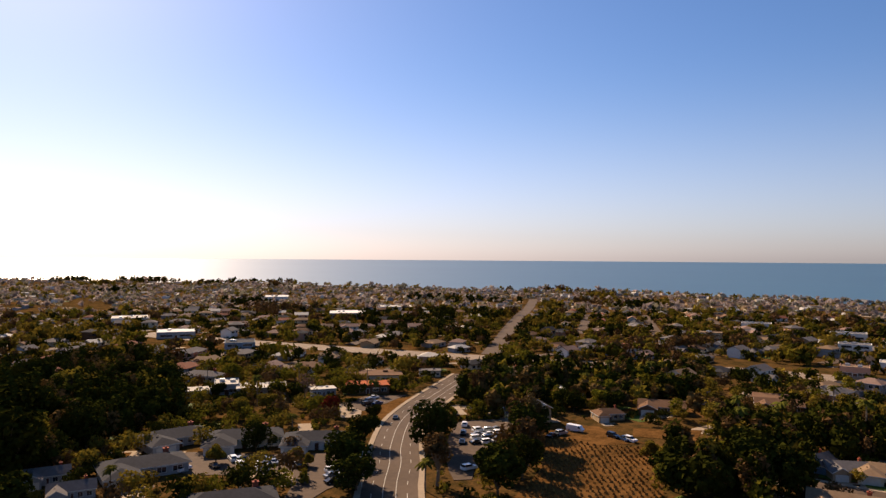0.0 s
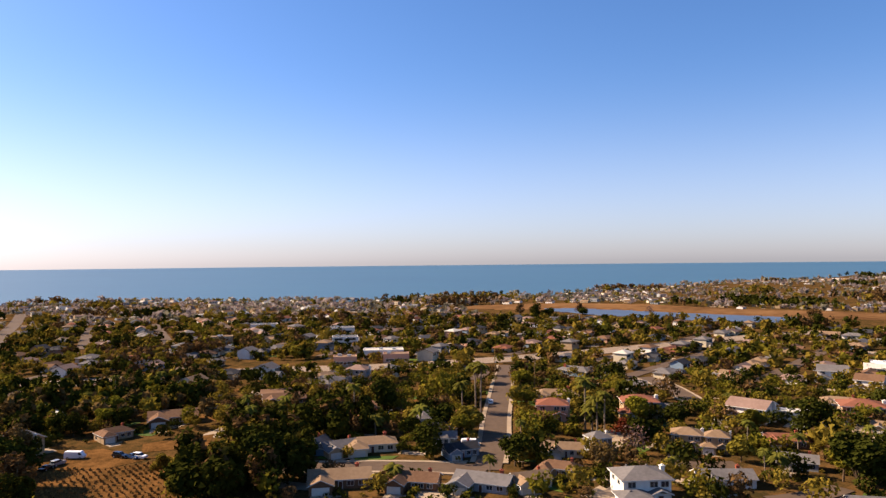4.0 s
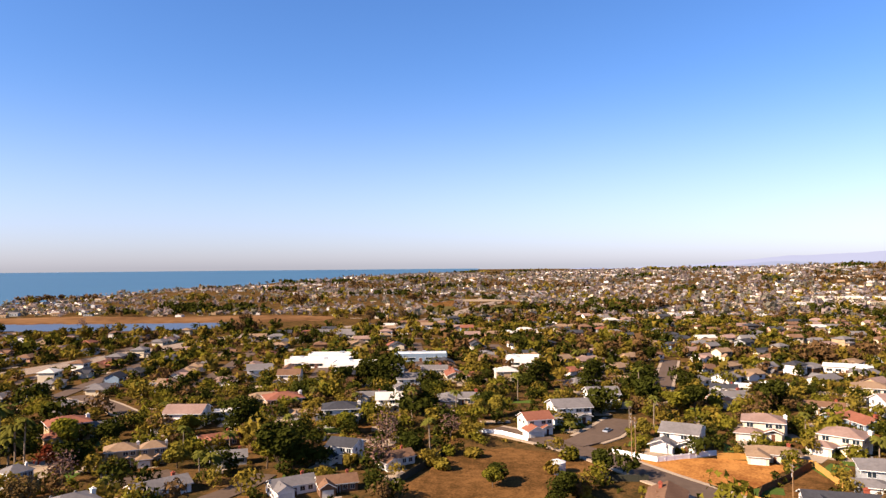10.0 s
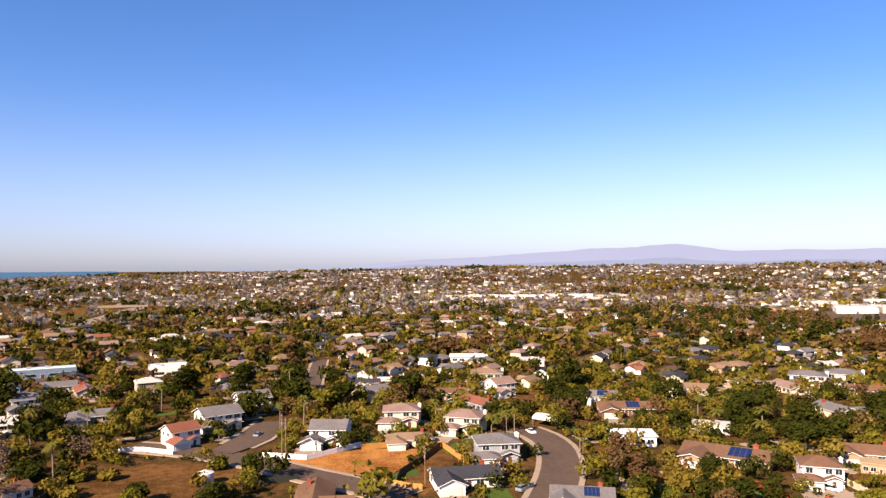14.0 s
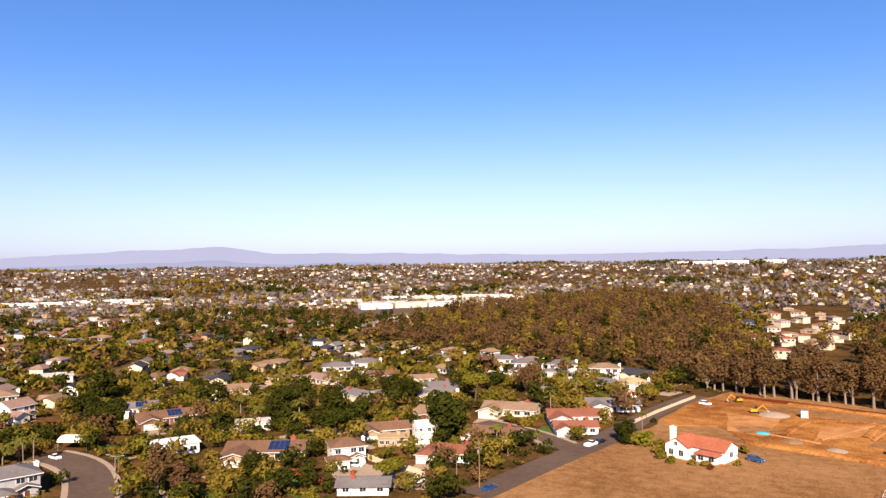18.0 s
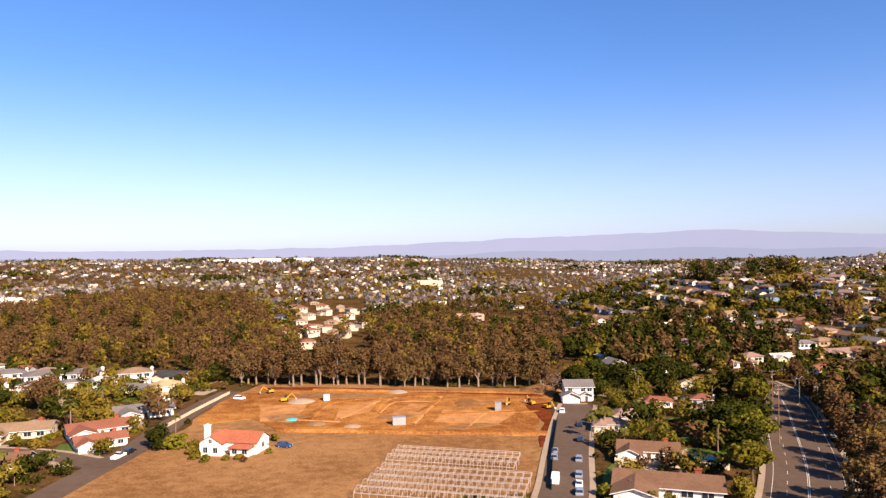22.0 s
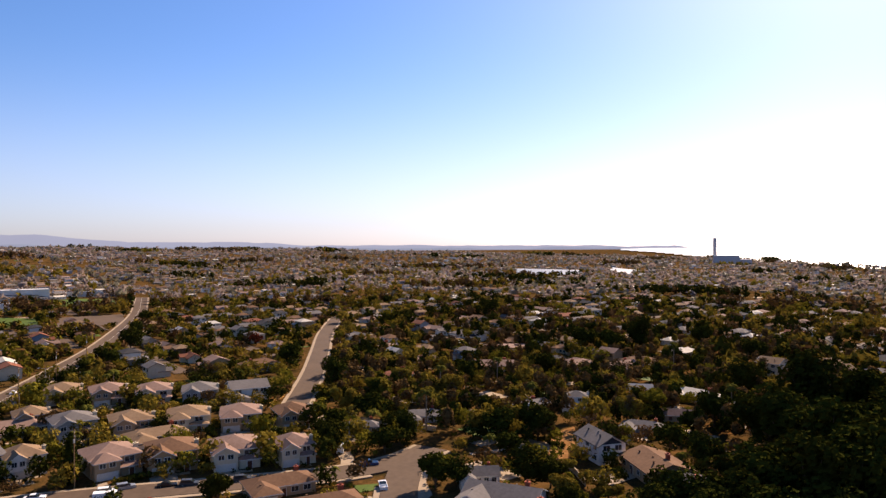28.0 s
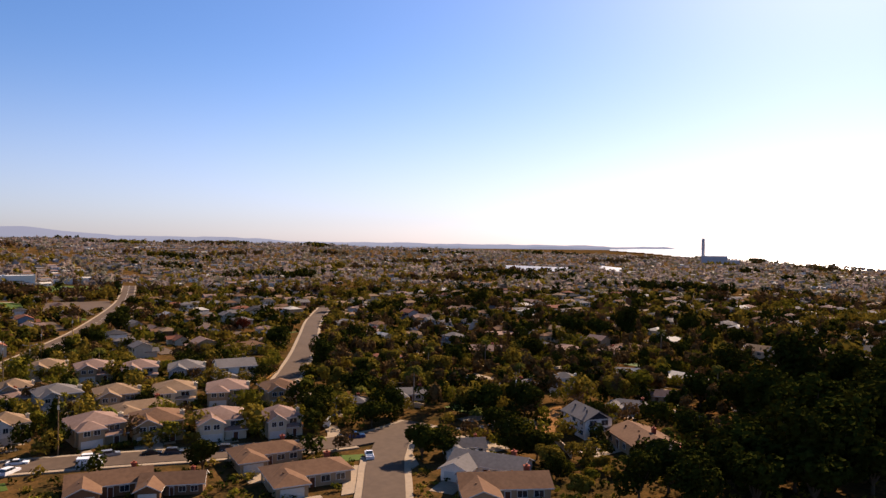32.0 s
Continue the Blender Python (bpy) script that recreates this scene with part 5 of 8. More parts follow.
house('tract', -246, 5, 94, 'tan', 'tan', 18.0)
house('tracthip', -245, 22, 85, 'cream', 'tan', 17.2)
house('tracthip', -240, 38, 81, 'tan', 'rose', 16.4)
house('tract', -234, 54, 92, 'tan', 'brown', 12.3)
house('tract', -309, -18, 93, 'cream', 'tan', 19.1)
house('tract', -301, -2, 95, 'tan', 'rose', 20.0)
house('tract', -294, 14, 87, 'cream', 'rose', 18.6)
house('tract', -286, 30, 84, 'grey', 'grey', 16.9)
house('two', -278, 46, 91, 'white', 'grey', 16.9)
house('ranchhip', -170, 36, 93, 'tan', 'brown', 17.3)
house('tract', -268, -25, 100, 'tan', 'tan', 10.8)
house('ranch', -162, 2, 89, 'brown', 'brown', 17.3)
house('ranch', -157, 14, 75, 'brown', 'brown', 13.7)
house('ranchhip', -151, 41, 90, 'tan', 'brown', 19.3)
house('ranch', -139, 80, 40, 'white', 'grey', 18.5)
house('ranch', -126, 76, 69, 'tan', 'brown', 20.0)
house('ranch', -155, 82, 72, 'white', 'grey', 10.4)
house('ranchhip', -213, 71, 72, 'grey', 'grey', 11.4)
house('ranchhip', -218, 94, 77, 'grey', 'grey', 15.4)
house('twohip', -210, 151, 55, 'white', 'grey', 9.6)
house('pgable', -219, 189, 50, 'white', 'pale', 9.0)
house('pgable', -180, 171, 50, 'tan', 'rose', 9.0)
house('ranchhip', -173, 150, 39, 'grey', 'grey', 13.9)
house('ranchhip', -376, 133, 71, 'cream', 'rose', 28.6)
house('ranch', -293, 163, 61, 'cream', 'rose', 21.5)
house('flat', -337, 198, 60, 'cream', 'rose', 24.9)


# ---- trees near by ----
tree('gum', -1, 179, 0.8)
tree('dark', -3, 210, 1.3)
tree('gum', -1, 216, 0.7)
tree('palm', -4, 175, 0.8)
tree('dark', 21, 184, 1.15)
tree('gum', 24, 197, 0.8)
tree('gum', 27, 219, 0.75)
tree('dark', 14, 171, 1.4)
tree('dark', -26, 198, 1.0)
tree('dark', -24, 216, 1.1)
tree('dark', -25, 183, 1.2)
tree('dark', -21, 174, 1.0)
tree('dark', -24, 249, 0.7)
tree('gold', -63, 197, 0.7)
tree('gold', -41, 198, 0.6)
tree('gold', -37, 195, 0.5)
tree('dark', -55, 209, 0.8)
tree('bare', -56, 288, 1.1)
tree('rust', -41, 258, 0.9)
tree('dark', -20, 302, 0.7)
tree('dark', -1, 296, 1.1)
tree('gum', 9, 309, 0.8)
tree('gum', 14, 283, 0.7)
tree('dark', 36, 283, 0.8)
tree('dark', 46, 273, 0.8)
tree('round', 52, 270, 0.9)
tree('round', 68, 287, 1.1)
tree('round', 87, 312, 1.2)
tree('dark', -113, 292, 1.4)
tree('dark', -135, 304, 1.3)
tree('palm', -32, 301, 0.8)
tree('palm', -29, 299, 0.8)
tree('dark', 25, 211, 1.2)
tree('dark', 30, 231, 1.2)
tree('gum', 27, 231, 0.9)
tree('dark', 58, 176, 1.2)
tree('dark', 69, 181, 1.4)
tree('dark', 78, 176, 1.5)
tree('dark', 71, 212, 1.0)
tree('dark', 88, 177, 1.4)
tree('dark', 99, 177, 1.2)
tree('dark', -132, 220, 1.8)
tree('dark', -126, 227, 1.6)
tree('dark', -168, 290, 1.8)
tree('dark', -108, 177, 1.6)
tree('dark', -105, 208, 1.3)
tree('dark', -100, 235, 1.2)
tree('olive', -92, 247, 1.0)
tree('olive', -73, 252, 1.0)
tree('olive', -65, 262, 0.9)
tree('gold', 155, 182, 1.3)
tree('round', 149, 179, 0.9)
tree('palm', 188, 157, 1.3)
tree('palm', 187, 154, 1.3)
tree('palm', 188, 160, 1.25)
tree('palm', 187, 151, 1.2)
tree('palm', 180, 208, 1.4)
tree('palm', 180, 205, 1.4)
tree('palm', 180, 201, 1.3)
tree('rust', 188, 144, 1.1)
tree('bare', 175, 130, 1.0)
tree('palm', 124, 138, 0.8)
tree('palm', 104, 153, 0.8)
tree('dark', 190, 231, 1.0)
tree('dark', 140, 145, 1.0)
tree('dark', 144, 148, 0.8)
tree('gold', 192, 106, 0.9)
tree('dark', 192, 75, 1.4)
tree('round', 195, 80, 1.1)
tree('dark', 194, 72, 1.1)
tree('bare', 198, 48, 1.1)
tree('palm', 266, 51, 0.9)
tree('olive', 247, 39, 1.2)
tree('palm', 231, 87, 0.7)
tree('round', 239, 69, 0.9)
tree('dark', 218, 144, 0.8)
tree('round', 228, 122, 1.2)
tree('bush', 177, 166, 2)
tree('bush', 170, 169, 2)
tree('bush', 180, 158, 2)
tree('palm', 116, 240, 1.3)
tree('palm', 112, 239, 1.4)
tree('palm', 127, 211, 1.3)
tree('dark', 230, 103, 1.2)
tree('dark', 127, 168, 1.2)
tree('dark', 119, 166, 1.0)
tree('round', 185, 14, 0.75)
tree('bush', 212, 22, 1.8)
tree('bush', 215, 29, 1.5)
tree('bush', 203, 34, 1.6)
tree('bush', 200, 29, 2.0)
tree('bush', 200, -2, 2.2)
tree('bush', 212, -7, 2)
tree('dark', 199, -15, 0.75)
tree('bush', 181, -9, 2.5)
tree('dark', 174, -4, 0.8)
tree('palm', 252, -86, 0.9)
tree('palm', 228, -103, 0.9)
tree('palm', 227, -98, 0.8)
tree('gold', 244, -32, 0.8)
tree('palm', 256, -29, 0.7)
tree('olive', 244, -53, 0.9)
tree('dark', 332, -21, 1.2)
tree('dark', 292, -40, 1.4)
tree('dark', 332, -44, 1.4)
tree('dark', 292, -87, 1.3)
tree('dark', 332, -64, 1.1)
tree('gold', 266, 25, 0.9)
tree('gold', 271, 19, 1.0)
tree('palm', 282, 54, 0.8)
tree('bare', 236, 32, 1.0)
tree('dark', 270, -146, 1.3)
tree('dark', 291, -165, 1.3)
tree('palm', 248, -8, 0.6)
tree('palm', 191, -113, 0.5)
tree('gum', 160, -105, 0.65)
tree('gum', 153, -107, 0.6)
tree('bush', 178, -109, 1.6)
tree('dark', 151, -128, 0.8)
tree('dark', 136, -123, 0.9)
tree('palm', 225, -184, 0.8)
tree('palm', 189, -181, 0.9)
tree('palm', 188, -179, 0.8)
tree('dark', 169, -178, 1.3)
tree('dark', 170, -190, 1.1)
tree('dark', 174, -178, 1.0)
tree('dark', 132, -191, 1.5)
tree('dark', 139, -205, 1.3)
tree('dark', 215, -197, 1.1)
tree('dark', 183, -239, 1.0)
tree('olive', 111, -156, 0.7)
tree('round', 119, -145, 0.7)
tree('palm', 111, -189, 0.6)
tree('palm', 120, -243, 0.9)
tree('gum', 151, -290, 0.8)
tree('dark', 166, -281, 1.1)
tree('dark', 262, -146, 0.9)
tree('dark', 261, -153, 0.8)
tree('palm', 106, -187, 0.5)
tree('palm', 242, -111, 0.8)
tree('palm', 260, -95, 0.7)
tree('dark', 298, -89, 1.2)
tree('dark', 140, -202, 1.4)
tree('dark', 177, -186, 1.4)
tree('palm', 178, -179, 0.9)
tree('palm', 116, -237, 0.8)
tree('bush', 121, -223, 2)
tree('palm', 101, -197, 0.5)
tree('palm', 98, -198, 0.5)
tree('dark', 81, -220, 0.7)
tree('bush', 76, -221, 2)
tree('palm', 88, -218, 0.5)
tree('palm', 112, -288, 0.8)
tree('palm', 139, -296, 0.9)
tree('palm', 132, -295, 0.8)
tree('gum', 149, -280, 0.9)
tree('dark', 190, -235, 1.3)
tree('round', 159, -253, 1.2)
tree('bush', 49, -223, 1.6)
tree('olive', 108, -153, 0.9)
tree('round', 123, -154, 0.7)
tree('palm', 161, -159, 0.5)
tree('palm', 108, -162, 0.4)
tree('bare', -56, -294, 0.95)
tree('dark', -89, -191, 1.0)
tree('olive', -75, -163, 0.9)
tree('dark', -97, -217, 1.2)
tree('round', -109, -230, 1.2)
tree('gum', -118, -258, 0.7)
tree('palm', -87, -205, 0.7)
tree('palm', -61, -243, 0.7)
tree('palm', -61, -234, 0.7)
tree('palm', -56, -228, 0.6)
tree('bush', -45, -169, 1.6)
tree('palm', -56, -160, 0.4)
tree('palm', -53, -161, 0.4)
tree('gum', -96, -151, 0.85)
tree('gum', -98, -146, 0.9)
tree('gum', -112, -171, 0.8)
tree('gum', -119, -193, 0.8)
tree('gum', -141, -238, 0.8)
tree('gum', -152, -270, 0.8)
tree('gum', -160, -297, 0.8)
tree('olive', -115, -138, 0.7)
tree('round', -132, -166, 0.6)
tree('gum', -131, -278, 0.8)
tree('gum', -109, -156, 0.8)
tree('dark', -153, -142, 1.6)
tree('dark', -165, -148, 1.5)
tree('dark', -131, -114, 0.6)
tree('olive', -109, -131, 0.8)
tree('palm', -197, -158, 0.8)
tree('dark', -188, -132, 0.8)
tree('dark', -132, -118, 0.8)
tree('bare', -137, -110, 0.7)
tree('bare', -138, -102, 0.7)
tree('bare', -142, -97, 0.7)
tree('gold', -172, -126, 0.7)
tree('palm', -185, -147, 0.9)
tree('dark', -190, -134, 0.8)
tree('palm', -222, -127, 0.7)
tree('olive', -192, -73, 0.8)
tree('olive', -191, -68, 0.8)
tree('dark', -158, -53, 0.75)
tree('dark', -159, -42, 0.85)
tree('dark', -161, -37, 0.8)
tree('palm', -200, -51, 0.7)
tree('palm', -200, -48, 0.7)
tree('column', -188, -12, 1.3)
tree('dark', -190, -14, 0.9)
tree('bare', -238, -70, 0.7)
tree('gold', -254, -63, 0.7)
tree('olive', -152, -82, 0.9)
tree('round', -163, -78, 0.7)
tree('olive', -161, -83, 0.8)
tree('palm', -262, -101, 0.6)
tree('dark', -402, -187, 3.0)
tree('dark', -414, -207, 2.8)
tree('olive', -398, -173, 2.6)
tree('dark', -377, -181, 2.4)
tree('dark', -423, -176, 2.2)
tree('dark', -390, -329, 1.0)
tree('dark', -194, -190, 1.2)
tree('dark', -175, -157, 1.4)
tree('dark', -169, -148, 1.2)
tree('dark', -183, -180, 1.0)
tree('column', -200, -10, 1.2)
tree('dark', -195, 56, 1.0)
tree('palm', -171, 50, 0.5)
tree('dark', -189, 70, 0.9)
tree('dark', -197, 80, 0.8)
tree('dark', -156, 71, 0.9)
tree('dark', -154, 76, 0.7)
tree('dark', -185, 105, 1.2)
tree('dark', -180, 116, 1.3)
tree('palm', -155, 94, 0.5)
tree('bare', -187, 140, 0.9)
tree('olive', -184, 154, 1.2)
tree('round', -187, 166, 1.0)
tree('dark', -167, 174, 1.4)
tree('dark', -193, 216, 1.5)
tree('olive', -188, 226, 1.1)
tree('gold', -243, 112, 1.2)
tree('gold', -257, 107, 1.0)
tree('olive', -269, 107, 1.2)
tree('dark', -281, 82, 1.2)
tree('dark', -136, 167, 1.9)
tree('dark', -120, 165, 2.0)
tree('dark', -125, 189, 2.0)
tree('dark', -158, 209, 2.0)
tree('dark', -151, 222, 2.0)
tree('dark', -129, 207, 2.0)
tree('dark', -147, 170, 1.6)
tree('dark', -121, 134, 1.2)
tree('dark', -112, 136, 1.4)
tree('dark', -105, 169, 1.8)
tree('dark', -168, 21, 0.8)
tree('dark', -265, 174, 1.4)
tree('dark', -306, 244, 1.6)
tree('dark', -316, 272, 1.7)
tree('dark', -321, 236, 1.6)
tree('dark', -305, 74, 1.2)
tree('dark', -344, 78, 1.3)
tree('dark', -488, 271, 1.5)
tree('dark', -301, 305, 1.6)
tree('dark', -247, 284, 1.5)
tree('gum', -94, -153, 0.85)
tree('gum', -101, -162, 0.80)
tree('gum', -107, -174, 0.85)
tree('gum', -114, -186, 0.80)
tree('gum', -121, -200, 0.85)
tree('gum', -128, -212, 0.80)
tree('gum', -134, -224, 0.80)
tree('gum', -140, -237, 0.80)
tree('gum', -146, -251, 0.80)
tree('gum', -103, -157, 0.80)
tree('gum', -117, -180, 0.85)
tree('gum', -132, -204, 0.80)
tree('round', -83, -175, 1.15)
tree('dark', -89, -190, 1.25)
tree('round', -97, -204, 1.3)
tree('olive', -104, -218, 1.35)
tree('dark', -113, -235, 1.3)
tree('round', -120, -251, 1.4)
tree('dark', -128, -269, 1.4)
tree('palm', -54, -223, 0.7)
tree('palm', -60, -237, 0.7)
tree('palm', -65, -245, 0.65)
tree('palm', -61, -211, 0.6)
tree('palm', -79, -256, 0.8)
tree('palm', -80, -247, 0.8)
tree('palm', -93, -334, 0.8)
tree('palm', -88, -207, 0.75)
tree('palm', -87, -217, 0.7)
tree('palm', -100, -228, 0.8)
tree('dark', -66, -301, 1.4)
tree('dark', -79, -316, 1.3)
tree('dark', -84, -296, 1.2)
tree('dark', -101, -299, 1.3)
tree('dark', -116, -309, 1.3)
tree('olive', -67, -275, 1.0)
tree('olive', -125, -299, 1.2)
tree('dark', -127, -288, 1.2)
tree('gold', -205, -155, 1.0)
tree('gold', -191, -140, 0.6)
tree('palm', -199, -137, 0.6)
tree('palm', -203, -117, 0.7)
tree('palm', -208, -116, 0.6)
tree('dark', -179, -114, 0.8)
tree('dark', -175, -86, 0.7)
tree('dark', -165, -78, 0.7)
tree('dark', -193, -75, 0.8)
tree('dark', -191, -70, 0.8)
tree('column', -214, -89, 0.8)
tree('palm', 137, 186, 1.2)
tree('palm', 128, 199, 1.2)
tree('palm', 174, 209, 1.2)
tree('round', 211, 155, 1.3)
tree('dark', 182, 132, 1.1)
tree('gum', 152, 123, 0.6)
tree('olive', 141, 143, 0.9)
tree('dark', 150, 191, 1.0)
tree('dark', 135, 189, 1.0)
tree('dark', 147, 223, 1.2)
tree('round', 223, 226, 1.0)
tree('round', 195, 195, 0.9)
tree('dark', 243, 249, 0.9)
tree('round', 221, 254, 1.0)
tree('gold', 190, 221, 0.9)
tree('dark', 169, 171, 0.6)
tree('dark', 327, 97, 1.3)
tree('dark', 327, 74, 1.5)
tree('dark', 336, 84, 1.3)
tree('gum', 276, 52, 0.6)
tree('palm', 199, 108, 0.9)
tree('palm', 207, 97, 0.9)
tree('palm', 180, 93, 0.7)
tree('dark', -154, 143, 1.0)
tree('dark', -138, 140, 0.9)
tree('olive', -131, 106, 0.6)
tree('bush', -138, 99, 1.2)
tree('bush', -133, 98, 1.0)
tree('bush', -128, 100, 1.3)
tree('bush', -135, 104, 1.0)
tree('bush', -125, 104, 1.2)
tree('round', -124, 97, 0.5)
tree('bush', -143, 101, 1.1)
tree('dark', -130, 92, 0.6)
tree('bush', -147, 103, 1.0)
tree('bush', -128, 88, 1.1)
tree('olive', -151, 106, 0.5)
tree('dark', -147, 91, 0.9)
tree('dark', -144, 96, 0.9)
tree('olive', -136, 94, 0.8)
tree('palm', -171, 94, 0.7)
tree('dark', -169, 99, 1.0)
tree('olive', -193, 103, 1.1)
tree('gold', -240, 76, 1.2)
tree('dark', -229, 79, 1.1)
tree('dark', -219, 64, 0.9)
tree('round', -253, 91, 1.2)
tree('gold', -228, 100, 1.3)
tree('olive', -241, 117, 1.2)
tree('rust', -433, 78, 1.1)
tree('dark', -271, 10, 0.6)
tree('dark', -260, 24, 0.6)
tree('dark', -393, -26, 1.2)
tree('dark', -427, -15, 1.2)
tree('dark', -381, -1, 1.0)
tree('dark', -452, 9, 1.2)
tree('dark', -315, -26, 0.8)
tree('dark', -340, -20, 0.8)
tree('dark', -366, -13, 0.8)
tree('dark', -403, -6, 0.9)
tree('olive', -438, 1, 0.9)
tree('dark', -525, 14, 1.0)
tree('dark', -602, 22, 1.0)
tree('palm', 341, 14, 0.9)
tree('palm', 343, 9, 0.9)
tree('palm', 338, -2, 0.8)
tree('palm', 435, -19, 0.9)
tree('palm', 429, -23, 0.9)
tree('gold', 432, -33, 1.3)
tree('dark', 432, -61, 1.1)
tree('palm', 316, -40, 0.9)
tree('olive', 318, -27, 1.2)
tree('dark', 287, -57, 1.2)
tree('round', 282, -50, 1.2)
tree('olive', 264, -59, 1.1)
tree('palm', 258, -93, 0.6)
tree('palm', 256, -95, 0.6)
tree('palm', 221, -101, 0.6)
tree('palm', 219, -103, 0.6)
tree('dark', 245, -137, 1.1)
tree('dark', 240, -140, 1.0)
tree('palm', 203, -122, 0.5)
tree('gold', 241, 73, 0.7)
tree('palm', 249, 70, 0.7)
tree('palm', 262, 50, 1.0)
tree('bare', 223, 51, 1.1)
tree('bare', 252, 36, 1.0)
tree('dark', 279, 47, 1.0)
tree('dark', 218, 43, 0.7)
tree('gold', 299, 23, 1.0)
tree('palm', 291, 29, 0.8)
tree('palm', 303, 12, 0.9)
tree('dark', 331, 4, 1.3)
tree('round', 311, 106, 1.0)
tree('palm', 299, 97, 0.9)
tree('palm', 271, 100, 1.0)
tree('dark', 189, 13, 0.7)
tree('palm', 64, 205, 0.5)
tree('gold', 60, 203, 0.8)
tree('olive', 68, 201, 0.9)
tree('round', 82, 204, 0.8)
tree('olive', 77, 199, 0.9)
tree('dark', 92, 201, 1.0)
tree('palm', 98, 249, 0.7)
tree('round', 61, 268, 1.1)
tree('dark', 50, 267, 0.8)
tree('dark', 65, 266, 1.0)
tree('dark', -113, 109, 1.2)
tree('palm', -118, 116, 0.45, 2)
tree('palm', -116, 120, 0.45, 2)
tree('palm', -115, 124, 0.45, 2)
tree('palm', -113, 128, 0.45, 2)
tree('dark', -107, 116, 1.4)
tree('dark', -109, 128, 1.6)
tree('dark', -102, 134, 1.7)
tree('dark', -101, 146, 1.7)
tree('dark', -94, 148, 1.6)
tree('dark', -112, 100, 0.9)
tree('olive', -119, 90, 0.7)
tree('dark', -94, 129, 1.5)
tree('dark', -98, 117, 1.4)
tree('dark', -103, 106, 1.2)


# ---- larger buildings, fences, poles ----
M_GREENMESH = mat("dark_screen_mesh", "3a3a30", "2c2c24", rough=0.9)
FENCES = dict(white=(mat("white_vinyl", "e9e8e4", "d9d7d2", rough=0.5), "white vinyl fence"), board=(M_NEWWOOD, "new golden wooden board fence"),
              dark=(mat("old_fence_boards", "5e442f", "483322", grain=2), "weathered dark board fence"), rail=(M_GREENMESH, "dark mesh fence with slim posts"),
              rust=(mat("red_fence", "8d3a2b", "702c21"), "red painted wooden fence"), stone=(mat("block_wall", "c2ae92", "a99578", grain=1.2), "pale concrete block garden wall"))


def fence(pts, height, kind):
    """Posts and panels along a line; each panel is a piece of its own."""
    m, words = FENCES[kind]
    root = new("garden_wall" if kind == "stone" else "fence")
    x0, y0 = pts[0]
    root.location = (x0, y0, ground_z(x0, y0))
    tagged(root, words + " along the plot edge", "wall" if kind == "stone" else "fence", "fences and garden walls")
    for (ax, ay), (bx, by) in zip(pts, pts[1:]):
        run = math.hypot(bx - ax, by - ay)
        n = max(1, round(run / 2.6))
        turn = math.atan2(by - ay, bx - ax)
        for i in range(n):
            u0, u1 = i / n, (i + 1) / n
            cx, cy = ax + (bx - ax) * (u0 + u1) / 2 - x0, ay + (by - ay) * (u0 + u1) / 2 - y0
            bm = bmesh.new()
            box(bm, cx, cy, -0.3, run / n - 0.1, 0.2 if kind == "stone" else 0.06, height + 0.3, turn)
            if kind != "stone":
                box(bm, cx, cy, height * 0.75, run / n - 0.1, 0.12, 0.1, turn)
            part("panel", bm, m, root)
            bm = bmesh.new()
            px, py = ax + (bx - ax) * u0 - x0, ay + (by - ay) * u0 - y0
            box(bm, px, py, -0.3, 0.16 if kind != "stone" else 0.34, 0.16 if kind != "stone" else 0.34, height + 0.45, turn)
            part("post", bm, m, root)


def pole(x, y, h):
    root = new("utility_pole")
    root.location = (x, y, ground_z(x, y))
    bm = bmesh.new()
    limb(bm, (0, 0, -1), (0, 0, h), 0.17, 0.11, 8)
    part("mast", bm, M_WOOD, root)
    for z, w in ((h - 0.8, 2.6), (h - 2.0, 2.0)):
        bm = bmesh.new()
        box(bm, 0, 0.16, z, w, 0.1, 0.12)
        a = part("crossarm", bm, M_WOOD, root)
        for sx in (-0.45, -0.15, 0.15, 0.45):
            bm = bmesh.new()
            box(bm, sx * w, 0.16, z + 0.12, 0.1, 0.1, 0.22)
            part("insulator", bm, M_METAL, a)
    bm = bmesh.new()
    limb(bm, (0.32, 0, h - 3.4), (0.32, 0, h - 2.5), 0.22, 0.22, 8)
    part("transformer", bm, M_METAL, root)
    TAKEN.append((x, y, 1.5))
    return tagged(root, "brown wooden utility pole with crossarms beside the street", "utility pole", "utility poles")


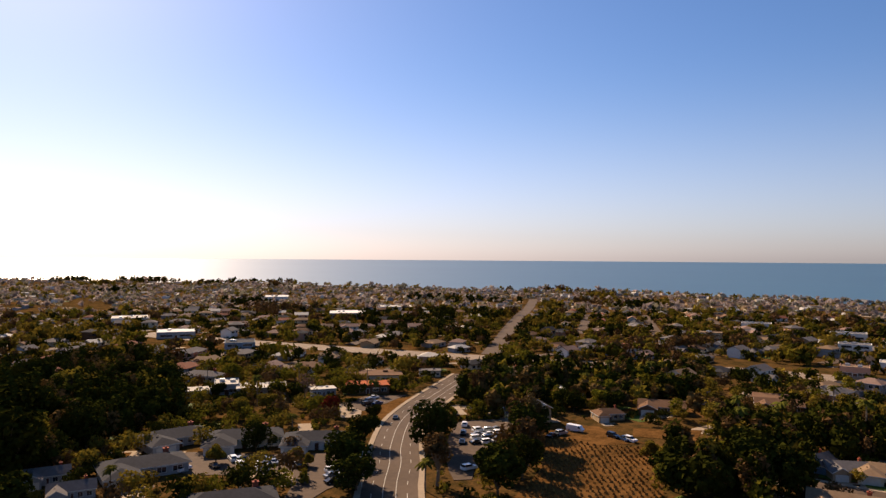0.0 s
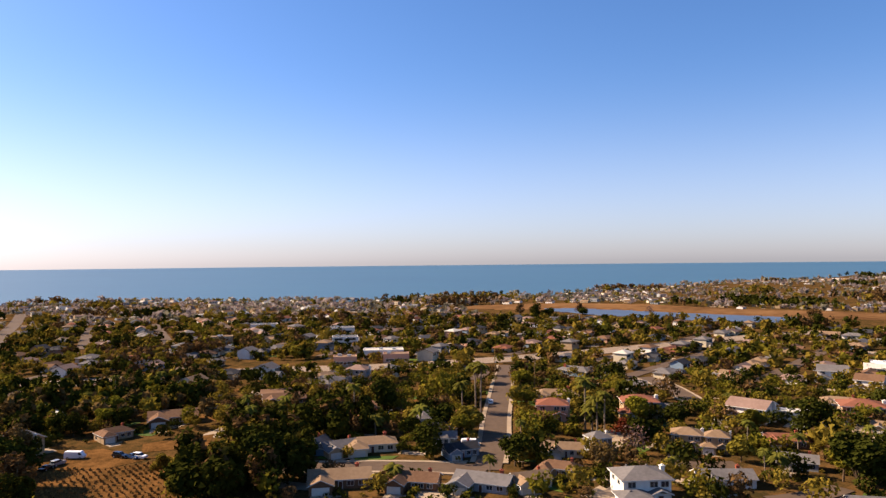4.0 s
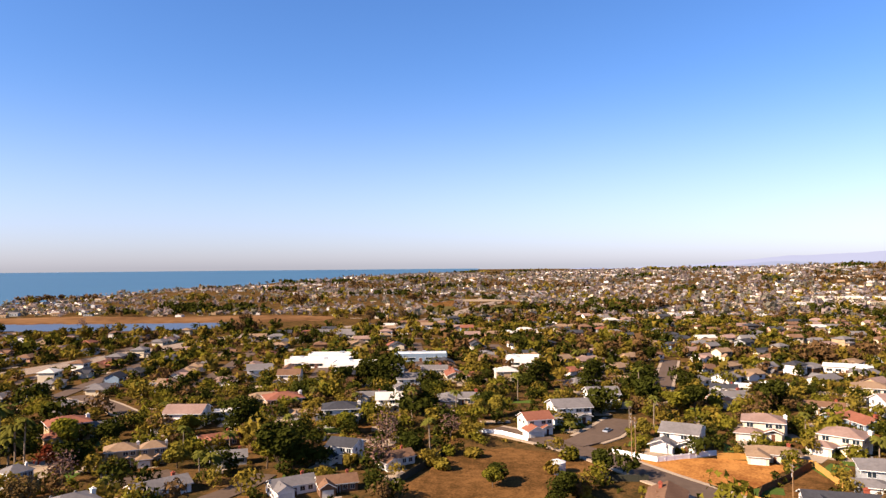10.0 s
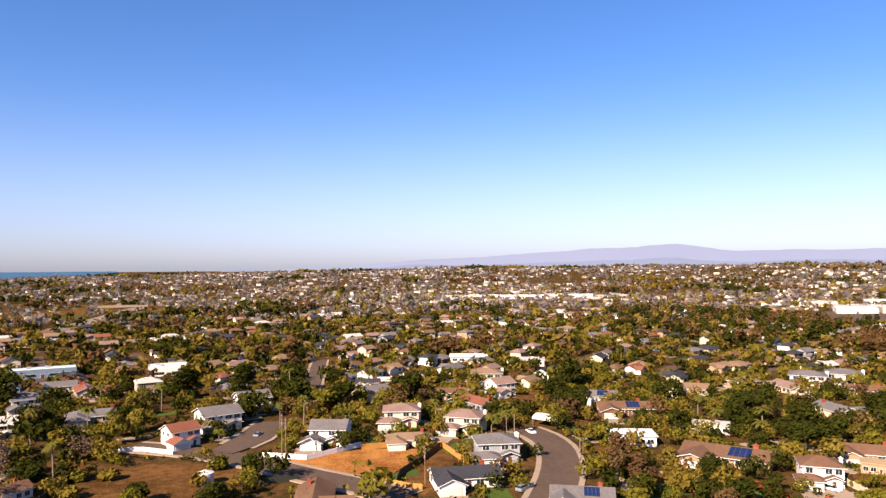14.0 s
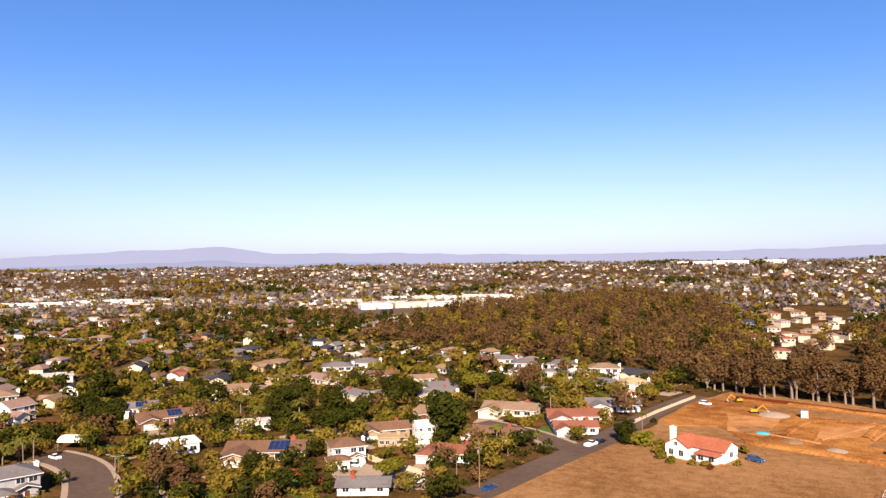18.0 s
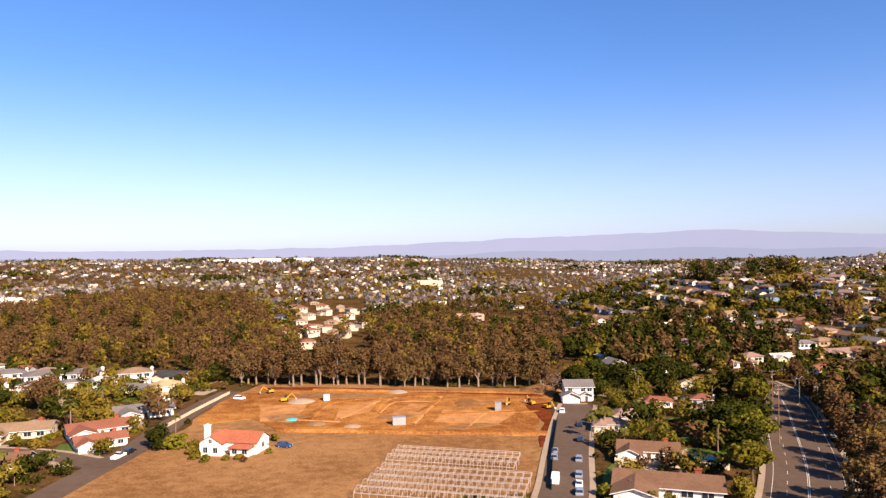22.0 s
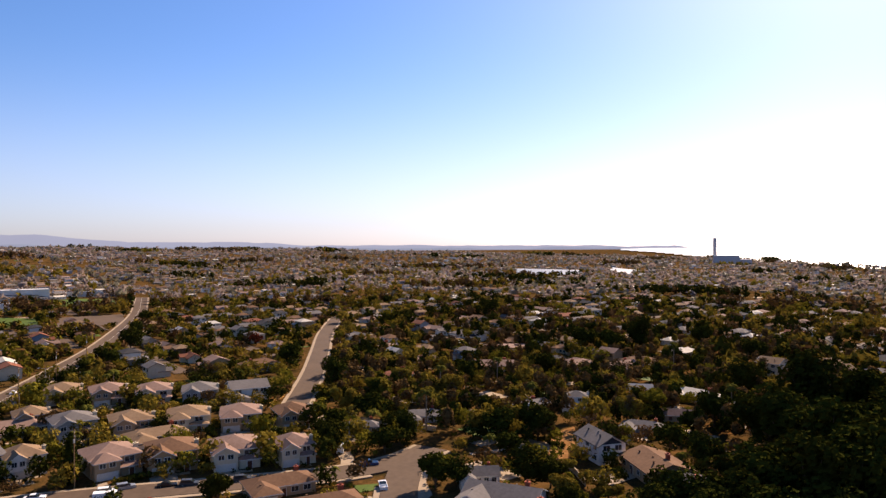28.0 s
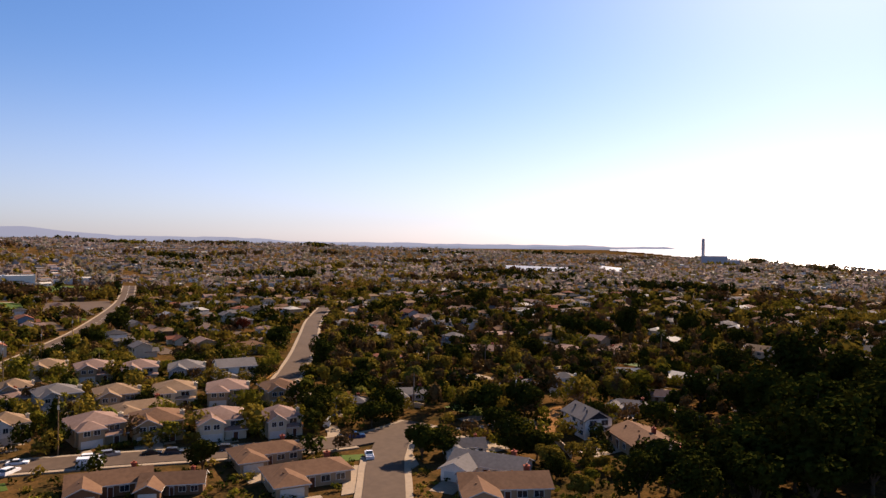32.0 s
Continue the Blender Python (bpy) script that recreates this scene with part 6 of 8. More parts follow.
def block(x, y, turn, w, l, h, wall, roof, label):
    """A flat-roofed building with a parapet, window bands and roof plant."""
    root = new("building")
    z = ground_z(x, y)
    root.matrix_basis = pose(x, y, z, 0, 0, turn)
    bm = bmesh.new()
    box(bm, 0, 0, -2, w, l, h + 2)
    for sx, sy, ww, ll in ((0, -l / 2 + 0.15, w, 0.3), (0, l / 2 - 0.15, w, 0.3), (-w / 2 + 0.15, 0, 0.3, l - 0.62), (w / 2 - 0.15, 0, 0.3, l - 0.62)):
        box(bm, sx, sy, h + 0.004, ww, ll, 0.55)
    part("wall", bm, WALLS[wall], root)
    bm = bmesh.new()
    box(bm, 0, 0, h + 0.006, w - 0.7, l - 0.7, 0.2)
    part("roof", bm, ROOFS[roof], root)
    rnd = random.Random(int(x * 7 + y))
    for _ in range(2):
        bm = bmesh.new()
        box(bm, rnd.uniform(-0.3, 0.3) * w, rnd.uniform(-0.25, 0.25) * l, h + 0.2, 2.2, 1.6, 1.1)
        part("air_conditioner", bm, M_METAL, root)
    floors = max(1, round(h / 3.6)) if math.hypot(x, y) < 720 else 0
    for fl in range(floors):
        zz = fl * h / floors + 1.1
        far = math.hypot(x, y) > 380
        n = max(2, min(5, int(w / 12))) if far else max(2, min(12, int(w / 4)))
        for i in range(n):
            xx = -w / 2 + (i + 0.5) * w / n
            window(root, xx, -l / 2, zz, w / n * 0.62, 1.4, "-y")
            if i % 2 == 0 and not far:
                window(root, xx, l / 2, zz, w / n * 0.62, 1.4, "+y")
        for yy in () if far else (-l / 4, l / 4):
            window(root, w / 2, yy, zz, 2.2, 1.4, "+x")
            window(root, -w / 2, yy, zz, 2.2, 1.4, "-x")
    door(root, 0, -l / 2 - 0.02, 0, 1.8, 2.3)
    for i in range(int(w // 12) + 1):
        TAKEN.append((x + (i * 12 - w / 2 + 6) * math.cos(radians(turn)), y + (i * 12 - w / 2 + 6) * math.sin(radians(turn)), max(6, l * 0.6)))
    HOMES.append((x, y, min(20, w * 0.4)))
    return tagged(root, label, "building")


def church(x, y, turn):
    """A hall under one great sloping roof that rises to the back."""
    root = new("church")
    root.matrix_basis = pose(x, y, ground_z(x, y), 0, 0, turn)
    bm = bmesh.new()
    hull(bm, [(-9, -7, -1), (9, -7, -1), (9, 7, -1), (-9, 7, -1)], [(-9, -7, 2.9), (9, -7, 2.9), (9, 7, 8.0), (-9, 7, 8.0)])
    part("wall", bm, WALLS["cream"], root)
    bm = bmesh.new()
    slab(bm, (-9.6, -8.2, 2.8), (9.6, -8.2, 2.8), (10.2, 7.6, 8.6), (-10.2, 7.6, 8.6), 0.3)
    part("roof", bm, mat("grey_sheet_roof", "8e8983", "7b7670", grain=0.5), root)
    for xx in (-7, -3.5, 0, 3.5, 7):
        window(root, xx, -7, 0.6, 2.2, 1.8, "-y")
    door(root, 2.0, -7.02, 0, 1.8, 2.3)
    TAKEN.append((x, y, 14))
    HOMES.append((x, y, 9))
    return tagged(root, "church hall with a great plain grey sloping roof", "church")


def greenhouse(x, y, turn, spans, bays, bay=3.0, span=6.0):
    """The bare frame of an old greenhouse: posts, arches and long rails, without its skin."""
    root = new("greenhouse_frame")
    root.matrix_basis = pose(x, y, ground_z(x, y), 0, 0, turn)
    m = mat("weathered_pale_frame", "a5988b", "85786d", rough=0.6, grain=2)
    wide, deep = bays * bay, spans * span
    for i in range(bays + 1):
        xx = -wide / 2 + i * bay
        for j in range(spans):
            y0 = -deep / 2 + j * span
            bm = bmesh.new()
            prev = None
            for k in range(7):
                u = k / 6
                p = (xx, y0 + span * u, 2.0 + 1.1 * math.sin(math.pi * u))
                if prev:
                    limb(bm, prev, p, 0.07, 0.07, 4)
                prev = p
            limb(bm, (xx, y0, 2.0), (xx, y0 + span, 2.0), 0.06, 0.06, 4)
            limb(bm, (xx, y0 + span / 2, 2.0), (xx, y0 + span / 2, 3.1), 0.05, 0.05, 4)
            limb(bm, (xx, y0, -0.3), (xx, y0, 2.0), 0.08, 0.08, 4)
            part("arch", bm, m, root)
    for j in range(spans + 1):
        bm = bmesh.new()
        box(bm, 0, -deep / 2 + j * span, 1.95, wide, 0.2, 0.14)
        part("gutter", bm, m, root)
    for j in range(spans):
        bm = bmesh.new()
        box(bm, 0, -deep / 2 + (j + 0.5) * span, 3.05, wide, 0.14, 0.1)
        part("ridge_rail", bm, m, root)
    TAKEN.append((x, y, 12))
    return tagged(root, "bare pale frame of an old greenhouse standing on brown soil", "greenhouse frame", "greenhouse frames")


def excavator(x, y, turn):
    root = new("excavator")
    root.matrix_basis = pose(x, y, ground_z(x, y) + 0.1, 0, 0, turn) @ Matrix.Scale(0.72, 4)
    yel = mat("machine_yellow", "c98a1e", "a87217", rough=0.5)
    for s in (-1, 1):
        bm = bmesh.new()
        profile(bm, [(-1.9, 0.1), (1.9, 0.1), (2.2, 0.45), (1.9, 0.85), (-1.9, 0.85), (-2.2, 0.45)], 0.28)
        bmesh.ops.translate(bm, vec=(0, s * 1.1, 0), verts=bm.verts)
        part("track", bm, M_TYRE, root)
    bm = bmesh.new()
    box(bm, -0.5, 0, 0.9, 3.4, 2.5, 1.2)
    part("body", bm, yel, root)
    bm = bmesh.new()
    box(bm, 0.7, 0.75, 2.1, 1.5, 0.95, 1.3)
    part("cab", bm, M_GLASS, root)
    bm = bmesh.new()
    limb(bm, (1.0, -0.3, 1.9), (4.0, -0.3, 4.4), 0.3, 0.24, 6)
    limb(bm, (4.0, -0.3, 4.4), (6.2, -0.3, 1.8), 0.22, 0.18, 6)
    part("boom", bm, yel, root)
    bm = bmesh.new()
    profile(bm, [(5.7, 0.9), (6.4, 0.6), (7.0, 1.2), (6.4, 1.9)], 0.55)
    bmesh.ops.translate(bm, vec=(0, -0.3, 0), verts=bm.verts)
    part("bucket", bm, M_METAL, root)
    return tagged(root, "yellow excavator standing on the graded building site", "excavator", "site machines")


def crate(x, y, turn, w, l, h, m, label, category, name):
    root = new(name)
    root.matrix_basis = pose(x, y, ground_z(x, y), 0, 0, turn)
    bm = bmesh.new()
    box(bm, 0, 0, 0.1, w, l, h)
    part("body", bm, m, root)
    bm = bmesh.new()
    box(bm, 0, 0, h + 0.104, w + 0.1, l + 0.1, 0.1)
    part("lid", bm, M_METAL, root)
    for s in (-1, 1):
        bm = bmesh.new()
        box(bm, s * w * 0.35, 0, -0.2, 0.2, l, 0.3)
        part("skid", bm, M_WOOD, root)
    return tagged(root, label, category)


def mound_of(x, y, r, h, m, label, name="spoil_mound", category="mound"):
    bm = bmesh.new()
    top = bm.verts.new((0, 0, h))
    rings = []
    for k, (q, z) in enumerate(((0.35, 0.85), (0.7, 0.45), (1.0, 0.0))):
        rings.append([bm.verts.new((math.cos(a) * r * q * (1 + 0.25 * noise.noise((a, x, k))), math.sin(a) * r * q * (1 + 0.25 * noise.noise((a, y, k))), h * z - (0.2 if k == 2 else 0)))
                      for a in [2 * math.pi * i / 14 for i in range(14)]])
    for i in range(14):
        bm.faces.new((top, rings[0][i], rings[0][(i + 1) % 14]))
        for k in range(2):
            bm.faces.new((rings[k][i], rings[k + 1][i], rings[k + 1][(i + 1) % 14], rings[k][(i + 1) % 14]))
    ob = part(name, bm, m, None)
    ob.location = (x, y, ground_z(x, y) + 0.1)
    return tagged(ob, label, category)


def berm(pts, width, h, m=None):
    """A low earth bank along a line."""
    bm = bmesh.new()
    prev = None
    for a, b, p, d in ribbon(pts, width, 0, 5):
        s = Vector((-d.y, d.x))
        z = ground_z(p.x, p.y)
        hh = h * (0.8 + 0.4 * noise.noise((p.x * 0.1, p.y * 0.1, 0)))
        cur = [bm.verts.new((*(p + s * o * width), z + zz)) for o, zz in ((0.5, -0.1), (0.2, hh), (-0.2, hh), (-0.5, -0.1))]
        if prev:
            for k in range(3):
                bm.faces.new((prev[k], prev[k + 1], cur[k + 1], cur[k]))
        prev = cur
    return tagged(part("earth_bank", bm, m or M_CLAY, None), "low orange earth bank on the building site", "earth bank", kind="structure")


def pool(x, y, turn):
    root = new("swimming_pool")
    root.matrix_basis = pose(x, y, ground_z(x, y) + 0.25, 0, 0, turn)
    for name, k, z, m in (("deck", 1.5, 0.0, M_CONCRETE), ("water", 1.0, 0.09, M_POOL)):
        bm = bmesh.new()
        pts = []
        for i in range(28):
            a = 2 * math.pi * i / 28
            q = k * (1 + 0.18 * math.cos(2 * a + 0.6))
            pts.append((4.0 * q * math.cos(a), 2.9 * q * math.sin(a)))
        hull(bm, [(px, py, z - 0.4) for px, py in pts], [(px, py, z + 0.06) for px, py in pts])
        part(name, bm, m, root)
    TAKEN.append((x, y, 7))
    return tagged(root, "turquoise swimming pool with a pale deck", "pool")


def water_tank(x, y):
    root = new("water_tank")
    root.location = (x, y, ground_z(x, y))
    bm = bmesh.new()
    limb(bm, (0, 0, -0.2), (0, 0, 3.2), 2.2, 2.2, 20)
    part("shell", bm, M_TRIM, root)
    bm = bmesh.new()
    limb(bm, (0, 0, 3.2), (0, 0, 3.9), 2.3, 0.3, 20)
    part("lid", bm, M_TRIM, root)
    TAKEN.append((x, y, 4))
    return tagged(root, "white cylindrical water tank on a bare lot", "water tank")


def canopy_tent(x, y, turn, w, l, h):
    root = new("canopy")
    root.matrix_basis = pose(x, y, ground_z(x, y), 0, 0, turn)
    bm = bmesh.new()
    rings = []
    for drop in (0.0, 0.08):
        for xx in (-w / 2, w / 2):
            rings.append([bm.verts.new((xx, -(l / 2 - drop) * math.cos(math.pi * i / 8), h + (1.6 - drop) * math.sin(math.pi * i / 8))) for i in range(9)])
    for i in range(8):
        for a, b in ((0, 1), (3, 2), (2, 0), (1, 3)):
            bm.faces.new((rings[a][i], rings[b][i], rings[b][i + 1], rings[a][i + 1]))
    for i in (0, 8):
        bm.faces.new((rings[0][i], rings[1][i], rings[3][i], rings[2][i]))
    part("cover", bm, M_TRIM, root)
    for sx in (-1, 1):
        for sy in (-1, 1):
            bm = bmesh.new()
            limb(bm, (sx * w * 0.47, sy * l * 0.47, -0.2), (sx * w * 0.47, sy * l * 0.47, h), 0.08, 0.08)
            part("post", bm, M_METAL, root)
    TAKEN.append((x, y, 7))
    return tagged(root, "white arched canopy on posts in a yard", "canopy")


def power_station(x, y, turn):
    root = new("power_station")
    root.matrix_basis = pose(x, y, land(x, y), 0, 0, turn)
    # distance haze over the backlit hall is put into this pale base colour
    m = mat("haze_pale_power_station", "b3b1b4", "a3a2a6", grain=0.05, patch=0.01)
    bm = bmesh.new()
    box(bm, 0, 0, -10, 60, 30, 32)
    part("hall", bm, m, root)
    bm = bmesh.new()
    box(bm, 44, 0, -10, 28, 30, 22)
    part("annex", bm, m, root)
    bm = bmesh.new()
    limb(bm, (-27, 30, -10), (-27, 30, 66), 5, 3.6, 20)
    part("chimney", bm, m, root)
    return tagged(root, "distant power station with one tall chimney by the sea", "power station")


def villa(x, y, turn):
    """White villa on the bare field: a long hall and a cross wing under terracotta roofs, with a tall white chimney."""
    root = new("house")
    root.matrix_basis = pose(x, y, ground_z(x, y), 0, 0, turn)
    w, r_ = bmesh.new(), bmesh.new()
    box(w, 2, 1.5, -1, 15, 8.5, 4.6)
    gable_wall(w, 2, 1.5, 15, 8.5, 3.6, 2.2, "x")
    gable_roof(r_, 2, 1.5, 15, 8.5, 3.6, 2.2, "x", 0.5)
    box(w, -3.4, -3.2, -1, 7.0, 6.6, 4.9)
    gable_wall(w, -3.4, -2.4, 7.0, 8.2, 3.9, 2.0, "y")
    gable_roof(r_, -3.4, -1.9, 7.0, 8.8, 3.9, 2.0, "y", 0.5)
    hip_roof(r_, 5.4, -4.2, 6.4, 3.4, 2.6, 0.8, 0.4)
    box(w, 5.4, -4.0, -1, 6.0, 3.0, 3.5)
    part("wall", w, WALLS["white"], root)
    part("roof", r_, ROOFS["bright"], root)
    chimney(root, -7.4, -1.0, -0.5, 8.2, WALLS["white"], 1.8)
    for xx in (-5.0, -1.8):
        window(root, xx, -6.5, 0.9, 1.3, 1.6, "-y")
    window(root, -3.4, -6.5, 3.8, 0.9, 1.0, "-y")
    for xx in (3.8, 7.0):
        window(root, xx, -5.5, 0.7, 1.5, 1.3, "-y")
    for xx in (-2, 2, 6):
        window(root, xx, 5.75, 0.9, 1.5, 1.4, "+y")
    window(root, 9.5, 1.5, 1.2, 1.6, 1.5, "+x")
    window(root, -6.9, -4.4, 1.0, 1.2, 1.5, "-x")
    door(root, 1.6, -2.78)
    TAKEN.append((x, y, 11))
    HOMES.append((x, y, 7))
    return tagged(root, "white stucco villa with terracotta roofs and tall white chimney", "house", "houses of the suburb")


def gable_house(x, y, rz, w, l, h, rise, wall, roof, floors, label, front=None):
    """A long house under one gable roof; its ridge runs along its own x, its front gable stands at +x."""
    root = new("house")
    root.matrix_basis = pose(x, y, ground_z(x, y), 0, 0, rz)
    bm, r_ = bmesh.new(), bmesh.new()
    box(bm, 0, 0, -1, w, l, h + 1)
    gable_wall(bm, 0, 0, w, l, h, rise)
    gable_roof(r_, 0, 0, w, l, h, rise, "x", 0.7)
    for vx, vy in ((-w * 0.3, -l * 0.2), (w * 0.05, -l * 0.12), (w * 0.28, -l * 0.26)):
        box(r_, vx, vy, h + rise * 0.5, 0.35, 0.35, rise * 0.5)
    part("wall", bm, WALLS[wall], root)
    part("roof", r_, ROOFS[roof], root)
    for fl in range(floors):
        z = fl * h / floors + 0.95
        n = max(3, int(w / 4))
        for i in range(n):
            xx = -w / 2 + (i + 0.5) * w / n
            window(root, xx, -l / 2, z, 1.5, 1.2, "-y")
            window(root, xx, l / 2, z, 1.5, 1.2, "+y")
        for yy in (-l * 0.22, l * 0.22):
            window(root, w / 2, yy, z, l * 0.24, 1.4, "+x")
    if front:
        bm = bmesh.new()
        hull(bm, [(w / 2 + 0.01, -l * 0.38, h + 0.15), (w / 2 + 0.01, l * 0.38, h + 0.15), (w / 2 + 0.01, 0, h + rise * 0.86)],
             [(w / 2 + 0.12, -l * 0.38, h + 0.15), (w / 2 + 0.12, l * 0.38, h + 0.15), (w / 2 + 0.12, 0, h + rise * 0.86)])
        part("gable_panel", bm, ROOFS[front], root, "dark shingled gable panel")
        bm = bmesh.new()
        box(bm, w / 2 + 0.8, 0, h * 0.47, 1.6, l * 0.8, 0.16)
        for i in range(9):
            box(bm, w / 2 + 1.5, -l * 0.38 + i * l * 0.095, h * 0.47 + 0.16, 0.08, 0.08, 0.95)
        box(bm, w / 2 + 1.5, 0, h * 0.47 + 1.1, 0.1, l * 0.8, 0.08)
        part("balcony", bm, M_TRIM, root, "white railed balcony")
    else:
        chimney(root, w * 0.22, l * 0.1, h, rise + 1.1, WALLS["brick"])
    door(root, -w * 0.1, -l / 2 - 0.02)
    TAKEN.append((x, y, w * 0.5))
    HOMES.append((x, y, w * 0.36))
    return tagged(root, label, "house", "houses of the suburb")


gable_house(-158.5, 122.5, -9, 13.0, 8.0, 5.4, 2.2, "white", "grey", 2, "long white two-storey house with a grey gable roof and railed balcony", "dark")
gable_house(-140, 126, -16, 16.5, 12.0, 3.3, 1.9, "tan", "brown", 1, "low tan house under a broad brown gable roof")
gable_house(-126.2, 123.2, -16, 9.5, 11.0, 2.5, 1.3, "grey", "dark", 1, "low grey annex with a charcoal gable roof")
gable_house(121, -138.5, 35, 13.0, 8.0, 2.4, 1.1, "white", "grey", 1, "low white bungalow with a flat grey gable roof beside a drive")
fence([(-156, 109.5), (-148, 107), (-141, 104.5)], 1.6, "stone")

# ---- larger buildings ----
block(-119, -141, 126, 24.9, 12.0, 6.4, 'white', 'sand', 'white two-storey office block with a flat sand-coloured roof')
block(-139, -172, 129, 24.1, 14.0, 4.2, 'tan', 'sand', 'low tan office wing with a flat gravel roof')
block(-150, -174, 127, 11.2, 10.0, 4.6, 'cream', 'sand', 'cream office annex with a flat roof')
block(-152, -118, 103, 18.6, 16.0, 3.8, 'tan', 'grey', 'tan hall with a shallow pinkish-grey roof')
block(397, 131, 276, 36.7, 14.0, 4.5, 'white', 'white', 'long white school building with a flat white roof')
block(385, 105, 275, 25.5, 14.0, 4.5, 'white', 'white', 'white school classroom block with a flat roof')
block(427, 76, 280, 31.9, 12.0, 4.5, 'blue', 'white', 'blue-walled school hall with a bright white roof')
block(424, 129, 277, 31.9, 12.0, 4.0, 'white', 'white', 'white school gym with a flat roof')
block(-617, -243, 121, 41.9, 28.1, 10.3, 'white', 'white', 'large white high school building with a flat roof')
block(-667, -180, 105, 54.5, 27.7, 11.1, 'white', 'white', 'glass-fronted blue and white school building')
block(-707, -132, 101, 39.9, 23.0, 9.2, 'white', 'white', 'white school building with a flat roof')
block(-758, -220, 106, 25.1, 22.0, 11.4, 'white', 'white', 'tall white windowless school auditorium')
block(-799, -80, 96, 44.7, 18.5, 8.3, 'white', 'white', 'white stadium building behind the pitch')
block(-634, -213, 113, 26.0, 14.0, 6.4, 'white', 'white', 'white school wing between two larger buildings')
block(-694, -101, 97, 34.0, 14.0, 6.0, 'white', 'pale', 'low pale school wing behind the ball field')
block(-645, -268, 112, 34.0, 16.0, 6.0, 'white', 'pale', 'white school workshop with a pale flat roof')
block(-593, -157, 105, 58.9, 11.4, 4.8, 'white', 'white', 'long low white school wing')
block(-833, -25, 92, 40.1, 9.6, 4.8, 'white', 'grey', 'white stadium grandstand building with grey roof')
block(544, -658, 220, 57.1, 40.0, 4.8, 'grey', 'pale', 'white shopping centre building with a flat roof')
block(513, -734, 219, 49.4, 40.0, 4.8, 'tan', 'pale', 'white shopping centre store with a flat roof')
block(494, -805, 209, 40.9, 40.0, 4.8, 'grey', 'white', 'pale shopping centre store with a flat roof')
block(483, -877, 209, 23.8, 30.0, 4.0, 'cream', 'white', 'cream flat-roofed shopping centre store')
block(958, -364, 252, 48.8, 30.0, 4.5, 'cream', 'pale', 'white warehouse in the valley')
block(923, -446, 244, 65.1, 30.0, 4.5, 'white', 'white', 'long white warehouse in the valley')
block(904, -535, 239, 33.3, 30.0, 4.5, 'white', 'pale', 'pale warehouse in the valley')
block(-89, 668, 8, 35.9, 40.0, 5.0, 'grey', 'white', 'large low store with a white flat roof')
block(-219, 930, 13, 30.1, 40.0, 5.0, 'white', 'white', 'white flat-roofed building downtown')
block(-123, 428, 16, 17.6, 20.0, 6.0, 'blue', 'dark', 'dark blue flat-roofed commercial building')
block(-190, 502, 21, 25.4, 25.0, 4.0, 'grey', 'white', 'pale commercial building with a flat roof')
block(-51, 761, 4, 36.1, 30.0, 4.5, 'white', 'pale', 'pale low commercial building downtown')
block(-267, 601, 24, 28.5, 30.0, 4.5, 'white', 'pale', 'pale low commercial building downtown')
block(241, 365, 327, 24.4, 14.0, 4.6, 'white', 'pale', 'pale flat-roofed apartment building')
block(297, 515, 330, 23.7, 14.0, 4.6, 'white', 'grey', 'white apartment block downtown')
block(367, 554, 327, 23.9, 14.0, 4.6, 'white', 'tan', 'white apartment block downtown')
block(257, 576, 336, 22.7, 14.0, 4.6, 'white', 'grey', 'white apartment block downtown')
block(256, 437, 330, 18.2, 12.0, 6.0, 'white', 'grey', 'white apartment block downtown')
block(188, 496, 339, 17.0, 12.0, 6.0, 'tan', 'tan', 'tan stucco apartment block downtown')
block(234, 341, 326, 14.9, 10.0, 5.0, 'salmon', 'tan', 'salmon stucco apartment row downtown')
block(205, 350, 330, 13.0, 10.0, 5.0, 'salmon', 'tan', 'salmon stucco apartment row downtown')
block(951, -400, 247, 44.8, 40.0, 4.5, 'white', 'white', 'white warehouse in the valley')
block(921, -499, 242, 37.2, 40.0, 4.5, 'white', 'pale', 'pale warehouse in the valley')
block(411, 13, 272, 19.7, 14.0, 5.0, 'white', 'white', 'small white flat-roofed house')
block(-17, -1082, 179, 34.5, 20.0, 12.0, 'cream', 'sand', 'cream hillside apartment building')
block(-18, -597, 186, 23.0, 13.0, 6.0, 'salmon', 'rose', 'row of salmon town houses on the hill')
block(-42, -604, 186, 23.0, 13.0, 6.0, 'salmon', 'rose', 'row of salmon town houses on the hill')
block(-12, -1183, 179, 34.0, 16.0, 6.0, 'white', 'pale', 'white two-storey building above the wood')
block(-92, 301, 17, 10.0, 16.0, 4.0, 'grey', 'pale', 'low flat-roofed commercial building')
block(7, 541, 359, 30.0, 20.0, 4.5, 'tan', 'pale', 'low flat-roofed store by the freeway')


def store_row(ax, ay, bx, by, n, deep, h, names):
    """Stores side by side along a line, their fronts towards the nearer side."""
    if (by - ay) * ax - (bx - ax) * ay > 0:
        ax, ay, bx, by = bx, by, ax, ay
    run, turn = math.hypot(bx - ax, by - ay), math.degrees(math.atan2(by - ay, bx - ax))
    for i in range(n):
        u = (i + 0.5) / n
        w, r = names[i % len(names)]
        block(ax + (bx - ax) * u, ay + (by - ay) * u, turn, run / n - 3, deep * (1 + 0.15 * (i % 3)), h + 0.8 * (i % 2), w, r,
              "%s shopping centre store with a flat %s roof" % (WALL_WORDS[w], ROOF_WORDS[r]))


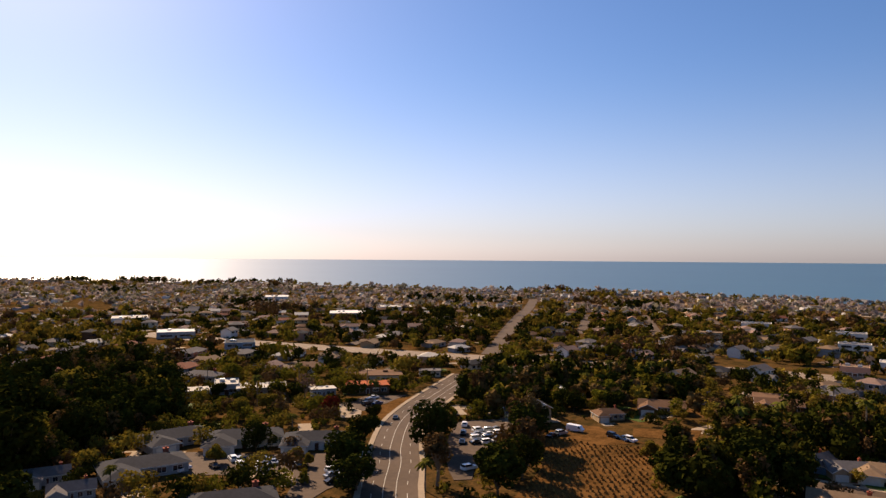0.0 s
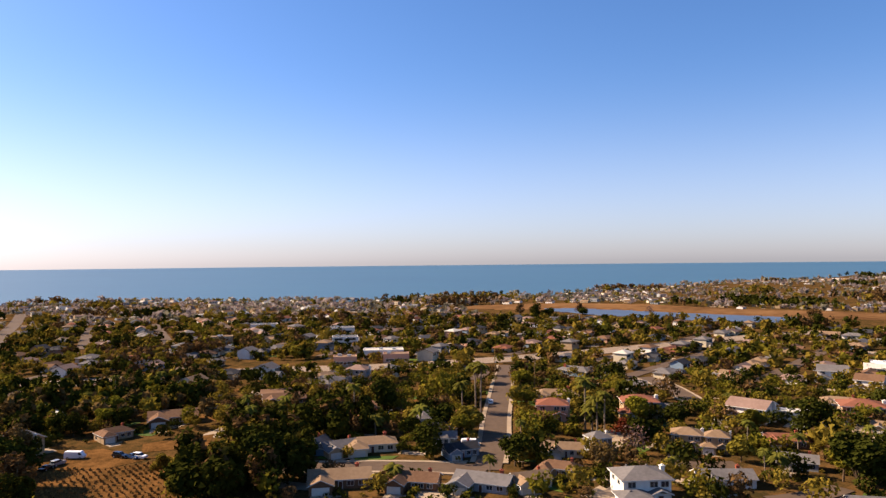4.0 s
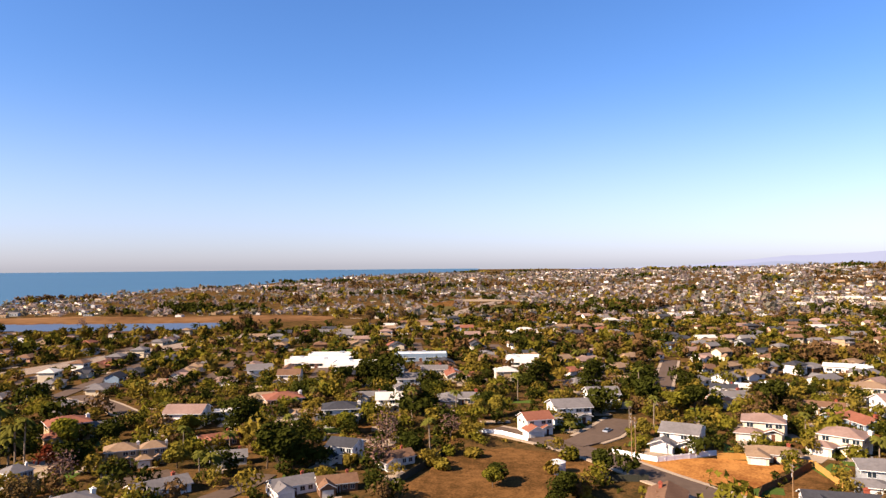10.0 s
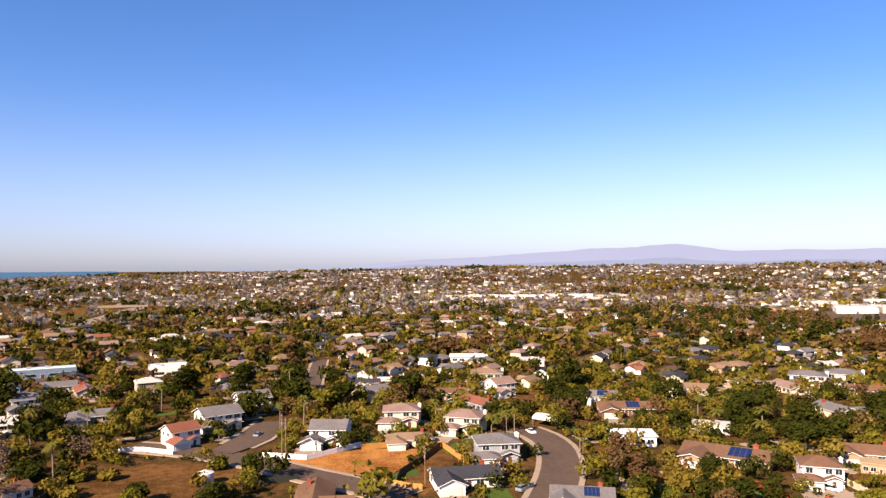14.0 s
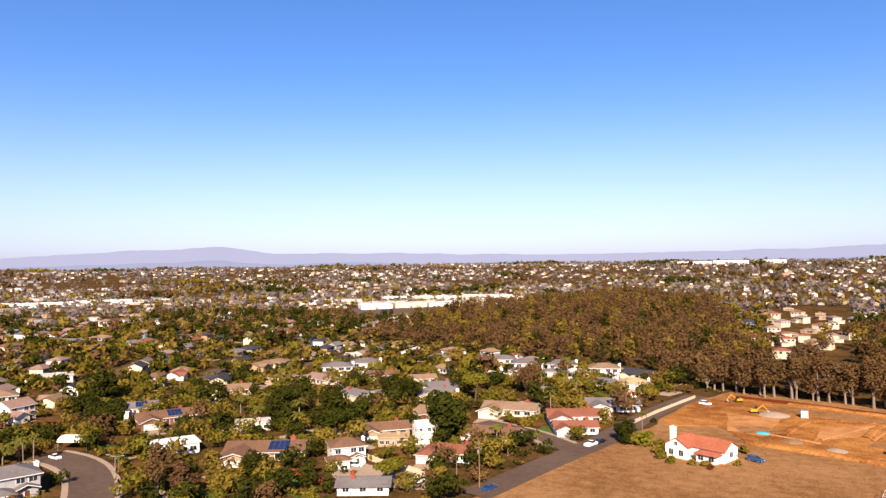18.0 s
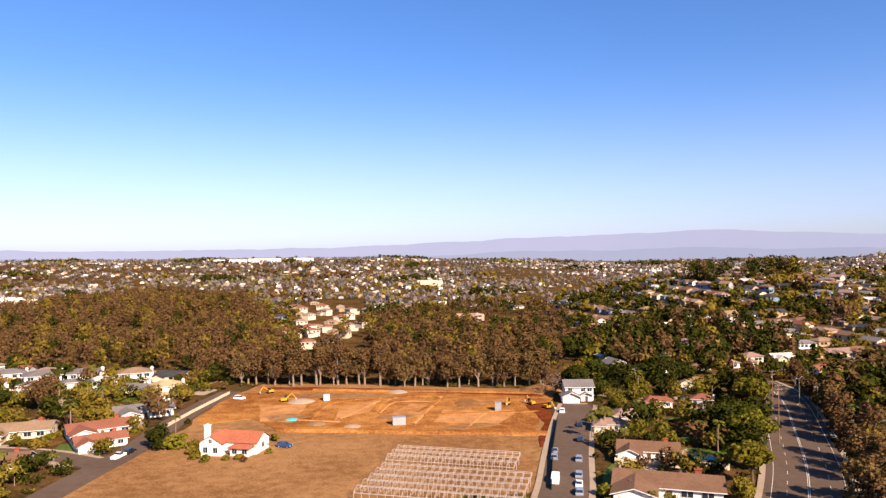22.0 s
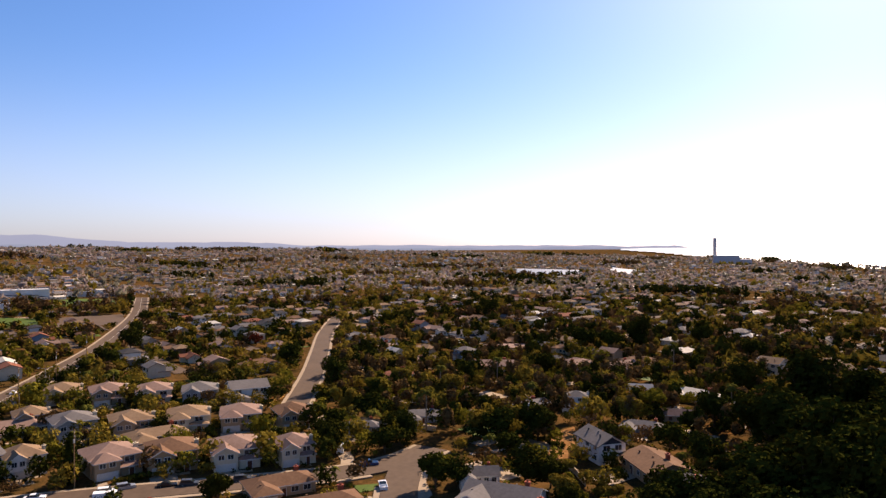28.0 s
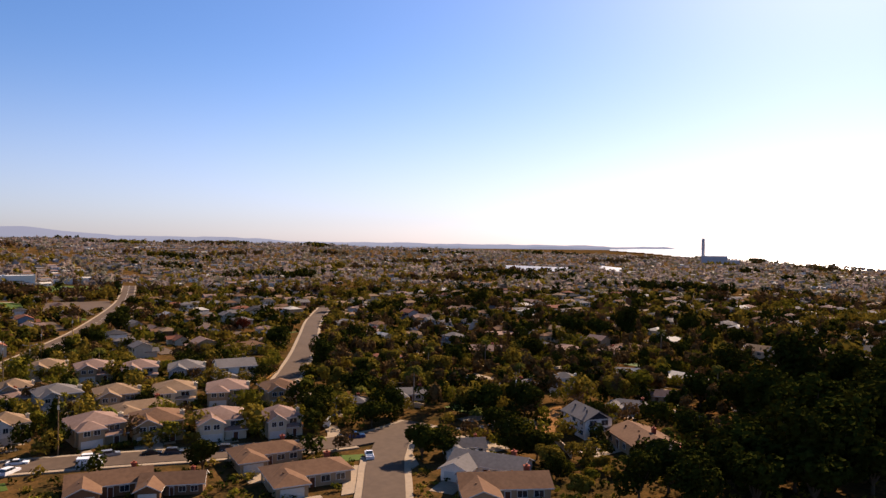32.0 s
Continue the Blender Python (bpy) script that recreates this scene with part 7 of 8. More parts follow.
PALE = (("white", "white"), ("cream", "pale"), ("white", "pale"), ("cream", "white"))
store_row(536, -606, 404, -748, 5, 26, 4.2, PALE)
store_row(676, -668, 596, -700, 2, 26, 4.2, PALE)
store_row(640, -770, 500, -896, 5, 30, 5.0, PALE)
# long white greenhouses on the horizon, made up as a row of stores
store_row(600, -2052, 330, -2152, 3, 50, 9.0, (("white", "white"),))
store_row(690, 850, 640, 905, 2, 14, 7.0, PALE)


def overpass(x, y, turn, run, height):
    """A concrete bridge over the freeway on columns, with banked ends."""
    root = new("overpass")
    root.matrix_basis = pose(x, y, ground_z(x, y), 0, 0, turn)
    bm = bmesh.new()
    box(bm, 0, 0, height - 1.3, run, 11, 1.3)
    part("deck", bm, M_CONCRETE, root)
    for s in (-1, 1):
        bm = bmesh.new()
        box(bm, 0, s * 5.3, height + 0.004, run, 0.35, 1.0)
        part("parapet", bm, M_CONCRETE, root)
        bm = bmesh.new()
        hull(bm, [(s * run * 0.5, -9, -3), (s * run * 0.5, 9, -3), (s * (run * 0.5 + 60), 9, -3), (s * (run * 0.5 + 60), -9, -3)],
             [(s * run * 0.5, -5.5, height), (s * run * 0.5, 5.5, height), (s * (run * 0.5 + 60), 5.5, 0.3), (s * (run * 0.5 + 60), -5.5, 0.3)])
        part("ramp", bm, M_DRY, root, "banked dry-grass ramp")
    for u in (-0.3, 0.0, 0.3):
        for v in (-3, 3):
            bm = bmesh.new()
            limb(bm, (u * run, v, -3), (u * run, v, height - 1.3), 0.7, 0.7, 10)
            part("column", bm, M_CONCRETE, root)
    return tagged(root, "pale concrete overpass carrying a street over the freeway", "bridge")


overpass(938, 84, 92, 62, 7.0)
lot([(827, 140), (946, 150), (956, 116), (842, 112)], M_VERGE, label='grassy bank beside the freeway crossing', name='verge', lift=0.9)
lot([(818, 72), (930, 64), (930, 30), (826, 33)], M_VERGE, label='grassy bank beside the freeway crossing', name='verge', lift=0.9)
# asphalt added on the strip cleared for the camera's view of the stores
lot([(556, -600), (433, -800), (375, -690), (470, -540)], M_ASPHALT, label='asphalt ground kept clear before the shopping centre', name='parking_lot', lift=0.6)


# ---- fences and garden walls ----
fence([(222, -20), (218, -26), (214, -32), (219, -42), (224, -51)], 1.6, 'white')
fence([(219, -50), (220, -59), (217, -68), (214, -75)], 1.9, 'board')
fence([(213, -74), (200, -64), (189, -54), (182, -51)], 1.9, 'dark')
fence([(213, -75), (203, -75), (194, -75)], 1.9, 'board')
fence([(181, -50), (177, -53), (175, -56)], 1.6, 'board')
fence([(197, -15), (194, -18), (195, -27)], 1.8, 'rail')
fence([(245, 24), (242, 15), (234, 6)], 1.6, 'white')
fence([(186, 39), (200, 35), (218, 31)], 2.0, 'rail')
fence([(149, -138), (141, -137), (131, -136), (126, -134)], 1.8, 'rust')
fence([(142, -162), (132, -159), (121, -158), (113, -156)], 1.6, 'stone')
fence([(89, -243), (87, -271), (83, -308)], 1.4, 'stone')
fence([(-153, -134), (-162, -133), (-171, -130)], 1.5, 'stone')
fence([(-263, 52), (-279, 61), (-293, 67)], 1.7, 'board')
fence([(-54, -196), (-69, -191), (-83, -188)], 1.6, 'stone')
fence([(-211, -62), (-232, -58), (-255, -54), (-282, -48)], 1.8, 'board')
fence([(-32, -174), (-39, -209), (-48, -248)], 1.8, 'rail')
fence([(-209, -45), (-228, -41), (-252, -35)], 1.8, 'rail')
fence([(-227, 74), (-215, 86), (-204, 93)], 1.6, 'stone')
fence([(-242, -122), (-237, -111), (-232, -100), (-247, -97)], 1.4, 'white')
fence([(-216, -65), (-229, -60), (-244, -56)], 1.4, 'stone')
fence([(139, -181), (134, -186)], 1.2, 'white')
fence([(-260, -162), (-264, -154), (-272, -148)], 1.6, 'rust')
fence([(-156, -137), (-167, -136), (-176, -133)], 1.5, 'white')
fence([(-195, -96), (-195, -84), (-196, -77)], 1.5, 'stone')


# ---- utility poles ----
pole(215, -26, 13.0)
pole(179, -58, 10.3)
pole(216, -25, 14.1)
pole(-208, -47, 17.8)
pole(-212, -64, 12.0)
pole(-253, -42, 15.8)
pole(-293, -31, 16.9)
pole(-338, -22, 16.0)
pole(-386, -12, 16.3)
pole(226, 221, 15.5)
pole(226, 247, 13.7)
pole(-195, -9, 14.8)
pole(-139, -275, 12.6)
pole(-109, -212, 18.7)
pole(97, -156, 12.4)
pole(-181, 113, 14.2)


# ---- parked vehicles ----
car('van', 'white', -34.3, -181.0, 167)
car('suv', 'silver', -37.9, -201.4, 167)
car('sedan', 'silver', -39.4, -208.4, 167)
car('suv', 'silver', -44.5, -199.1, 167)
car('suv', 'silver', -41.2, -184.6, 167)
car('sedan', 'white', -39.7, -177.7, 167)
car('suv', 'silver', -38.3, -171.2, 167)
car('suv', 'white', -52.4, -261.5, 168)
car('sedan', 'black', -53.8, -239.2, 167)
car('suv', 'black', -49.6, -219.9, 167)
car('pickup', 'white', 89.4, -211.0, 171)
car('suv', 'black', 88.1, -215.7, 175)
car('sedan', 'blue', 94.1, -156.3, 172)
car('sedan', 'white', 140.1, -155.2, 250)
car('suv', 'white', 112.8, -151.7, 170)
car('pickup', 'blue', 160.9, -169.5, 79)
car('sedan', 'white', 220.7, -110.1, 91)
car('suv', 'silver', 165.3, -80.1, 212)
car('sedan', 'white', 137.4, -153.6, 104)
car('suv', 'blue', -216.6, -71.5, 68)
car('pickup', 'white', -300.3, -44.3, 75)
car('sedan', 'white', -333.4, -37.1, 83)
car('sedan', 'black', -205.5, -33.8, 73)
car('suv', 'silver', -203.0, -35.7, 73)
car('pickup', 'white', -157.6, -167.9, 349)
car('suv', 'white', -154.9, -161.6, 348)
car('sedan', 'silver', -167.0, -191.5, 352)
car('suv', 'black', -162.1, -181.0, 341)
car('sedan', 'silver', -152.1, -150.1, 354)
car('suv', 'white', -262.2, -174.5, 82)
car('suv', 'white', -183.6, -18.0, 54)
car('suv', 'silver', -188.7, 2.4, 6)
car('suv', 'white', -187.2, -1.8, 353)
car('van', 'white', -182.2, -1.8, 352)
car('sedan', 'black', -186.0, 11.7, 353)
car('suv', 'grey', -184.5, 16.8, 343)
car('suv', 'grey', -182.2, 29.2, 349)
car('sedan', 'black', -181.0, 33.8, 353)
car('pickup', 'blue', -179.8, 61.8, 349)
car('pickup', 'white', -162.0, 59.4, 75)
car('van', 'white', -196.0, 58.9, 71)
car('sedan', 'white', -190.4, -17.1, 353)
car('suv', 'white', -59.1, 199.6, 29, "parked in the car park")
car('suv', 'silver', -57.2, 198.5, 29, "parked in the car park")
car('sedan', 'black', -55.9, 199.7, 28, "parked in the car park")
car('suv', 'white', -55.5, 194.3, 25, "parked in the car park")
car('sedan', 'silver', -53.4, 195.4, 28, "parked in the car park")
car('sedan', 'white', -50.9, 197.6, 27, "parked in the car park")
car('suv', 'white', -49.4, 198.2, 27, "parked in the car park")
car('sedan', 'silver', -47.0, 197.2, 27, "parked in the car park")
car('suv', 'white', -49.7, 191.3, 28, "parked in the car park")
car('suv', 'silver', -47.7, 191.4, 27, "parked in the car park")
car('suv', 'white', -43.1, 196.7, 26, "parked in the car park")
car('sedan', 'silver', -40.7, 194.6, 25, "parked in the car park")
car('suv', 'black', -39.3, 193.6, 25, "parked in the car park")
car('suv', 'white', -29.1, 189.8, 307, "parked in the car park")
car('sedan', 'silver', -28.7, 185.4, 306, "parked in the car park")
car('suv', 'black', -28.8, 192.8, 307, "parked in the car park")
car('suv', 'white', -69.4, 189.9, 339, "parked in the car park")
car('sedan', 'black', -62.1, 193.1, 32, "parked in the car park")
car('sedan', 'black', -27.7, 180.8, 306, "parked in the car park")
car('suv', 'silver', -28.7, 281.3, 318, "parked in the car park")
car('sedan', 'white', -27.8, 288.1, 319, "parked in the car park")
car('suv', 'black', -29.1, 274.9, 318, "parked in the car park")
car('sedan', 'blue', -25.4, 277.1, 317, "parked in the car park")
car('suv', 'white', 12.4, 234.4, 293, "parked in the car park")
car('sedan', 'silver', 11.8, 229.2, 292, "parked in the car park")
car('suv', 'white', 11.4, 224.2, 292, "parked in the car park")
car('sedan', 'black', 11.0, 219.5, 292, "parked in the car park")
car('suv', 'silver', 16.2, 234.5, 293, "parked in the car park")
car('sedan', 'white', 15.7, 229.3, 292, "parked in the car park")
car('suv', 'black', 15.0, 224.3, 292, "parked in the car park")
car('suv', 'white', 14.5, 219.5, 291, "parked in the car park")
car('sedan', 'silver', 18.6, 236.8, 293, "parked in the car park")
car('suv', 'white', 19.1, 230.8, 292, "parked in the car park")
car('sedan', 'grey', 18.0, 223.7, 292, "parked in the car park")
car('suv', 'black', 7.1, 230.5, 355, "parked in the car park")
car('sedan', 'black', 6.4, 220.0, 355, "parked in the car park")
car('suv', 'white', 7.8, 242.0, 356, "parked in the car park")
car('suv', 'white', 7.5, 192.6, 304, "parked in the car park")
car('suv', 'silver', 39.2, 231.4, 306, "parked in the car park")
car('van', 'white', 44.7, 236.0, 234, "parked in the car park")
car('sedan', 'black', 35.9, 228.4, 314, "parked in the car park")
car('suv', 'white', 59.7, 223.4, 212, "parked in the car park")
car('suv', 'black', 55.4, 228.2, 212, "parked in the car park")
car('sedan', 'blue', 58.2, 224.7, 200, "parked in the car park")
car('sedan', 'grey', -16.6, 252.3, 0)
car('suv', 'white', -9.0, 268.4, 343)
car('suv', 'white', 160.3, 227.9, 277, "parked in the car park")
car('suv', 'silver', 152.9, 224.1, 267, "parked in the car park")
car('sedan', 'blue', 162.8, 222.7, 251, "parked in the car park")
car('suv', 'white', 194.1, 214.8, 317)
car('suv', 'black', 141.3, 172.4, 237)
car('van', 'white', 144.6, 169.8, 237)
car('suv', 'white', 160.6, 146.9, 236)
car('sedan', 'black', 166.0, 136.9, 236)
car('suv', 'silver', 228.1, 78.6, 248)
car('pickup', 'blue', 204.0, 56.1, 237)
car('suv', 'white', 203.0, 62.0, 221)
car('sedan', 'silver', 250.3, -21.0, 241)
car('suv', 'white', -166.8, -178.1, 346, "parked in the car park")
car('sedan', 'black', -168.7, -195.3, 350, "parked in the car park")
car('suv', 'black', -168.0, -186.8, 347, "parked in the car park")
car('suv', 'white', 75.8, -296.1, 74)
car('suv', 'blue', 42.5, -219.8, 70)


# ---- single landmarks ----
church(-141, -189, 135)
for _k, _c, _x, _y in (('sedan', 'white', -162, -172), ('suv', 'silver', -160, -165), ('sedan', 'black', -170, -194), ('suv', 'white', -167, -183), ('pickup', 'white', -156, -155)):
    car(_k, _c, _x, _y, 128, 'parked behind the church')
excavator(66, -309, 40)
excavator(56, -290, 200)
excavator(-34, -277, 80)
excavator(-43, -276, 300)
excavator(-48, -268, 120)
crate(8, -247, 187, 4.5, 2.4, 2.6, M_METAL, "grey site container on the building site", "container", "site_container")
crate(-29, -267, 174, 2.4, 2.2, 3.0, M_METAL, "grey site cabin on the building site", "cabin", "site_cabin")
crate(39, -291, 188, 2.4, 2.2, 2.6, M_TRIM, "small white site cabin", "cabin", "site_cabin")
mound_of(49, -289, 6, 1.2, M_CONCRETE, 'pile of pale gravel on the building site')
mound_of(24, -245, 3.5, 0.6, M_CONCRETE, 'flat pile of pale sand on the building site')
mound_of(10, -307, 5, 0.8, M_CONCRETE, 'white spoil heap at the edge of the wood')
mound_of(37, -250, 4, 0.8, M_WOOD, 'stack of timber on the building site')
mound_of(47, -257, 3, 0.4, M_POOL, 'teal tarpaulin spread on the site')
mound_of(-19, -280, 7, 1.0, M_SOIL, 'dark soil pile on the building site')
mound_of(-52, -305, 10, 2.5, M_SOIL, 'dark soil heap by the wood')
berm([(49, -242), (25, -239), (7, -236), (-19, -233), (-41, -230)], 7, 1.0)
berm([(48, -315), (9, -308), (-14, -305), (-53, -298)], 5, 0.8)
berm([(18, -268), (14, -291), (-0, -297), (-7, -292), (-2, -273), (2, -266)], 4, 0.5)
berm([(-1, -261), (-21, -262), (-45, -264)], 4, 0.5)
berm([(41, -257), (36, -286), (17, -294)], 4, 0.5)
pool(-80, -200, 158)
water_tank(200, -3)
canopy_tent(228, -121, 212, 10, 7, 2.6)
power_station(-1293, 1392, 44)
greenhouse(-9, -199, 164, 3, 18, 2.0, 4.6)
greenhouse(-6, -176, 164, 5, 20, 2.0, 4.8)
villa(58, -217, 167)

# the row of tall eucalyptus behind the building site
_r = random.Random(9)
for _i in range(34):
    _u = _i / 33
    tree("gum", 84 - 140 * _u + _r.uniform(-2, 2), -330 + 16 * _u + _r.uniform(-4, 3), _r.uniform(0.74, 1.0))

# levelled pads, their banks and the red cut at the edge of the building site
M_PAD = mat("pale_levelled_clay", "a87a4c", "8d5f35", grain=0.2, patch=0.05, bump=0.2, mix=1.0, fine=1.3, rough=1.0, spec=0.0)
M_REDCUT = mat("fresh_red_earth", "6e371c", "4f2613", grain=0.3, patch=0.06, bump=0.3, mix=1.0, fine=1.2, rough=1.0, spec=0.0)
for _pts in ([(32, -275), (17, -292), (19, -268), (32, -257)], [(-8, -269), (-36, -265), (-27, -244), (-4, -249)], [(65, -285), (46, -283), (46, -252), (58, -254)], [(12, -262), (4, -282), (-4, -276), (0, -258)]):
    lot(_pts, M_PAD, 0.19, "pale levelled building pad on the site", "ground", "building_pad", False, 2.0)
lot([(-41, -276), (-51, -279), (-48, -252), (-39, -215), (-35, -214), (-42, -244)], M_REDCUT, 0.24, "fresh red earth cut beside the street", "ground", "ground_patch", False, 2.0)
lot([(70, -318), (34, -312), (-20, -300), (-50, -292), (-50, -299), (-22, -306), (33, -318), (68, -323)], M_REDCUT, 0.22, "red earth bank along the wood", "ground", "ground_patch", False, 2.0)
for _pts, _w in (([(30, -257), (17, -289)], 2.2), ([(3, -247), (-8, -295)], 2.4), ([(-16, -241), (-25, -264), (-39, -263)], 2.0), ([(16, -264), (11, -285), (-3, -285), (-6, -278)], 1.8), ([(47, -257), (29, -252)], 2.0)):
    berm(_pts, _w, 0.45, M_PAD)
# planting round the villa on the field
for _k, _x, _y, _s in (("bush", 66, -208, 1.1), ("bush", 62, -205, 1.0), ("bush", 57, -206, 0.8), ("bush", 53, -207, 0.9), ("bush", 49, -219, 1.2), ("olive", 47, -227, 0.5), ("bush", 71, -221, 1.3),
                       ("dark", 83, -222, 0.75), ("palm", 79, -229, 0.6), ("round", 76, -226, 0.5), ("bush", 69, -213, 1.4), ("rust", 51, -204, 0.22), ("bush", 46, -213, 0.9)):
    tree(_k, _x, _y, _s)
# trees along the lagoon's shore
for _k, _x, _y, _s in (("dark", 514, 500, 1.3), ("dark", 524, 490, 1.1), ("gum", 559, 481, 0.8), ("dark", 551, 470, 1.2), ("bare", 617, 437, 1.2), ("gum", 522, 531, 0.8), ("dark", 438, 469, 1.2),
                       ("gum", 613, 272, 0.9), ("dark", 600, 262, 1.2), ("gum", 686, 173, 1.0), ("dark", 700, 165, 1.3), ("gum", 729, 150, 0.9)):
    tree(_k, _x, _y, _s)

# tyre tracks and darker cuts across the building site
for _pts, _w in [([(62, -298), (47, -309), (8, -300), (8, -293), (47, -296)], 1), ([(-10, -270), (-21, -284), (-31, -284), (-20, -274)], 2), ([(-44, -268), (-49, -274), (-41, -230), (-39, -236)], 3), ([(59, -262), (49, -268), (42, -262), (51, -254)], 4), ([(15, -262), (1, -262), (5, -255), (17, -256)], 5), ([(-1, -238), (-21, -248), (-28, -243), (-10, -234)], 6)]:
    lot(_pts, M_SOIL, 0.2 + 0.01 * _w, "dark trampled earth on the building site", "ground", "ground_patch", False, 3.0)


def street_lamp(x, y, h, turn):
    root = new("street_lamp")
    root.matrix_basis = pose(x, y, ground_z(x, y), 0, 0, turn)
    bm = bmesh.new()
    limb(bm, (0, 0, -0.5), (0, 0, h), 0.12, 0.07, 8)
    part("pole", bm, M_METAL, root)
    for s in (-1, 1):
        bm = bmesh.new()
        limb(bm, (0, 0, h - 0.1), (s * 2.2, 0, h + 0.45), 0.05, 0.04, 6)
        arm = part("arm", bm, M_METAL, root)
        bm = bmesh.new()
        box(bm, s * 2.5, 0, h + 0.36, 0.9, 0.34, 0.16)
        part("lantern", bm, M_METAL, arm, "flat grey lantern head")
    TAKEN.append((x, y, 1.0))
    return tagged(root, "tall grey metal street lamp with two arms", "street lamp", "street lamps")


for _x, _y, _h, _t in ((-140, -245, 11, 40), (-146, -268, 10, 40), (-281, -40, 9, 100), (-295, -31, 9, 100), (-337, -26, 9, 100), (186, -109, 6, 20), (-20, 177, 8, 90)):
    street_lamp(_x, _y, _h, _t)


# ---- the suburb between and beyond ----
rng = random.Random(4)
WOOD = [(353, -408), (389, -552), (423, -769), (376, -1054), (208, -848), (97, -490), (26, -603), (-41, -575), (-38, -500), (-80, -425), (-50, -302), (76, -328), (127, -358), (224, -397)]

WOOD_EAST = [(32, -482), (23, -659), (-57, -762), (-112, -649), (-110, -496), (-91, -381), (-71, -333), (-54, -304), (-44, -303)]
WOOD_BAND = [(552, -356), (689, -445), (622, -520), (464, -528), (382, -542), (348, -403), (367, -352), (432, -338)]
WOOD_ROAD = [(-184, -306), (-221, -333), (-226, -297), (-186, -230), (-174, -262), (-131, -204), (-148, -239), (-160, -277)]
# the building site, its field and street stay free of growth
LOTS.append([(80, -249), (84, -302), (72, -331), (34, -326), (-25, -311), (-58, -306), (-63, -302), (-37, -178), (94, -145), (89, -199), (86, -218)])

# cut for the camera's view: strips below the freeway, a gap showing a settlement
FREEWAY_VIEW = [[(-228, 524), (-163, 491), (-66, 447), (16, 413), (69, 393), (64, 372), (14, 384), (-59, 410), (-145, 445), (-204, 476)], [(160, 410), (217, 371), (200, 343), (144, 374)]]
GAP = [[(63, -363), (132, -771), (130, -935), (72, -930), (26, -365)]]
LOTS.extend(FREEWAY_VIEW)
LOTS.append([(33, 255), (92, 239), (81, 197), (27, 212)])     # the yard by the mown field
for _i, (_x, _y) in enumerate([(73, -458), (62, -487), (55, -514), (86, -550), (75, -594), (64, -629), (90, -535), (83, -729), (66, -668), (97, -698), (121, -803), (98, -620), (72, -545), (104, -740), (92, -512), (80, -522), (66, -536), (56, -556), (48, -574), (84, -566), (98, -577), (70, -612), (108, -640), (88, -655), (112, -668), (78, -692)]):
    house(("ptwo", "phip", "ptwo")[_i % 3], _x, _y, 10 + 37 * _i, ("cream", "tan", "cream")[_i % 3], ("red", "tan", "rose")[_i % 3], 10.5)
LOTS.extend(GAP)
LOTS.append([(556, -610), (433, -824), (355, -677), (452, -497)])     # kept clear of growth so the shopping centre shows from the camera

def in_wood(x, y):
    return inside(x, y, WOOD) or inside(x, y, WOOD_EAST)


def dry_land(x, y, margin=30):
    return math.hypot(x, y) < shore_at(x, y) - margin and not in_lagoon(x, y, 1.9)


def street_turn(x, y):
    """Houses line up with the streets; blocks differ a little."""
    return 12 + 25 * round(2 * noise.noise((x * 0.003, y * 0.003, 4.0))) + rng.choice((0, 90, 180, 270))


NEAR_STYLES = ["ranch", "ranch", "ranchhip", "ranchhip", "twohip", "two", "solar"]
WALL_PICK = ["white", "white", "white", "cream", "cream", "cream", "tan", "tan", "grey", "salmon", "brown", "blue"]
ROOF_PICK = ["grey", "grey", "grey", "brown", "brown", "tan", "tan", "dark", "dark", "rose", "rose", "pale", "red"]


def far_turn():
    return rng.uniform(0, 2 * math.pi)


# houses of the nearer blocks
count = 0
for _ in range(5200):
    a, d = far_turn(), math.sqrt(rng.uniform(172 ** 2, 370 ** 2))
    x, y = d * math.cos(a), d * math.sin(a)
    if count < 50 and clear_of(x, y, 9.5) and not in_wood(x, y):
        if house(rng.choice(NEAR_STYLES), x, y, street_turn(x, y), rng.choice(WALL_PICK), rng.choice(ROOF_PICK)):
            count += 1
# palms standing over the nearer gardens
count = 0
for _ in range(1500):
    a, d = far_turn(), math.sqrt(rng.uniform(180 ** 2, 350 ** 2))
    x, y = d * math.cos(a), d * math.sin(a)
    if count < 75 and clear_of(x, y, 2.0) and not in_wood(x, y):
        tree("palm", x, y, rng.uniform(0.5, 0.95))
        count += 1
# trees of the nearer gardens
count = 0
KINDS = ["round"] * 5 + ["dark"] * 5 + ["olive"] * 3 + ["palm", "palm", "palm", "palm", "column", "bush", "bush"]
for _ in range(9000):
    a, d = far_turn(), math.sqrt(rng.uniform(168 ** 2, 350 ** 2))
    x, y = d * math.cos(a), d * math.sin(a)
    if count < 40 and clear_of(x, y, 2.2) and not in_wood(x, y):
        tree(rng.choice(KINDS), x, y, rng.uniform(0.55, 0.95))
        count += 1
def card_mesh(name, quads, kinds, mats, label, category):
    """One mesh of many loose blades of three or four sides."""
    n = len(quads)
    me = bpy.data.meshes.new(name)
    k = quads.shape[1]
    me.vertices.add(k * n)
    me.vertices.foreach_set("co", quads.reshape(-1).astype(np.float32))
    me.loops.add(k * n)
    me.loops.foreach_set("vertex_index", np.arange(k * n, dtype=np.int32))
    me.polygons.add(n)
    me.polygons.foreach_set("loop_start", np.arange(0, k * n, k, dtype=np.int32))
    me.polygons.foreach_set("material_index", kinds.astype(np.int32))
    for m in mats:
        me.materials.append(m)
    me.update(calc_edges=True)
    return tagged(new(name, me), label, category, kind="stuff")


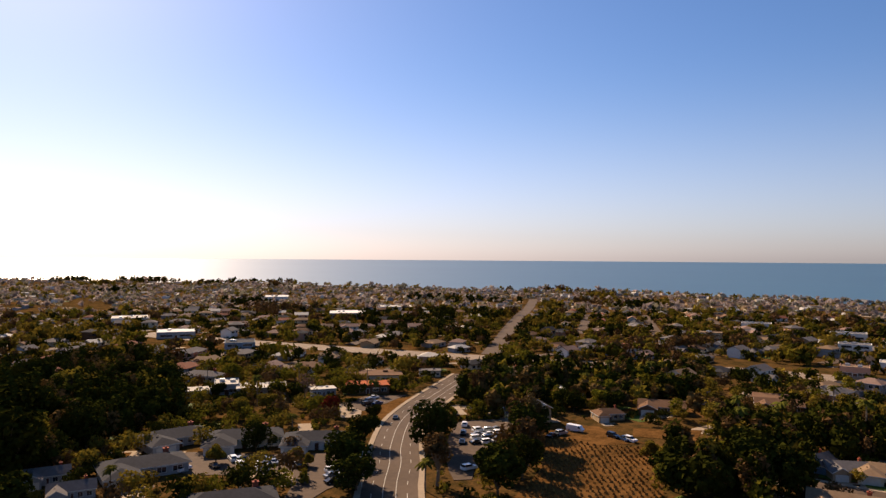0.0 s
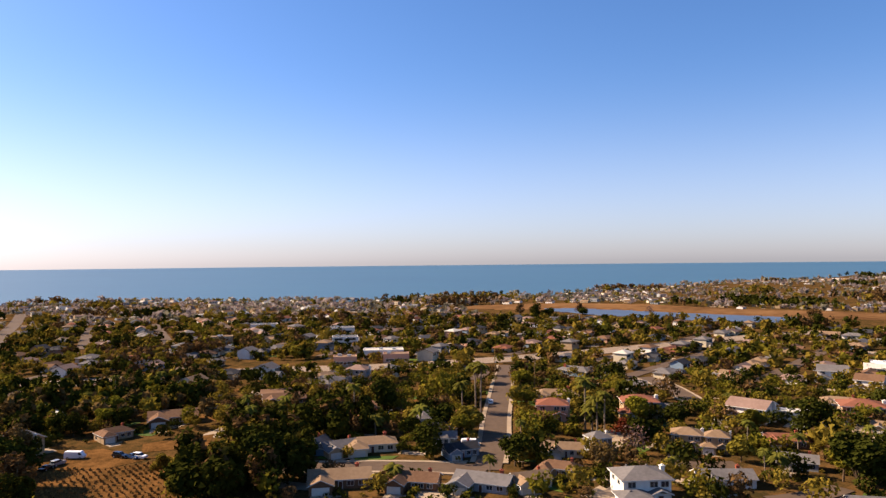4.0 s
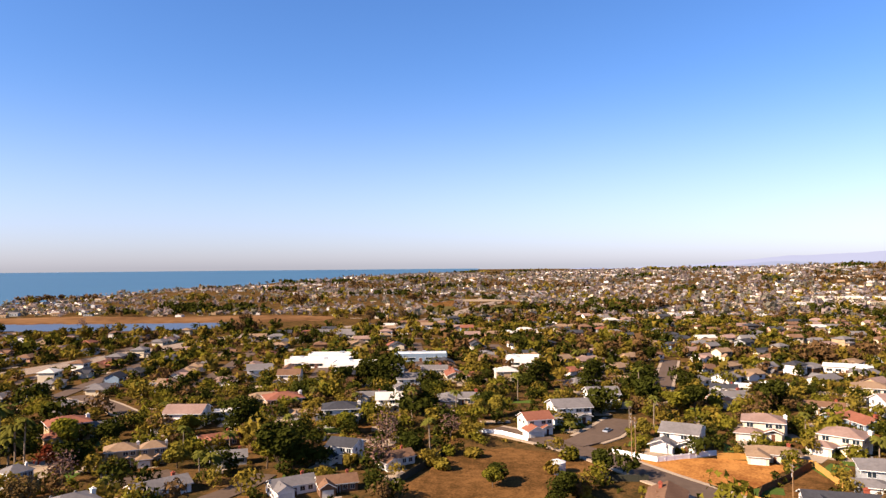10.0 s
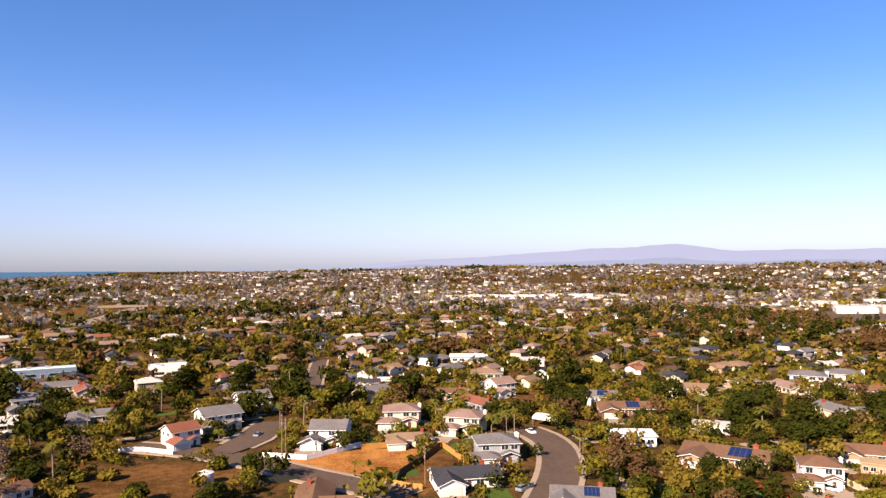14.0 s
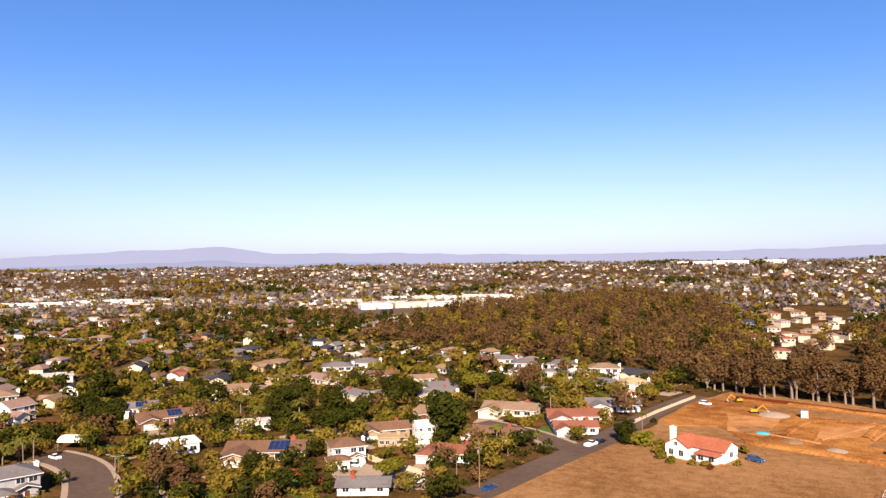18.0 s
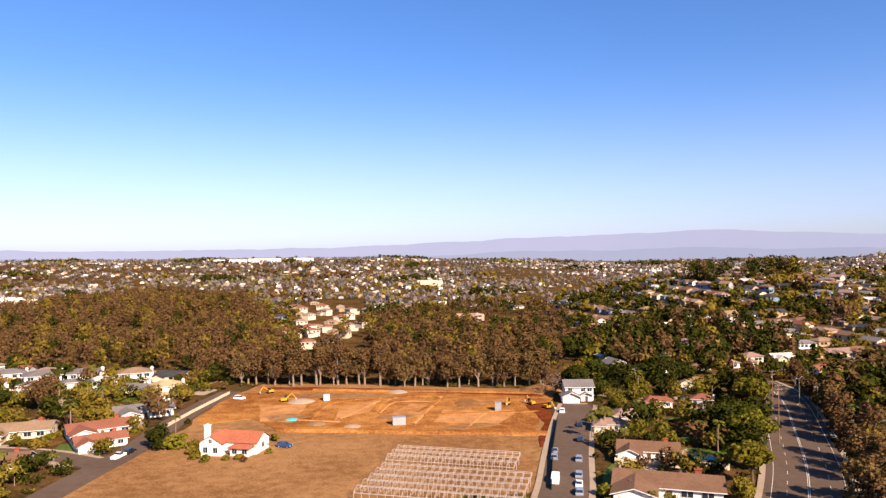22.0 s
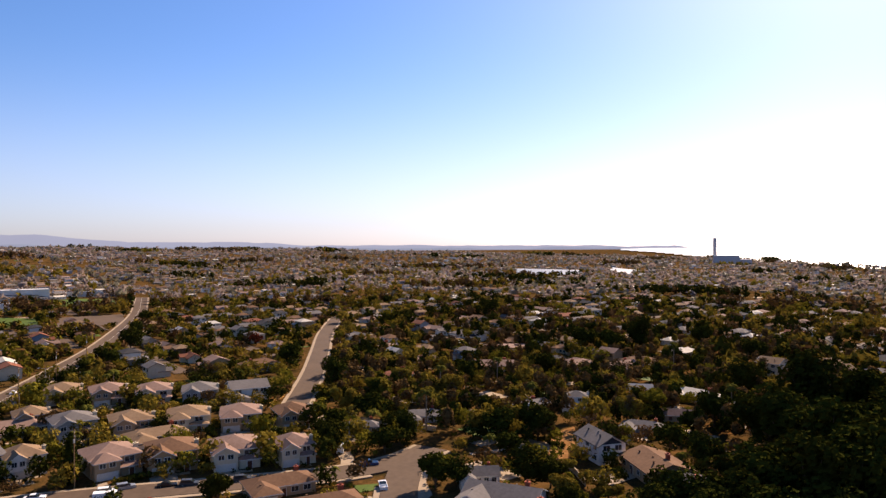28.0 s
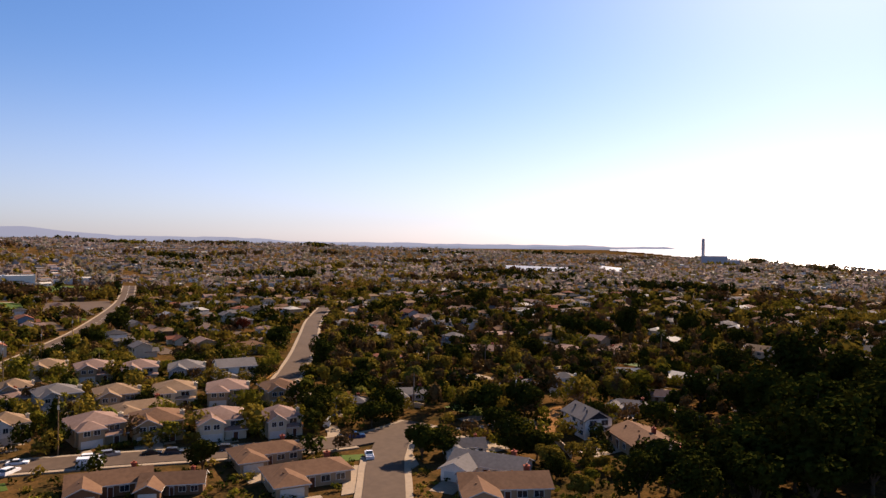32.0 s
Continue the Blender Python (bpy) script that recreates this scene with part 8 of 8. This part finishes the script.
def canopy(places, per, size, seed):
    """Blades for many lumpy crowns. places: x, y, z of the foot, height, radius, kind."""
    r = np.random.RandomState(seed)
    t = np.array(places, dtype=float)
    lumps = 6
    lc = r.normal(size=(len(t), lumps, 3))
    lc /= np.linalg.norm(lc, axis=2)[:, :, None]
    lc *= r.uniform(0.35, 0.62, (len(t), lumps))[:, :, None]
    p = np.repeat(t, per, axis=0)
    n = len(p)
    c0 = lc[np.repeat(np.arange(len(t)), per), r.randint(0, lumps, n)]
    d = r.normal(size=(n, 3))
    d /= np.linalg.norm(d, axis=1)[:, None]
    off = c0 + d * (r.uniform(0.3, 1, n) ** 0.35 * 0.52)[:, None]
    h, rad = p[:, 3], p[:, 4]
    c = np.stack([p[:, 0] + off[:, 0] * rad, p[:, 1] + off[:, 1] * rad, p[:, 2] + h * 0.56 + off[:, 2] * h * 0.44], 1)
    face = d + c0 * 0.6 + np.array([0, 0, 0.1]) + r.normal(size=(n, 3)) * 0.62     # leaves lie along the crown's skin
    face /= np.linalg.norm(face, axis=1)[:, None]
    u = np.cross(face, r.normal(size=(n, 3)))
    u /= np.linalg.norm(u, axis=1)[:, None]
    v = np.cross(face, u)
    s = (size * r.uniform(0.6, 1.3, n) * (rad / rad.mean()))[:, None]
    s *= 1.15
    q = np.stack([c - u * s - v * s * 0.55, c + u * s * 0.85 - v * s * 0.35, c + u * s * 0.1 + v * s * 0.9], 1)
    return q, p[:, 5]


FAR_LEAVES = [LEAVES["green"], LEAVES["dark"], LEAVES["olive"], LEAVES["gum"], LEAVES["gold"]]


def spread_trees(n, d0, d1, tall, per, size, seed, sparse=False, leaves=None):
    places = []
    for _ in range(int(n * 4)):
        if len(places) >= n:
            break
        a, d = far_turn(), math.sqrt(rng.uniform(d0 ** 2, d1 ** 2))
        x, y = d * math.cos(a), d * math.sin(a)
        if not dry_land(x, y, 15) or in_wood(x, y) or ROADS.hit(x, y, 0.6) or in_lot(x, y):
            continue
        if not sparse and HOMES.hit(x, y, 3.0) or (rng.random() < 0.6 and open_land(x, y)):
            continue
        k = rng.uniform(0.6, 1.25) * (1.5 if rng.random() < 0.08 else 1.0)
        places.append((x, y, ground_z(x, y) - 0.3, tall * k, tall * k * 0.6, rng.choice((0, 0, 1, 1, 1, 2, 2, 3, 4))))
    q, kinds = canopy(places, per, size, seed)
    return card_mesh("trees", q, kinds, leaves or FAR_LEAVES, "garden trees crowding between the houses, mixed greens", "trees")




def open_land(x, y):
    """Undeveloped slopes and canyons far out, without houses."""
    return math.hypot(x, y) > 780 and noise.noise((x * 0.0024, y * 0.0024, 8.0)) + 0.5 * noise.noise((x * 0.006, y * 0.006, 2.0)) > 0.3


def plots(d0, d1, keep=1.0, zone=260, pitch=17.0, pair=56.0):
    """House plots in rows on both sides of side streets, zone by zone; gives plots and the street runs."""
    r = random.Random(int(d0))
    homes, runs = [], []
    n = int(d1 // zone) + 1
    for i in range(-n, n):
        for j in range(-n, n):
            cx, cy = (i + 0.5) * zone, (j + 0.5) * zone
            if not d0 - zone < math.hypot(cx, cy) < d1 + zone:
                continue
            t = radians(12 + 25 * round(2 * noise.noise((cx * 0.003, cy * 0.003, 4.0))) + 90 * r.randrange(2))
            c, s = math.cos(t), math.sin(t)
            shift = r.uniform(-12, 12)
            for row in range(-4, 5):
                v0 = row * pair + shift
                run = []
                for step in range(-11, 12):
                    u0 = step * pitch
                    x, y = cx + u0 * c - v0 * s, cy + u0 * s + v0 * c
                    d = math.hypot(x, y)
                    free = (d0 < d < d1 and int(x // zone) == i and int(y // zone) == j and dry_land(x, y) and not in_wood(x, y)
                            and not in_lot(x, y) and not ROADS.hit(x, y, 1.0) and not open_land(x, y))
                    if free:
                        run.append((x, y))
                        for side in (-1, 1):
                            if r.random() < keep * (1.0 if 88 < math.degrees(math.atan2(-x, y)) % 360 < 172 else 0.62):
                                o = side * (14.5 + r.uniform(-1.5, 2.5))
                                q = u0 + r.uniform(-2, 2)
                                homes.append((cx + q * c - (v0 + o) * s, cy + q * s + (v0 + o) * c, math.degrees(t) + (180 if side < 0 else 0) + r.uniform(-4, 4)))
                    if (not free or step == 11) and run:
                        if len(run) > 2:
                            runs.append(run)
                        run = []
    return homes, runs


def side_streets(runs, wide):
    """Narrow asphalt streets between the rows of plots."""
    bm = bmesh.new()
    for run in runs:
        rows = ribbon(run, wide, 0, 17.0)
        strip_mesh_flat(bm, rows, 0.3, -wide / 2, wide / 2)
        for x, y in run:
            ROADS.append((x, y, wide * 0.55))
            ROADS.append((x + (run[1][0] - run[0][0]) * 0.5, y + (run[1][1] - run[0][1]) * 0.5, wide * 0.55))
    tagged(part("road", bm, M_ASPHALT, None), "grey side streets between the rows of houses", "road", kind="structure")


def block_houses(n, d0, d1):
    """Houses of the farther blocks: walls with openings, hip or gable roofs with eaves."""
    homes, runs = plots(d0, d1, 0.93)
    side_streets(runs, 8.0)
    for x, y, turn in homes[:n]:
        if not dry_land(x, y) or in_wood(x, y) or not clear_of(x, y, 5.0):
            continue
        k = rng.uniform(0.74, 1.05)
        TAKEN.append((x, y, 6.0 * k))
        HOMES.append((x, y, 5.0 * k))
        bm = bmesh.new()
        two, hip = rng.random() < 0.2, rng.random() < 0.55
        w, l, h = (11 * k, 9 * k, 5.0) if two else (15 * k, 9 * k, 2.7)
        box(bm, 0, 0, -2.5, w, l, h + 2.5)
        nw = len(bm.faces)
        box(bm, -w * 0.25, -l * 0.62, -2.5, w * 0.4, l * 0.35, 5.3)
        nw = len(bm.faces)
        if hip:
            hip_roof(bm, 0, 0, w, l, h, 1.8)
            hip_roof(bm, -w * 0.25, -l * 0.5, w * 0.4, l * 0.7, 2.8, 1.2)
        else:
            gable_roof(bm, 0, 0, w, l, h, 1.8, "x")
            gable_roof(bm, -w * 0.25, -l * 0.5, w * 0.4, l * 0.7, 2.8, 1.2, "y")
        nr = len(bm.faces)
        if not hip:
            gable_wall(bm, 0, 0, w, l, h, 1.75, "x")
            gable_wall(bm, -w * 0.25, -l * 0.5, w * 0.4, l * 0.62, 2.8, 1.15, "y")
        ng = len(bm.faces)
        for wx in (0.08, 0.3, -0.35):
            for sy in (-1, 1):
                box(bm, wx * w, sy * l * 0.5, h - 2.0, 1.8, 0.12, 1.3)
        wm, rm = rng.randrange(len(WALL_PICK)), rng.randrange(len(ROOF_PICK))
        m = pose(x, y, ground_z(x, y), 0, 0, turn)
        base = len(MV)
        bm.verts.index_update()
        for v in bm.verts:
            MV.append(m @ v.co)
        for i, f in enumerate(bm.faces):
            MF.append([base + v.index for v in f.verts])
            MM.append(wm if i < nw or nr <= i < ng else (len(WALL_PICK) + rm if i < nr else len(WALL_PICK) + len(ROOF_PICK)))
        bm.free()


MV, MF, MM = [], [], []
block_houses(2600, 345, 760)
_ob = link("houses", MV, MF, [WALLS[w] for w in WALL_PICK] + [ROOFS[r] for r in ROOF_PICK] + [M_GLASS])
_ob.data.polygons.foreach_set("material_index", np.array(MM, dtype=np.int32))
tagged(_ob, "rows of small suburban houses among the trees", "houses", kind="stuff")


def yards(n, d0, d1, seed):
    """Pale drives, small lawns and dirt yards between the houses, and clipped hedges."""
    r = random.Random(seed)
    v, f, mi, hedge = [], [], [], []
    for _ in range(n):
        a, d = r.uniform(0, 2 * math.pi), math.sqrt(r.uniform(d0 ** 2, d1 ** 2))
        x, y = d * math.cos(a), d * math.sin(a)
        if not dry_land(x, y) or in_wood(x, y) or in_lot(x, y) or ROADS.hit(x, y, 5):
            continue
        t = radians(street_turn(x, y))
        c, s_ = math.cos(t), math.sin(t)
        w, l = r.uniform(3, 8), r.uniform(2, 5)
        b = len(v)
        lift = 0.06 + 0.0007 * (b % 100)
        for px, py in ((-w, -l), (w, -l), (w, l), (-w, l)):
            q = (x + px * c - py * s_, y + px * s_ + py * c)
            v.append((*q, ground_z(*q) + lift))
        f.append((b, b + 1, b + 2, b + 3))
        mi.append(r.choice((0, 0, 1, 2, 2, 3)))
        if r.random() < 0.55:
            for i in range(int(w * 5)):
                px, py = r.uniform(-w, w), l + r.uniform(-0.6, 0.6)
                hedge.append((x + px * c - py * s_, y + px * s_ + py * c))
    ob = link("yards", v, f, [M_CONCRETE, M_LAWN, M_DRY, M_EARTH])
    ob.data.polygons.foreach_set("material_index", np.array(mi, dtype=np.int32))
    tagged(ob, "pale drives, small lawns and dirt yards between houses", "yards", kind="stuff")
    if d0 > 700:
        return
    places = [(x, y, ground_z(x, y) - 0.2, 1.9, 1.0, r.choice((0, 1, 2))) for x, y in hedge]
    q, kinds = canopy(places, 9, 0.5, seed)
    card_mesh("hedges", q, kinds, [LEAVES["green"], LEAVES["dark"], LEAVES["olive"]], "clipped green garden hedges between the plots", "hedges")


yards(1500, 172, 380, 21)
yards(2300, 380, 740, 22)
yards(3000, 740, 1700, 23)


def shrubs(n, d0, d1, per, size, seed):
    """Low shrubs and ground cover that break up the bare soil of the gardens."""
    r = random.Random(seed)
    places = []
    for _ in range(n):
        a, d = r.uniform(0, 2 * math.pi), math.sqrt(r.uniform(d0 ** 2, d1 ** 2))
        x, y = d * math.cos(a), d * math.sin(a)
        if dry_land(x, y) and not in_lot(x, y) and not ROADS.hit(x, y, 0.5) and not HOMES.hit(x, y, 2.5):
            k = r.uniform(0.6, 1.6)
            places.append((x, y, ground_z(x, y) - 0.2, 1.7 * k, 1.3 * k, r.choice((0, 1, 1, 2, 2, 3))))
    q, kinds = canopy(places, per, size, seed)
    card_mesh("shrubs", q, kinds, [LEAVES["green"], LEAVES["dark"], LEAVES["olive"], LEAVES["dark"]], "low garden shrubs and ground cover", "shrubs")


shrubs(4200, 92, 171, 22, 0.36, 43)
shrubs(8200, 170, 400, 16, 0.44, 41)
shrubs(11000, 400, 740, 5, 0.9, 42)
spread_trees(3100, 172, 365, 6.7, 190, 0.47, 11)
spread_trees(10800, 360, 760, 6.4, 36, 1.08, 12)
# crowns beyond 740 m are greyed in colour to stand for haze
spread_trees(15500, 740, 1400, 6.6, 12, 1.8, 13, True, [LEAVES["brush"], LEAVES["haze_grey"], LEAVES["olive"], LEAVES["haze_grey"], LEAVES["brush"]])
spread_trees(19000, 1400, 2700, 7.0, 7, 2.4, 14, True, [LEAVES["haze_grey"], LEAVES["brush"], LEAVES["haze_grey"], LEAVES["brush"], LEAVES["brush"]])

# woods: outline, number of trees, height, share of dark crowns
def wood(outline, n, low, high, dark, seed, label, per=72, size=1.0):
    places = []
    xs, ys = [p[0] for p in outline], [p[1] for p in outline]
    for _ in range(n * 6):
        x, y = rng.uniform(min(xs), max(xs)), rng.uniform(min(ys), max(ys))
        if len(places) < n and inside(x, y, outline) and (not in_lot(x, y) or (inside(x, y, GAP[0]) and rng.random() < 0.3)) and not ROADS.hit(x, y, 2) and not HOMES.hit(x, y, 4.5):
            places.append((x, y, ground_z(x, y) + 1.5, rng.uniform(low, high), rng.uniform(low, high) * 0.35, 1 if rng.random() < dark else rng.choice((0, 0, 0, 0, 2))))
    q, kinds = canopy(places, per, size, seed)
    return card_mesh("wood", q, kinds, [LEAVES["gum"], LEAVES["dark"], LEAVES["olive"]], label, "wood")


wood(WOOD, 1900, 9, 16, 0.1, 15, "dense brownish eucalyptus wood on a low hill", 105, 0.72)
wood(WOOD_EAST, 190, 9, 16, 0.4, 16, "tall mixed eucalyptus wood on a slope above gardens", 105, 0.75)
wood(WOOD_BAND, 420, 8, 14, 0.6, 17, "dark belt of tall trees along a valley")
wood(WOOD_ROAD, 260, 8, 14, 0.5, 18, "tall trees crowding along the wide road")
wood([(-80, -389), (-104, -342), (-141, -320), (-185, -366), (-217, -411), (-199, -461), (-168, -496), (-123, -454)], 330, 9, 15, 0.6, 36, "tall dark trees massed on the slope beside the wide road")
wood([(-175, -182), (-205, -209), (-240, -208), (-246, -181), (-223, -157), (-197, -158)], 75, 6, 10, 0.3, 37, "sunlit yellow-green garden trees behind the offices", 140, 0.66)
wood([(-255, -640), (-290, -622), (-352, -632), (-356, -668), (-300, -676), (-256, -676)], 46, 13, 23, 0.75, 38, "dark clump of tall trees on the crest of a rise", 90, 1.0)
def groves(n, d0, d1, low, high, per, size, seed):
    """Groves of taller trees along canyons and parks in the far suburb."""
    r = random.Random(seed)
    places = []
    for _ in range(n):
        a, d = r.uniform(0, 2 * math.pi), math.sqrt(r.uniform(d0 ** 2, d1 ** 2))
        cx, cy, t, kind = d * math.cos(a), d * math.sin(a), r.uniform(0, math.pi), r.choice((0, 0, 1, 1, 2))
        long, wide = r.uniform(25, 90), r.uniform(10, 26)
        for _ in range(int(long * wide / 34)):
            u, v = r.gauss(0, long * 0.55), r.gauss(0, wide * 0.6)
            x, y = cx + u * math.cos(t) - v * math.sin(t), cy + u * math.sin(t) + v * math.cos(t)
            if dry_land(x, y, 15) and not in_wood(x, y) and not in_lot(x, y) and not ROADS.hit(x, y, 3):
                h = r.uniform(low, high)
                places.append((x, y, ground_z(x, y) - 0.5, h, h * r.uniform(0.38, 0.52), kind if r.random() < 0.8 else r.randrange(3)))
    q, kinds = canopy(places, per, size, seed)
    card_mesh("grove_trees", q, kinds, [LEAVES["dark"], LEAVES["gum"], LEAVES["olive"]], "dark groves of tall trees between the far houses", "trees")


groves(70, 420, 800, 8, 13, 46, 1.15, 51)
groves(130, 800, 1500, 8, 14, 24, 1.8, 52)
groves(170, 1500, 2600, 8, 15, 12, 2.8, 53)
# leafy gardens grown together into groves
wood([(-234, 68), (-333, 100), (-426, 142), (-451, 213), (-396, 291), (-320, 369), (-265, 437), (-96, 159), (-114, 123), (-145, 147), (-185, 150), (-197, 135), (-165, 106), (-181, 112), (-194, 92), (-227, 82)], 800, 5, 9, 0.35, 31, "thick green garden trees hiding the houses", 140, 0.66)
wood([(53, 164), (68, 211), (89, 232), (150, 238), (104, 165)], 260, 6, 12, 0.8, 32, "dark dense garden trees by the mown field", 140, 0.66)
wood([(-227, 362), (-141, 365), (-93, 251), (-100, 235), (-101, 207), (-103, 164)], 420, 6, 13, 0.8, 33, "dark dense trees behind the office buildings", 140, 0.66)
wood([(1, 290), (4, 350), (65, 374), (129, 345), (92, 252), (67, 265), (49, 286), (23, 248), (14, 259)], 300, 5, 10, 0.6, 34, "belt of dark trees along the freeway")
wood([(-161, -172), (-189, -193), (-222, -208), (-225, -186), (-160, -133), (-146, -135), (-146, -148)], 200, 7, 12, 0.5, 35, "tall dark trees behind the church car park", 140, 0.66)


def far_houses(d0, d1, k0, k1, keep, panes):
    verts, faces, mids = [], [], []
    mats = [WALLS[w] for w in ("white", "cream", "grey", "tan")] + [ROOFS[r] for r in ("grey", "brown", "tan", "dark", "rose", "pale")] + [M_GLASS]
    homes, runs = plots(d0, d1, keep)
    for x, y, turn in homes:
        if not dry_land(x, y) or in_wood(x, y) or in_lot(x, y) or ROADS.hit(x, y, 5):
            continue
        k = rng.uniform(k0, k1)
        w, l, h, r = 8 * k, 4.8 * k, rng.choice((3, 3, 3, 5)) * k, 1.7 * k
        z = ground_z(x, y)
        t = radians(turn)
        c, s = math.cos(t), math.sin(t)
        b = len(verts)
        for px, py, pz in ((-w, -l, -3), (w, -l, -3), (w, l, -3), (-w, l, -3), (-w, -l, h), (w, -l, h), (w, l, h), (-w, l, h), (-w, 0, h + r), (w, 0, h + r)):
            verts.append((x + px * c - py * s, y + px * s + py * c, z + pz))
        wm, rm = rng.randrange(4), 4 + rng.choice((0, 0, 1, 1, 2, 2, 3, 4, 5))
        for f, m in (((0, 1, 5, 4), wm), ((2, 3, 7, 6), wm), ((1, 2, 6, 9, 5), wm), ((3, 0, 4, 8, 7), wm), ((4, 5, 9, 8), rm), ((6, 7, 8, 9), rm)):
            faces.append([b + i for i in f])
            mids.append(m)
        for wx in (-0.5, 0.1, 0.55) if panes else ():
            for sy in (-1.02, 1.02):
                b = len(verts)
                for px, pz in ((wx - 0.1, 0.3), (wx + 0.1, 0.3), (wx + 0.1, 0.7), (wx - 0.1, 0.7)):
                    verts.append((x + px * w * c - sy * l * s, y + px * w * s + sy * l * c, z + pz * h))
                faces.append((b, b + 1, b + 2, b + 3) if sy < 0 else (b + 3, b + 2, b + 1, b))
                mids.append(10)
    ob = link("far_houses", verts, faces, mats)
    ob.data.polygons.foreach_set("material_index", np.array(mids, dtype=np.int32))
    return tagged(ob, "countless small pale houses spreading to the horizon", "houses", kind="stuff")


# stubble rows on the mown field
_rows, _q = np.random.RandomState(5), []
for _i in range(46):
    for _j in range(60):
        _x, _y = 20 + _i * 1.6 + _rows.uniform(-0.25, 0.25), 150 + _j * 1.9 + _rows.uniform(-0.8, 0.8)
        if inside(_x, _y, LOTS[0]):
            for _ in range(2):
                _s = _rows.uniform(0.25, 0.55)
                _a = _rows.uniform(0, 6.28)
                _dx, _dy = _s * math.cos(_a), _s * math.sin(_a)
                _z = ground_z(_x, _y) + 0.1
                _q.append([(_x - _dx, _y - _dy, _z), (_x + _dx, _y + _dy, _z), (_x + _dx * 0.8, _y + _dy * 0.8, _z + 0.55), (_x - _dx * 0.7, _y - _dy * 0.7, _z + 0.4)])
card_mesh("stubble", np.array(_q), np.zeros(len(_q)), [mat("straw", "8a6a3c", "6a4f2a")], "rows of dry brown stubble on the mown field", "stubble")
far_houses(760, 1400, 0.55, 0.8, 0.8, True)
far_houses(1400, 2700, 0.55, 0.85, 0.42, False)

# the patterns that the copies were taken from
for _roots in ([r for r, _ in STYLES.values()], [r for v in TREES.values() for r in v], list(CARS.values())):
    for _r in _roots:
        for _o in [*_r.children_recursive, _r]:
            bpy.data.objects.remove(_o)
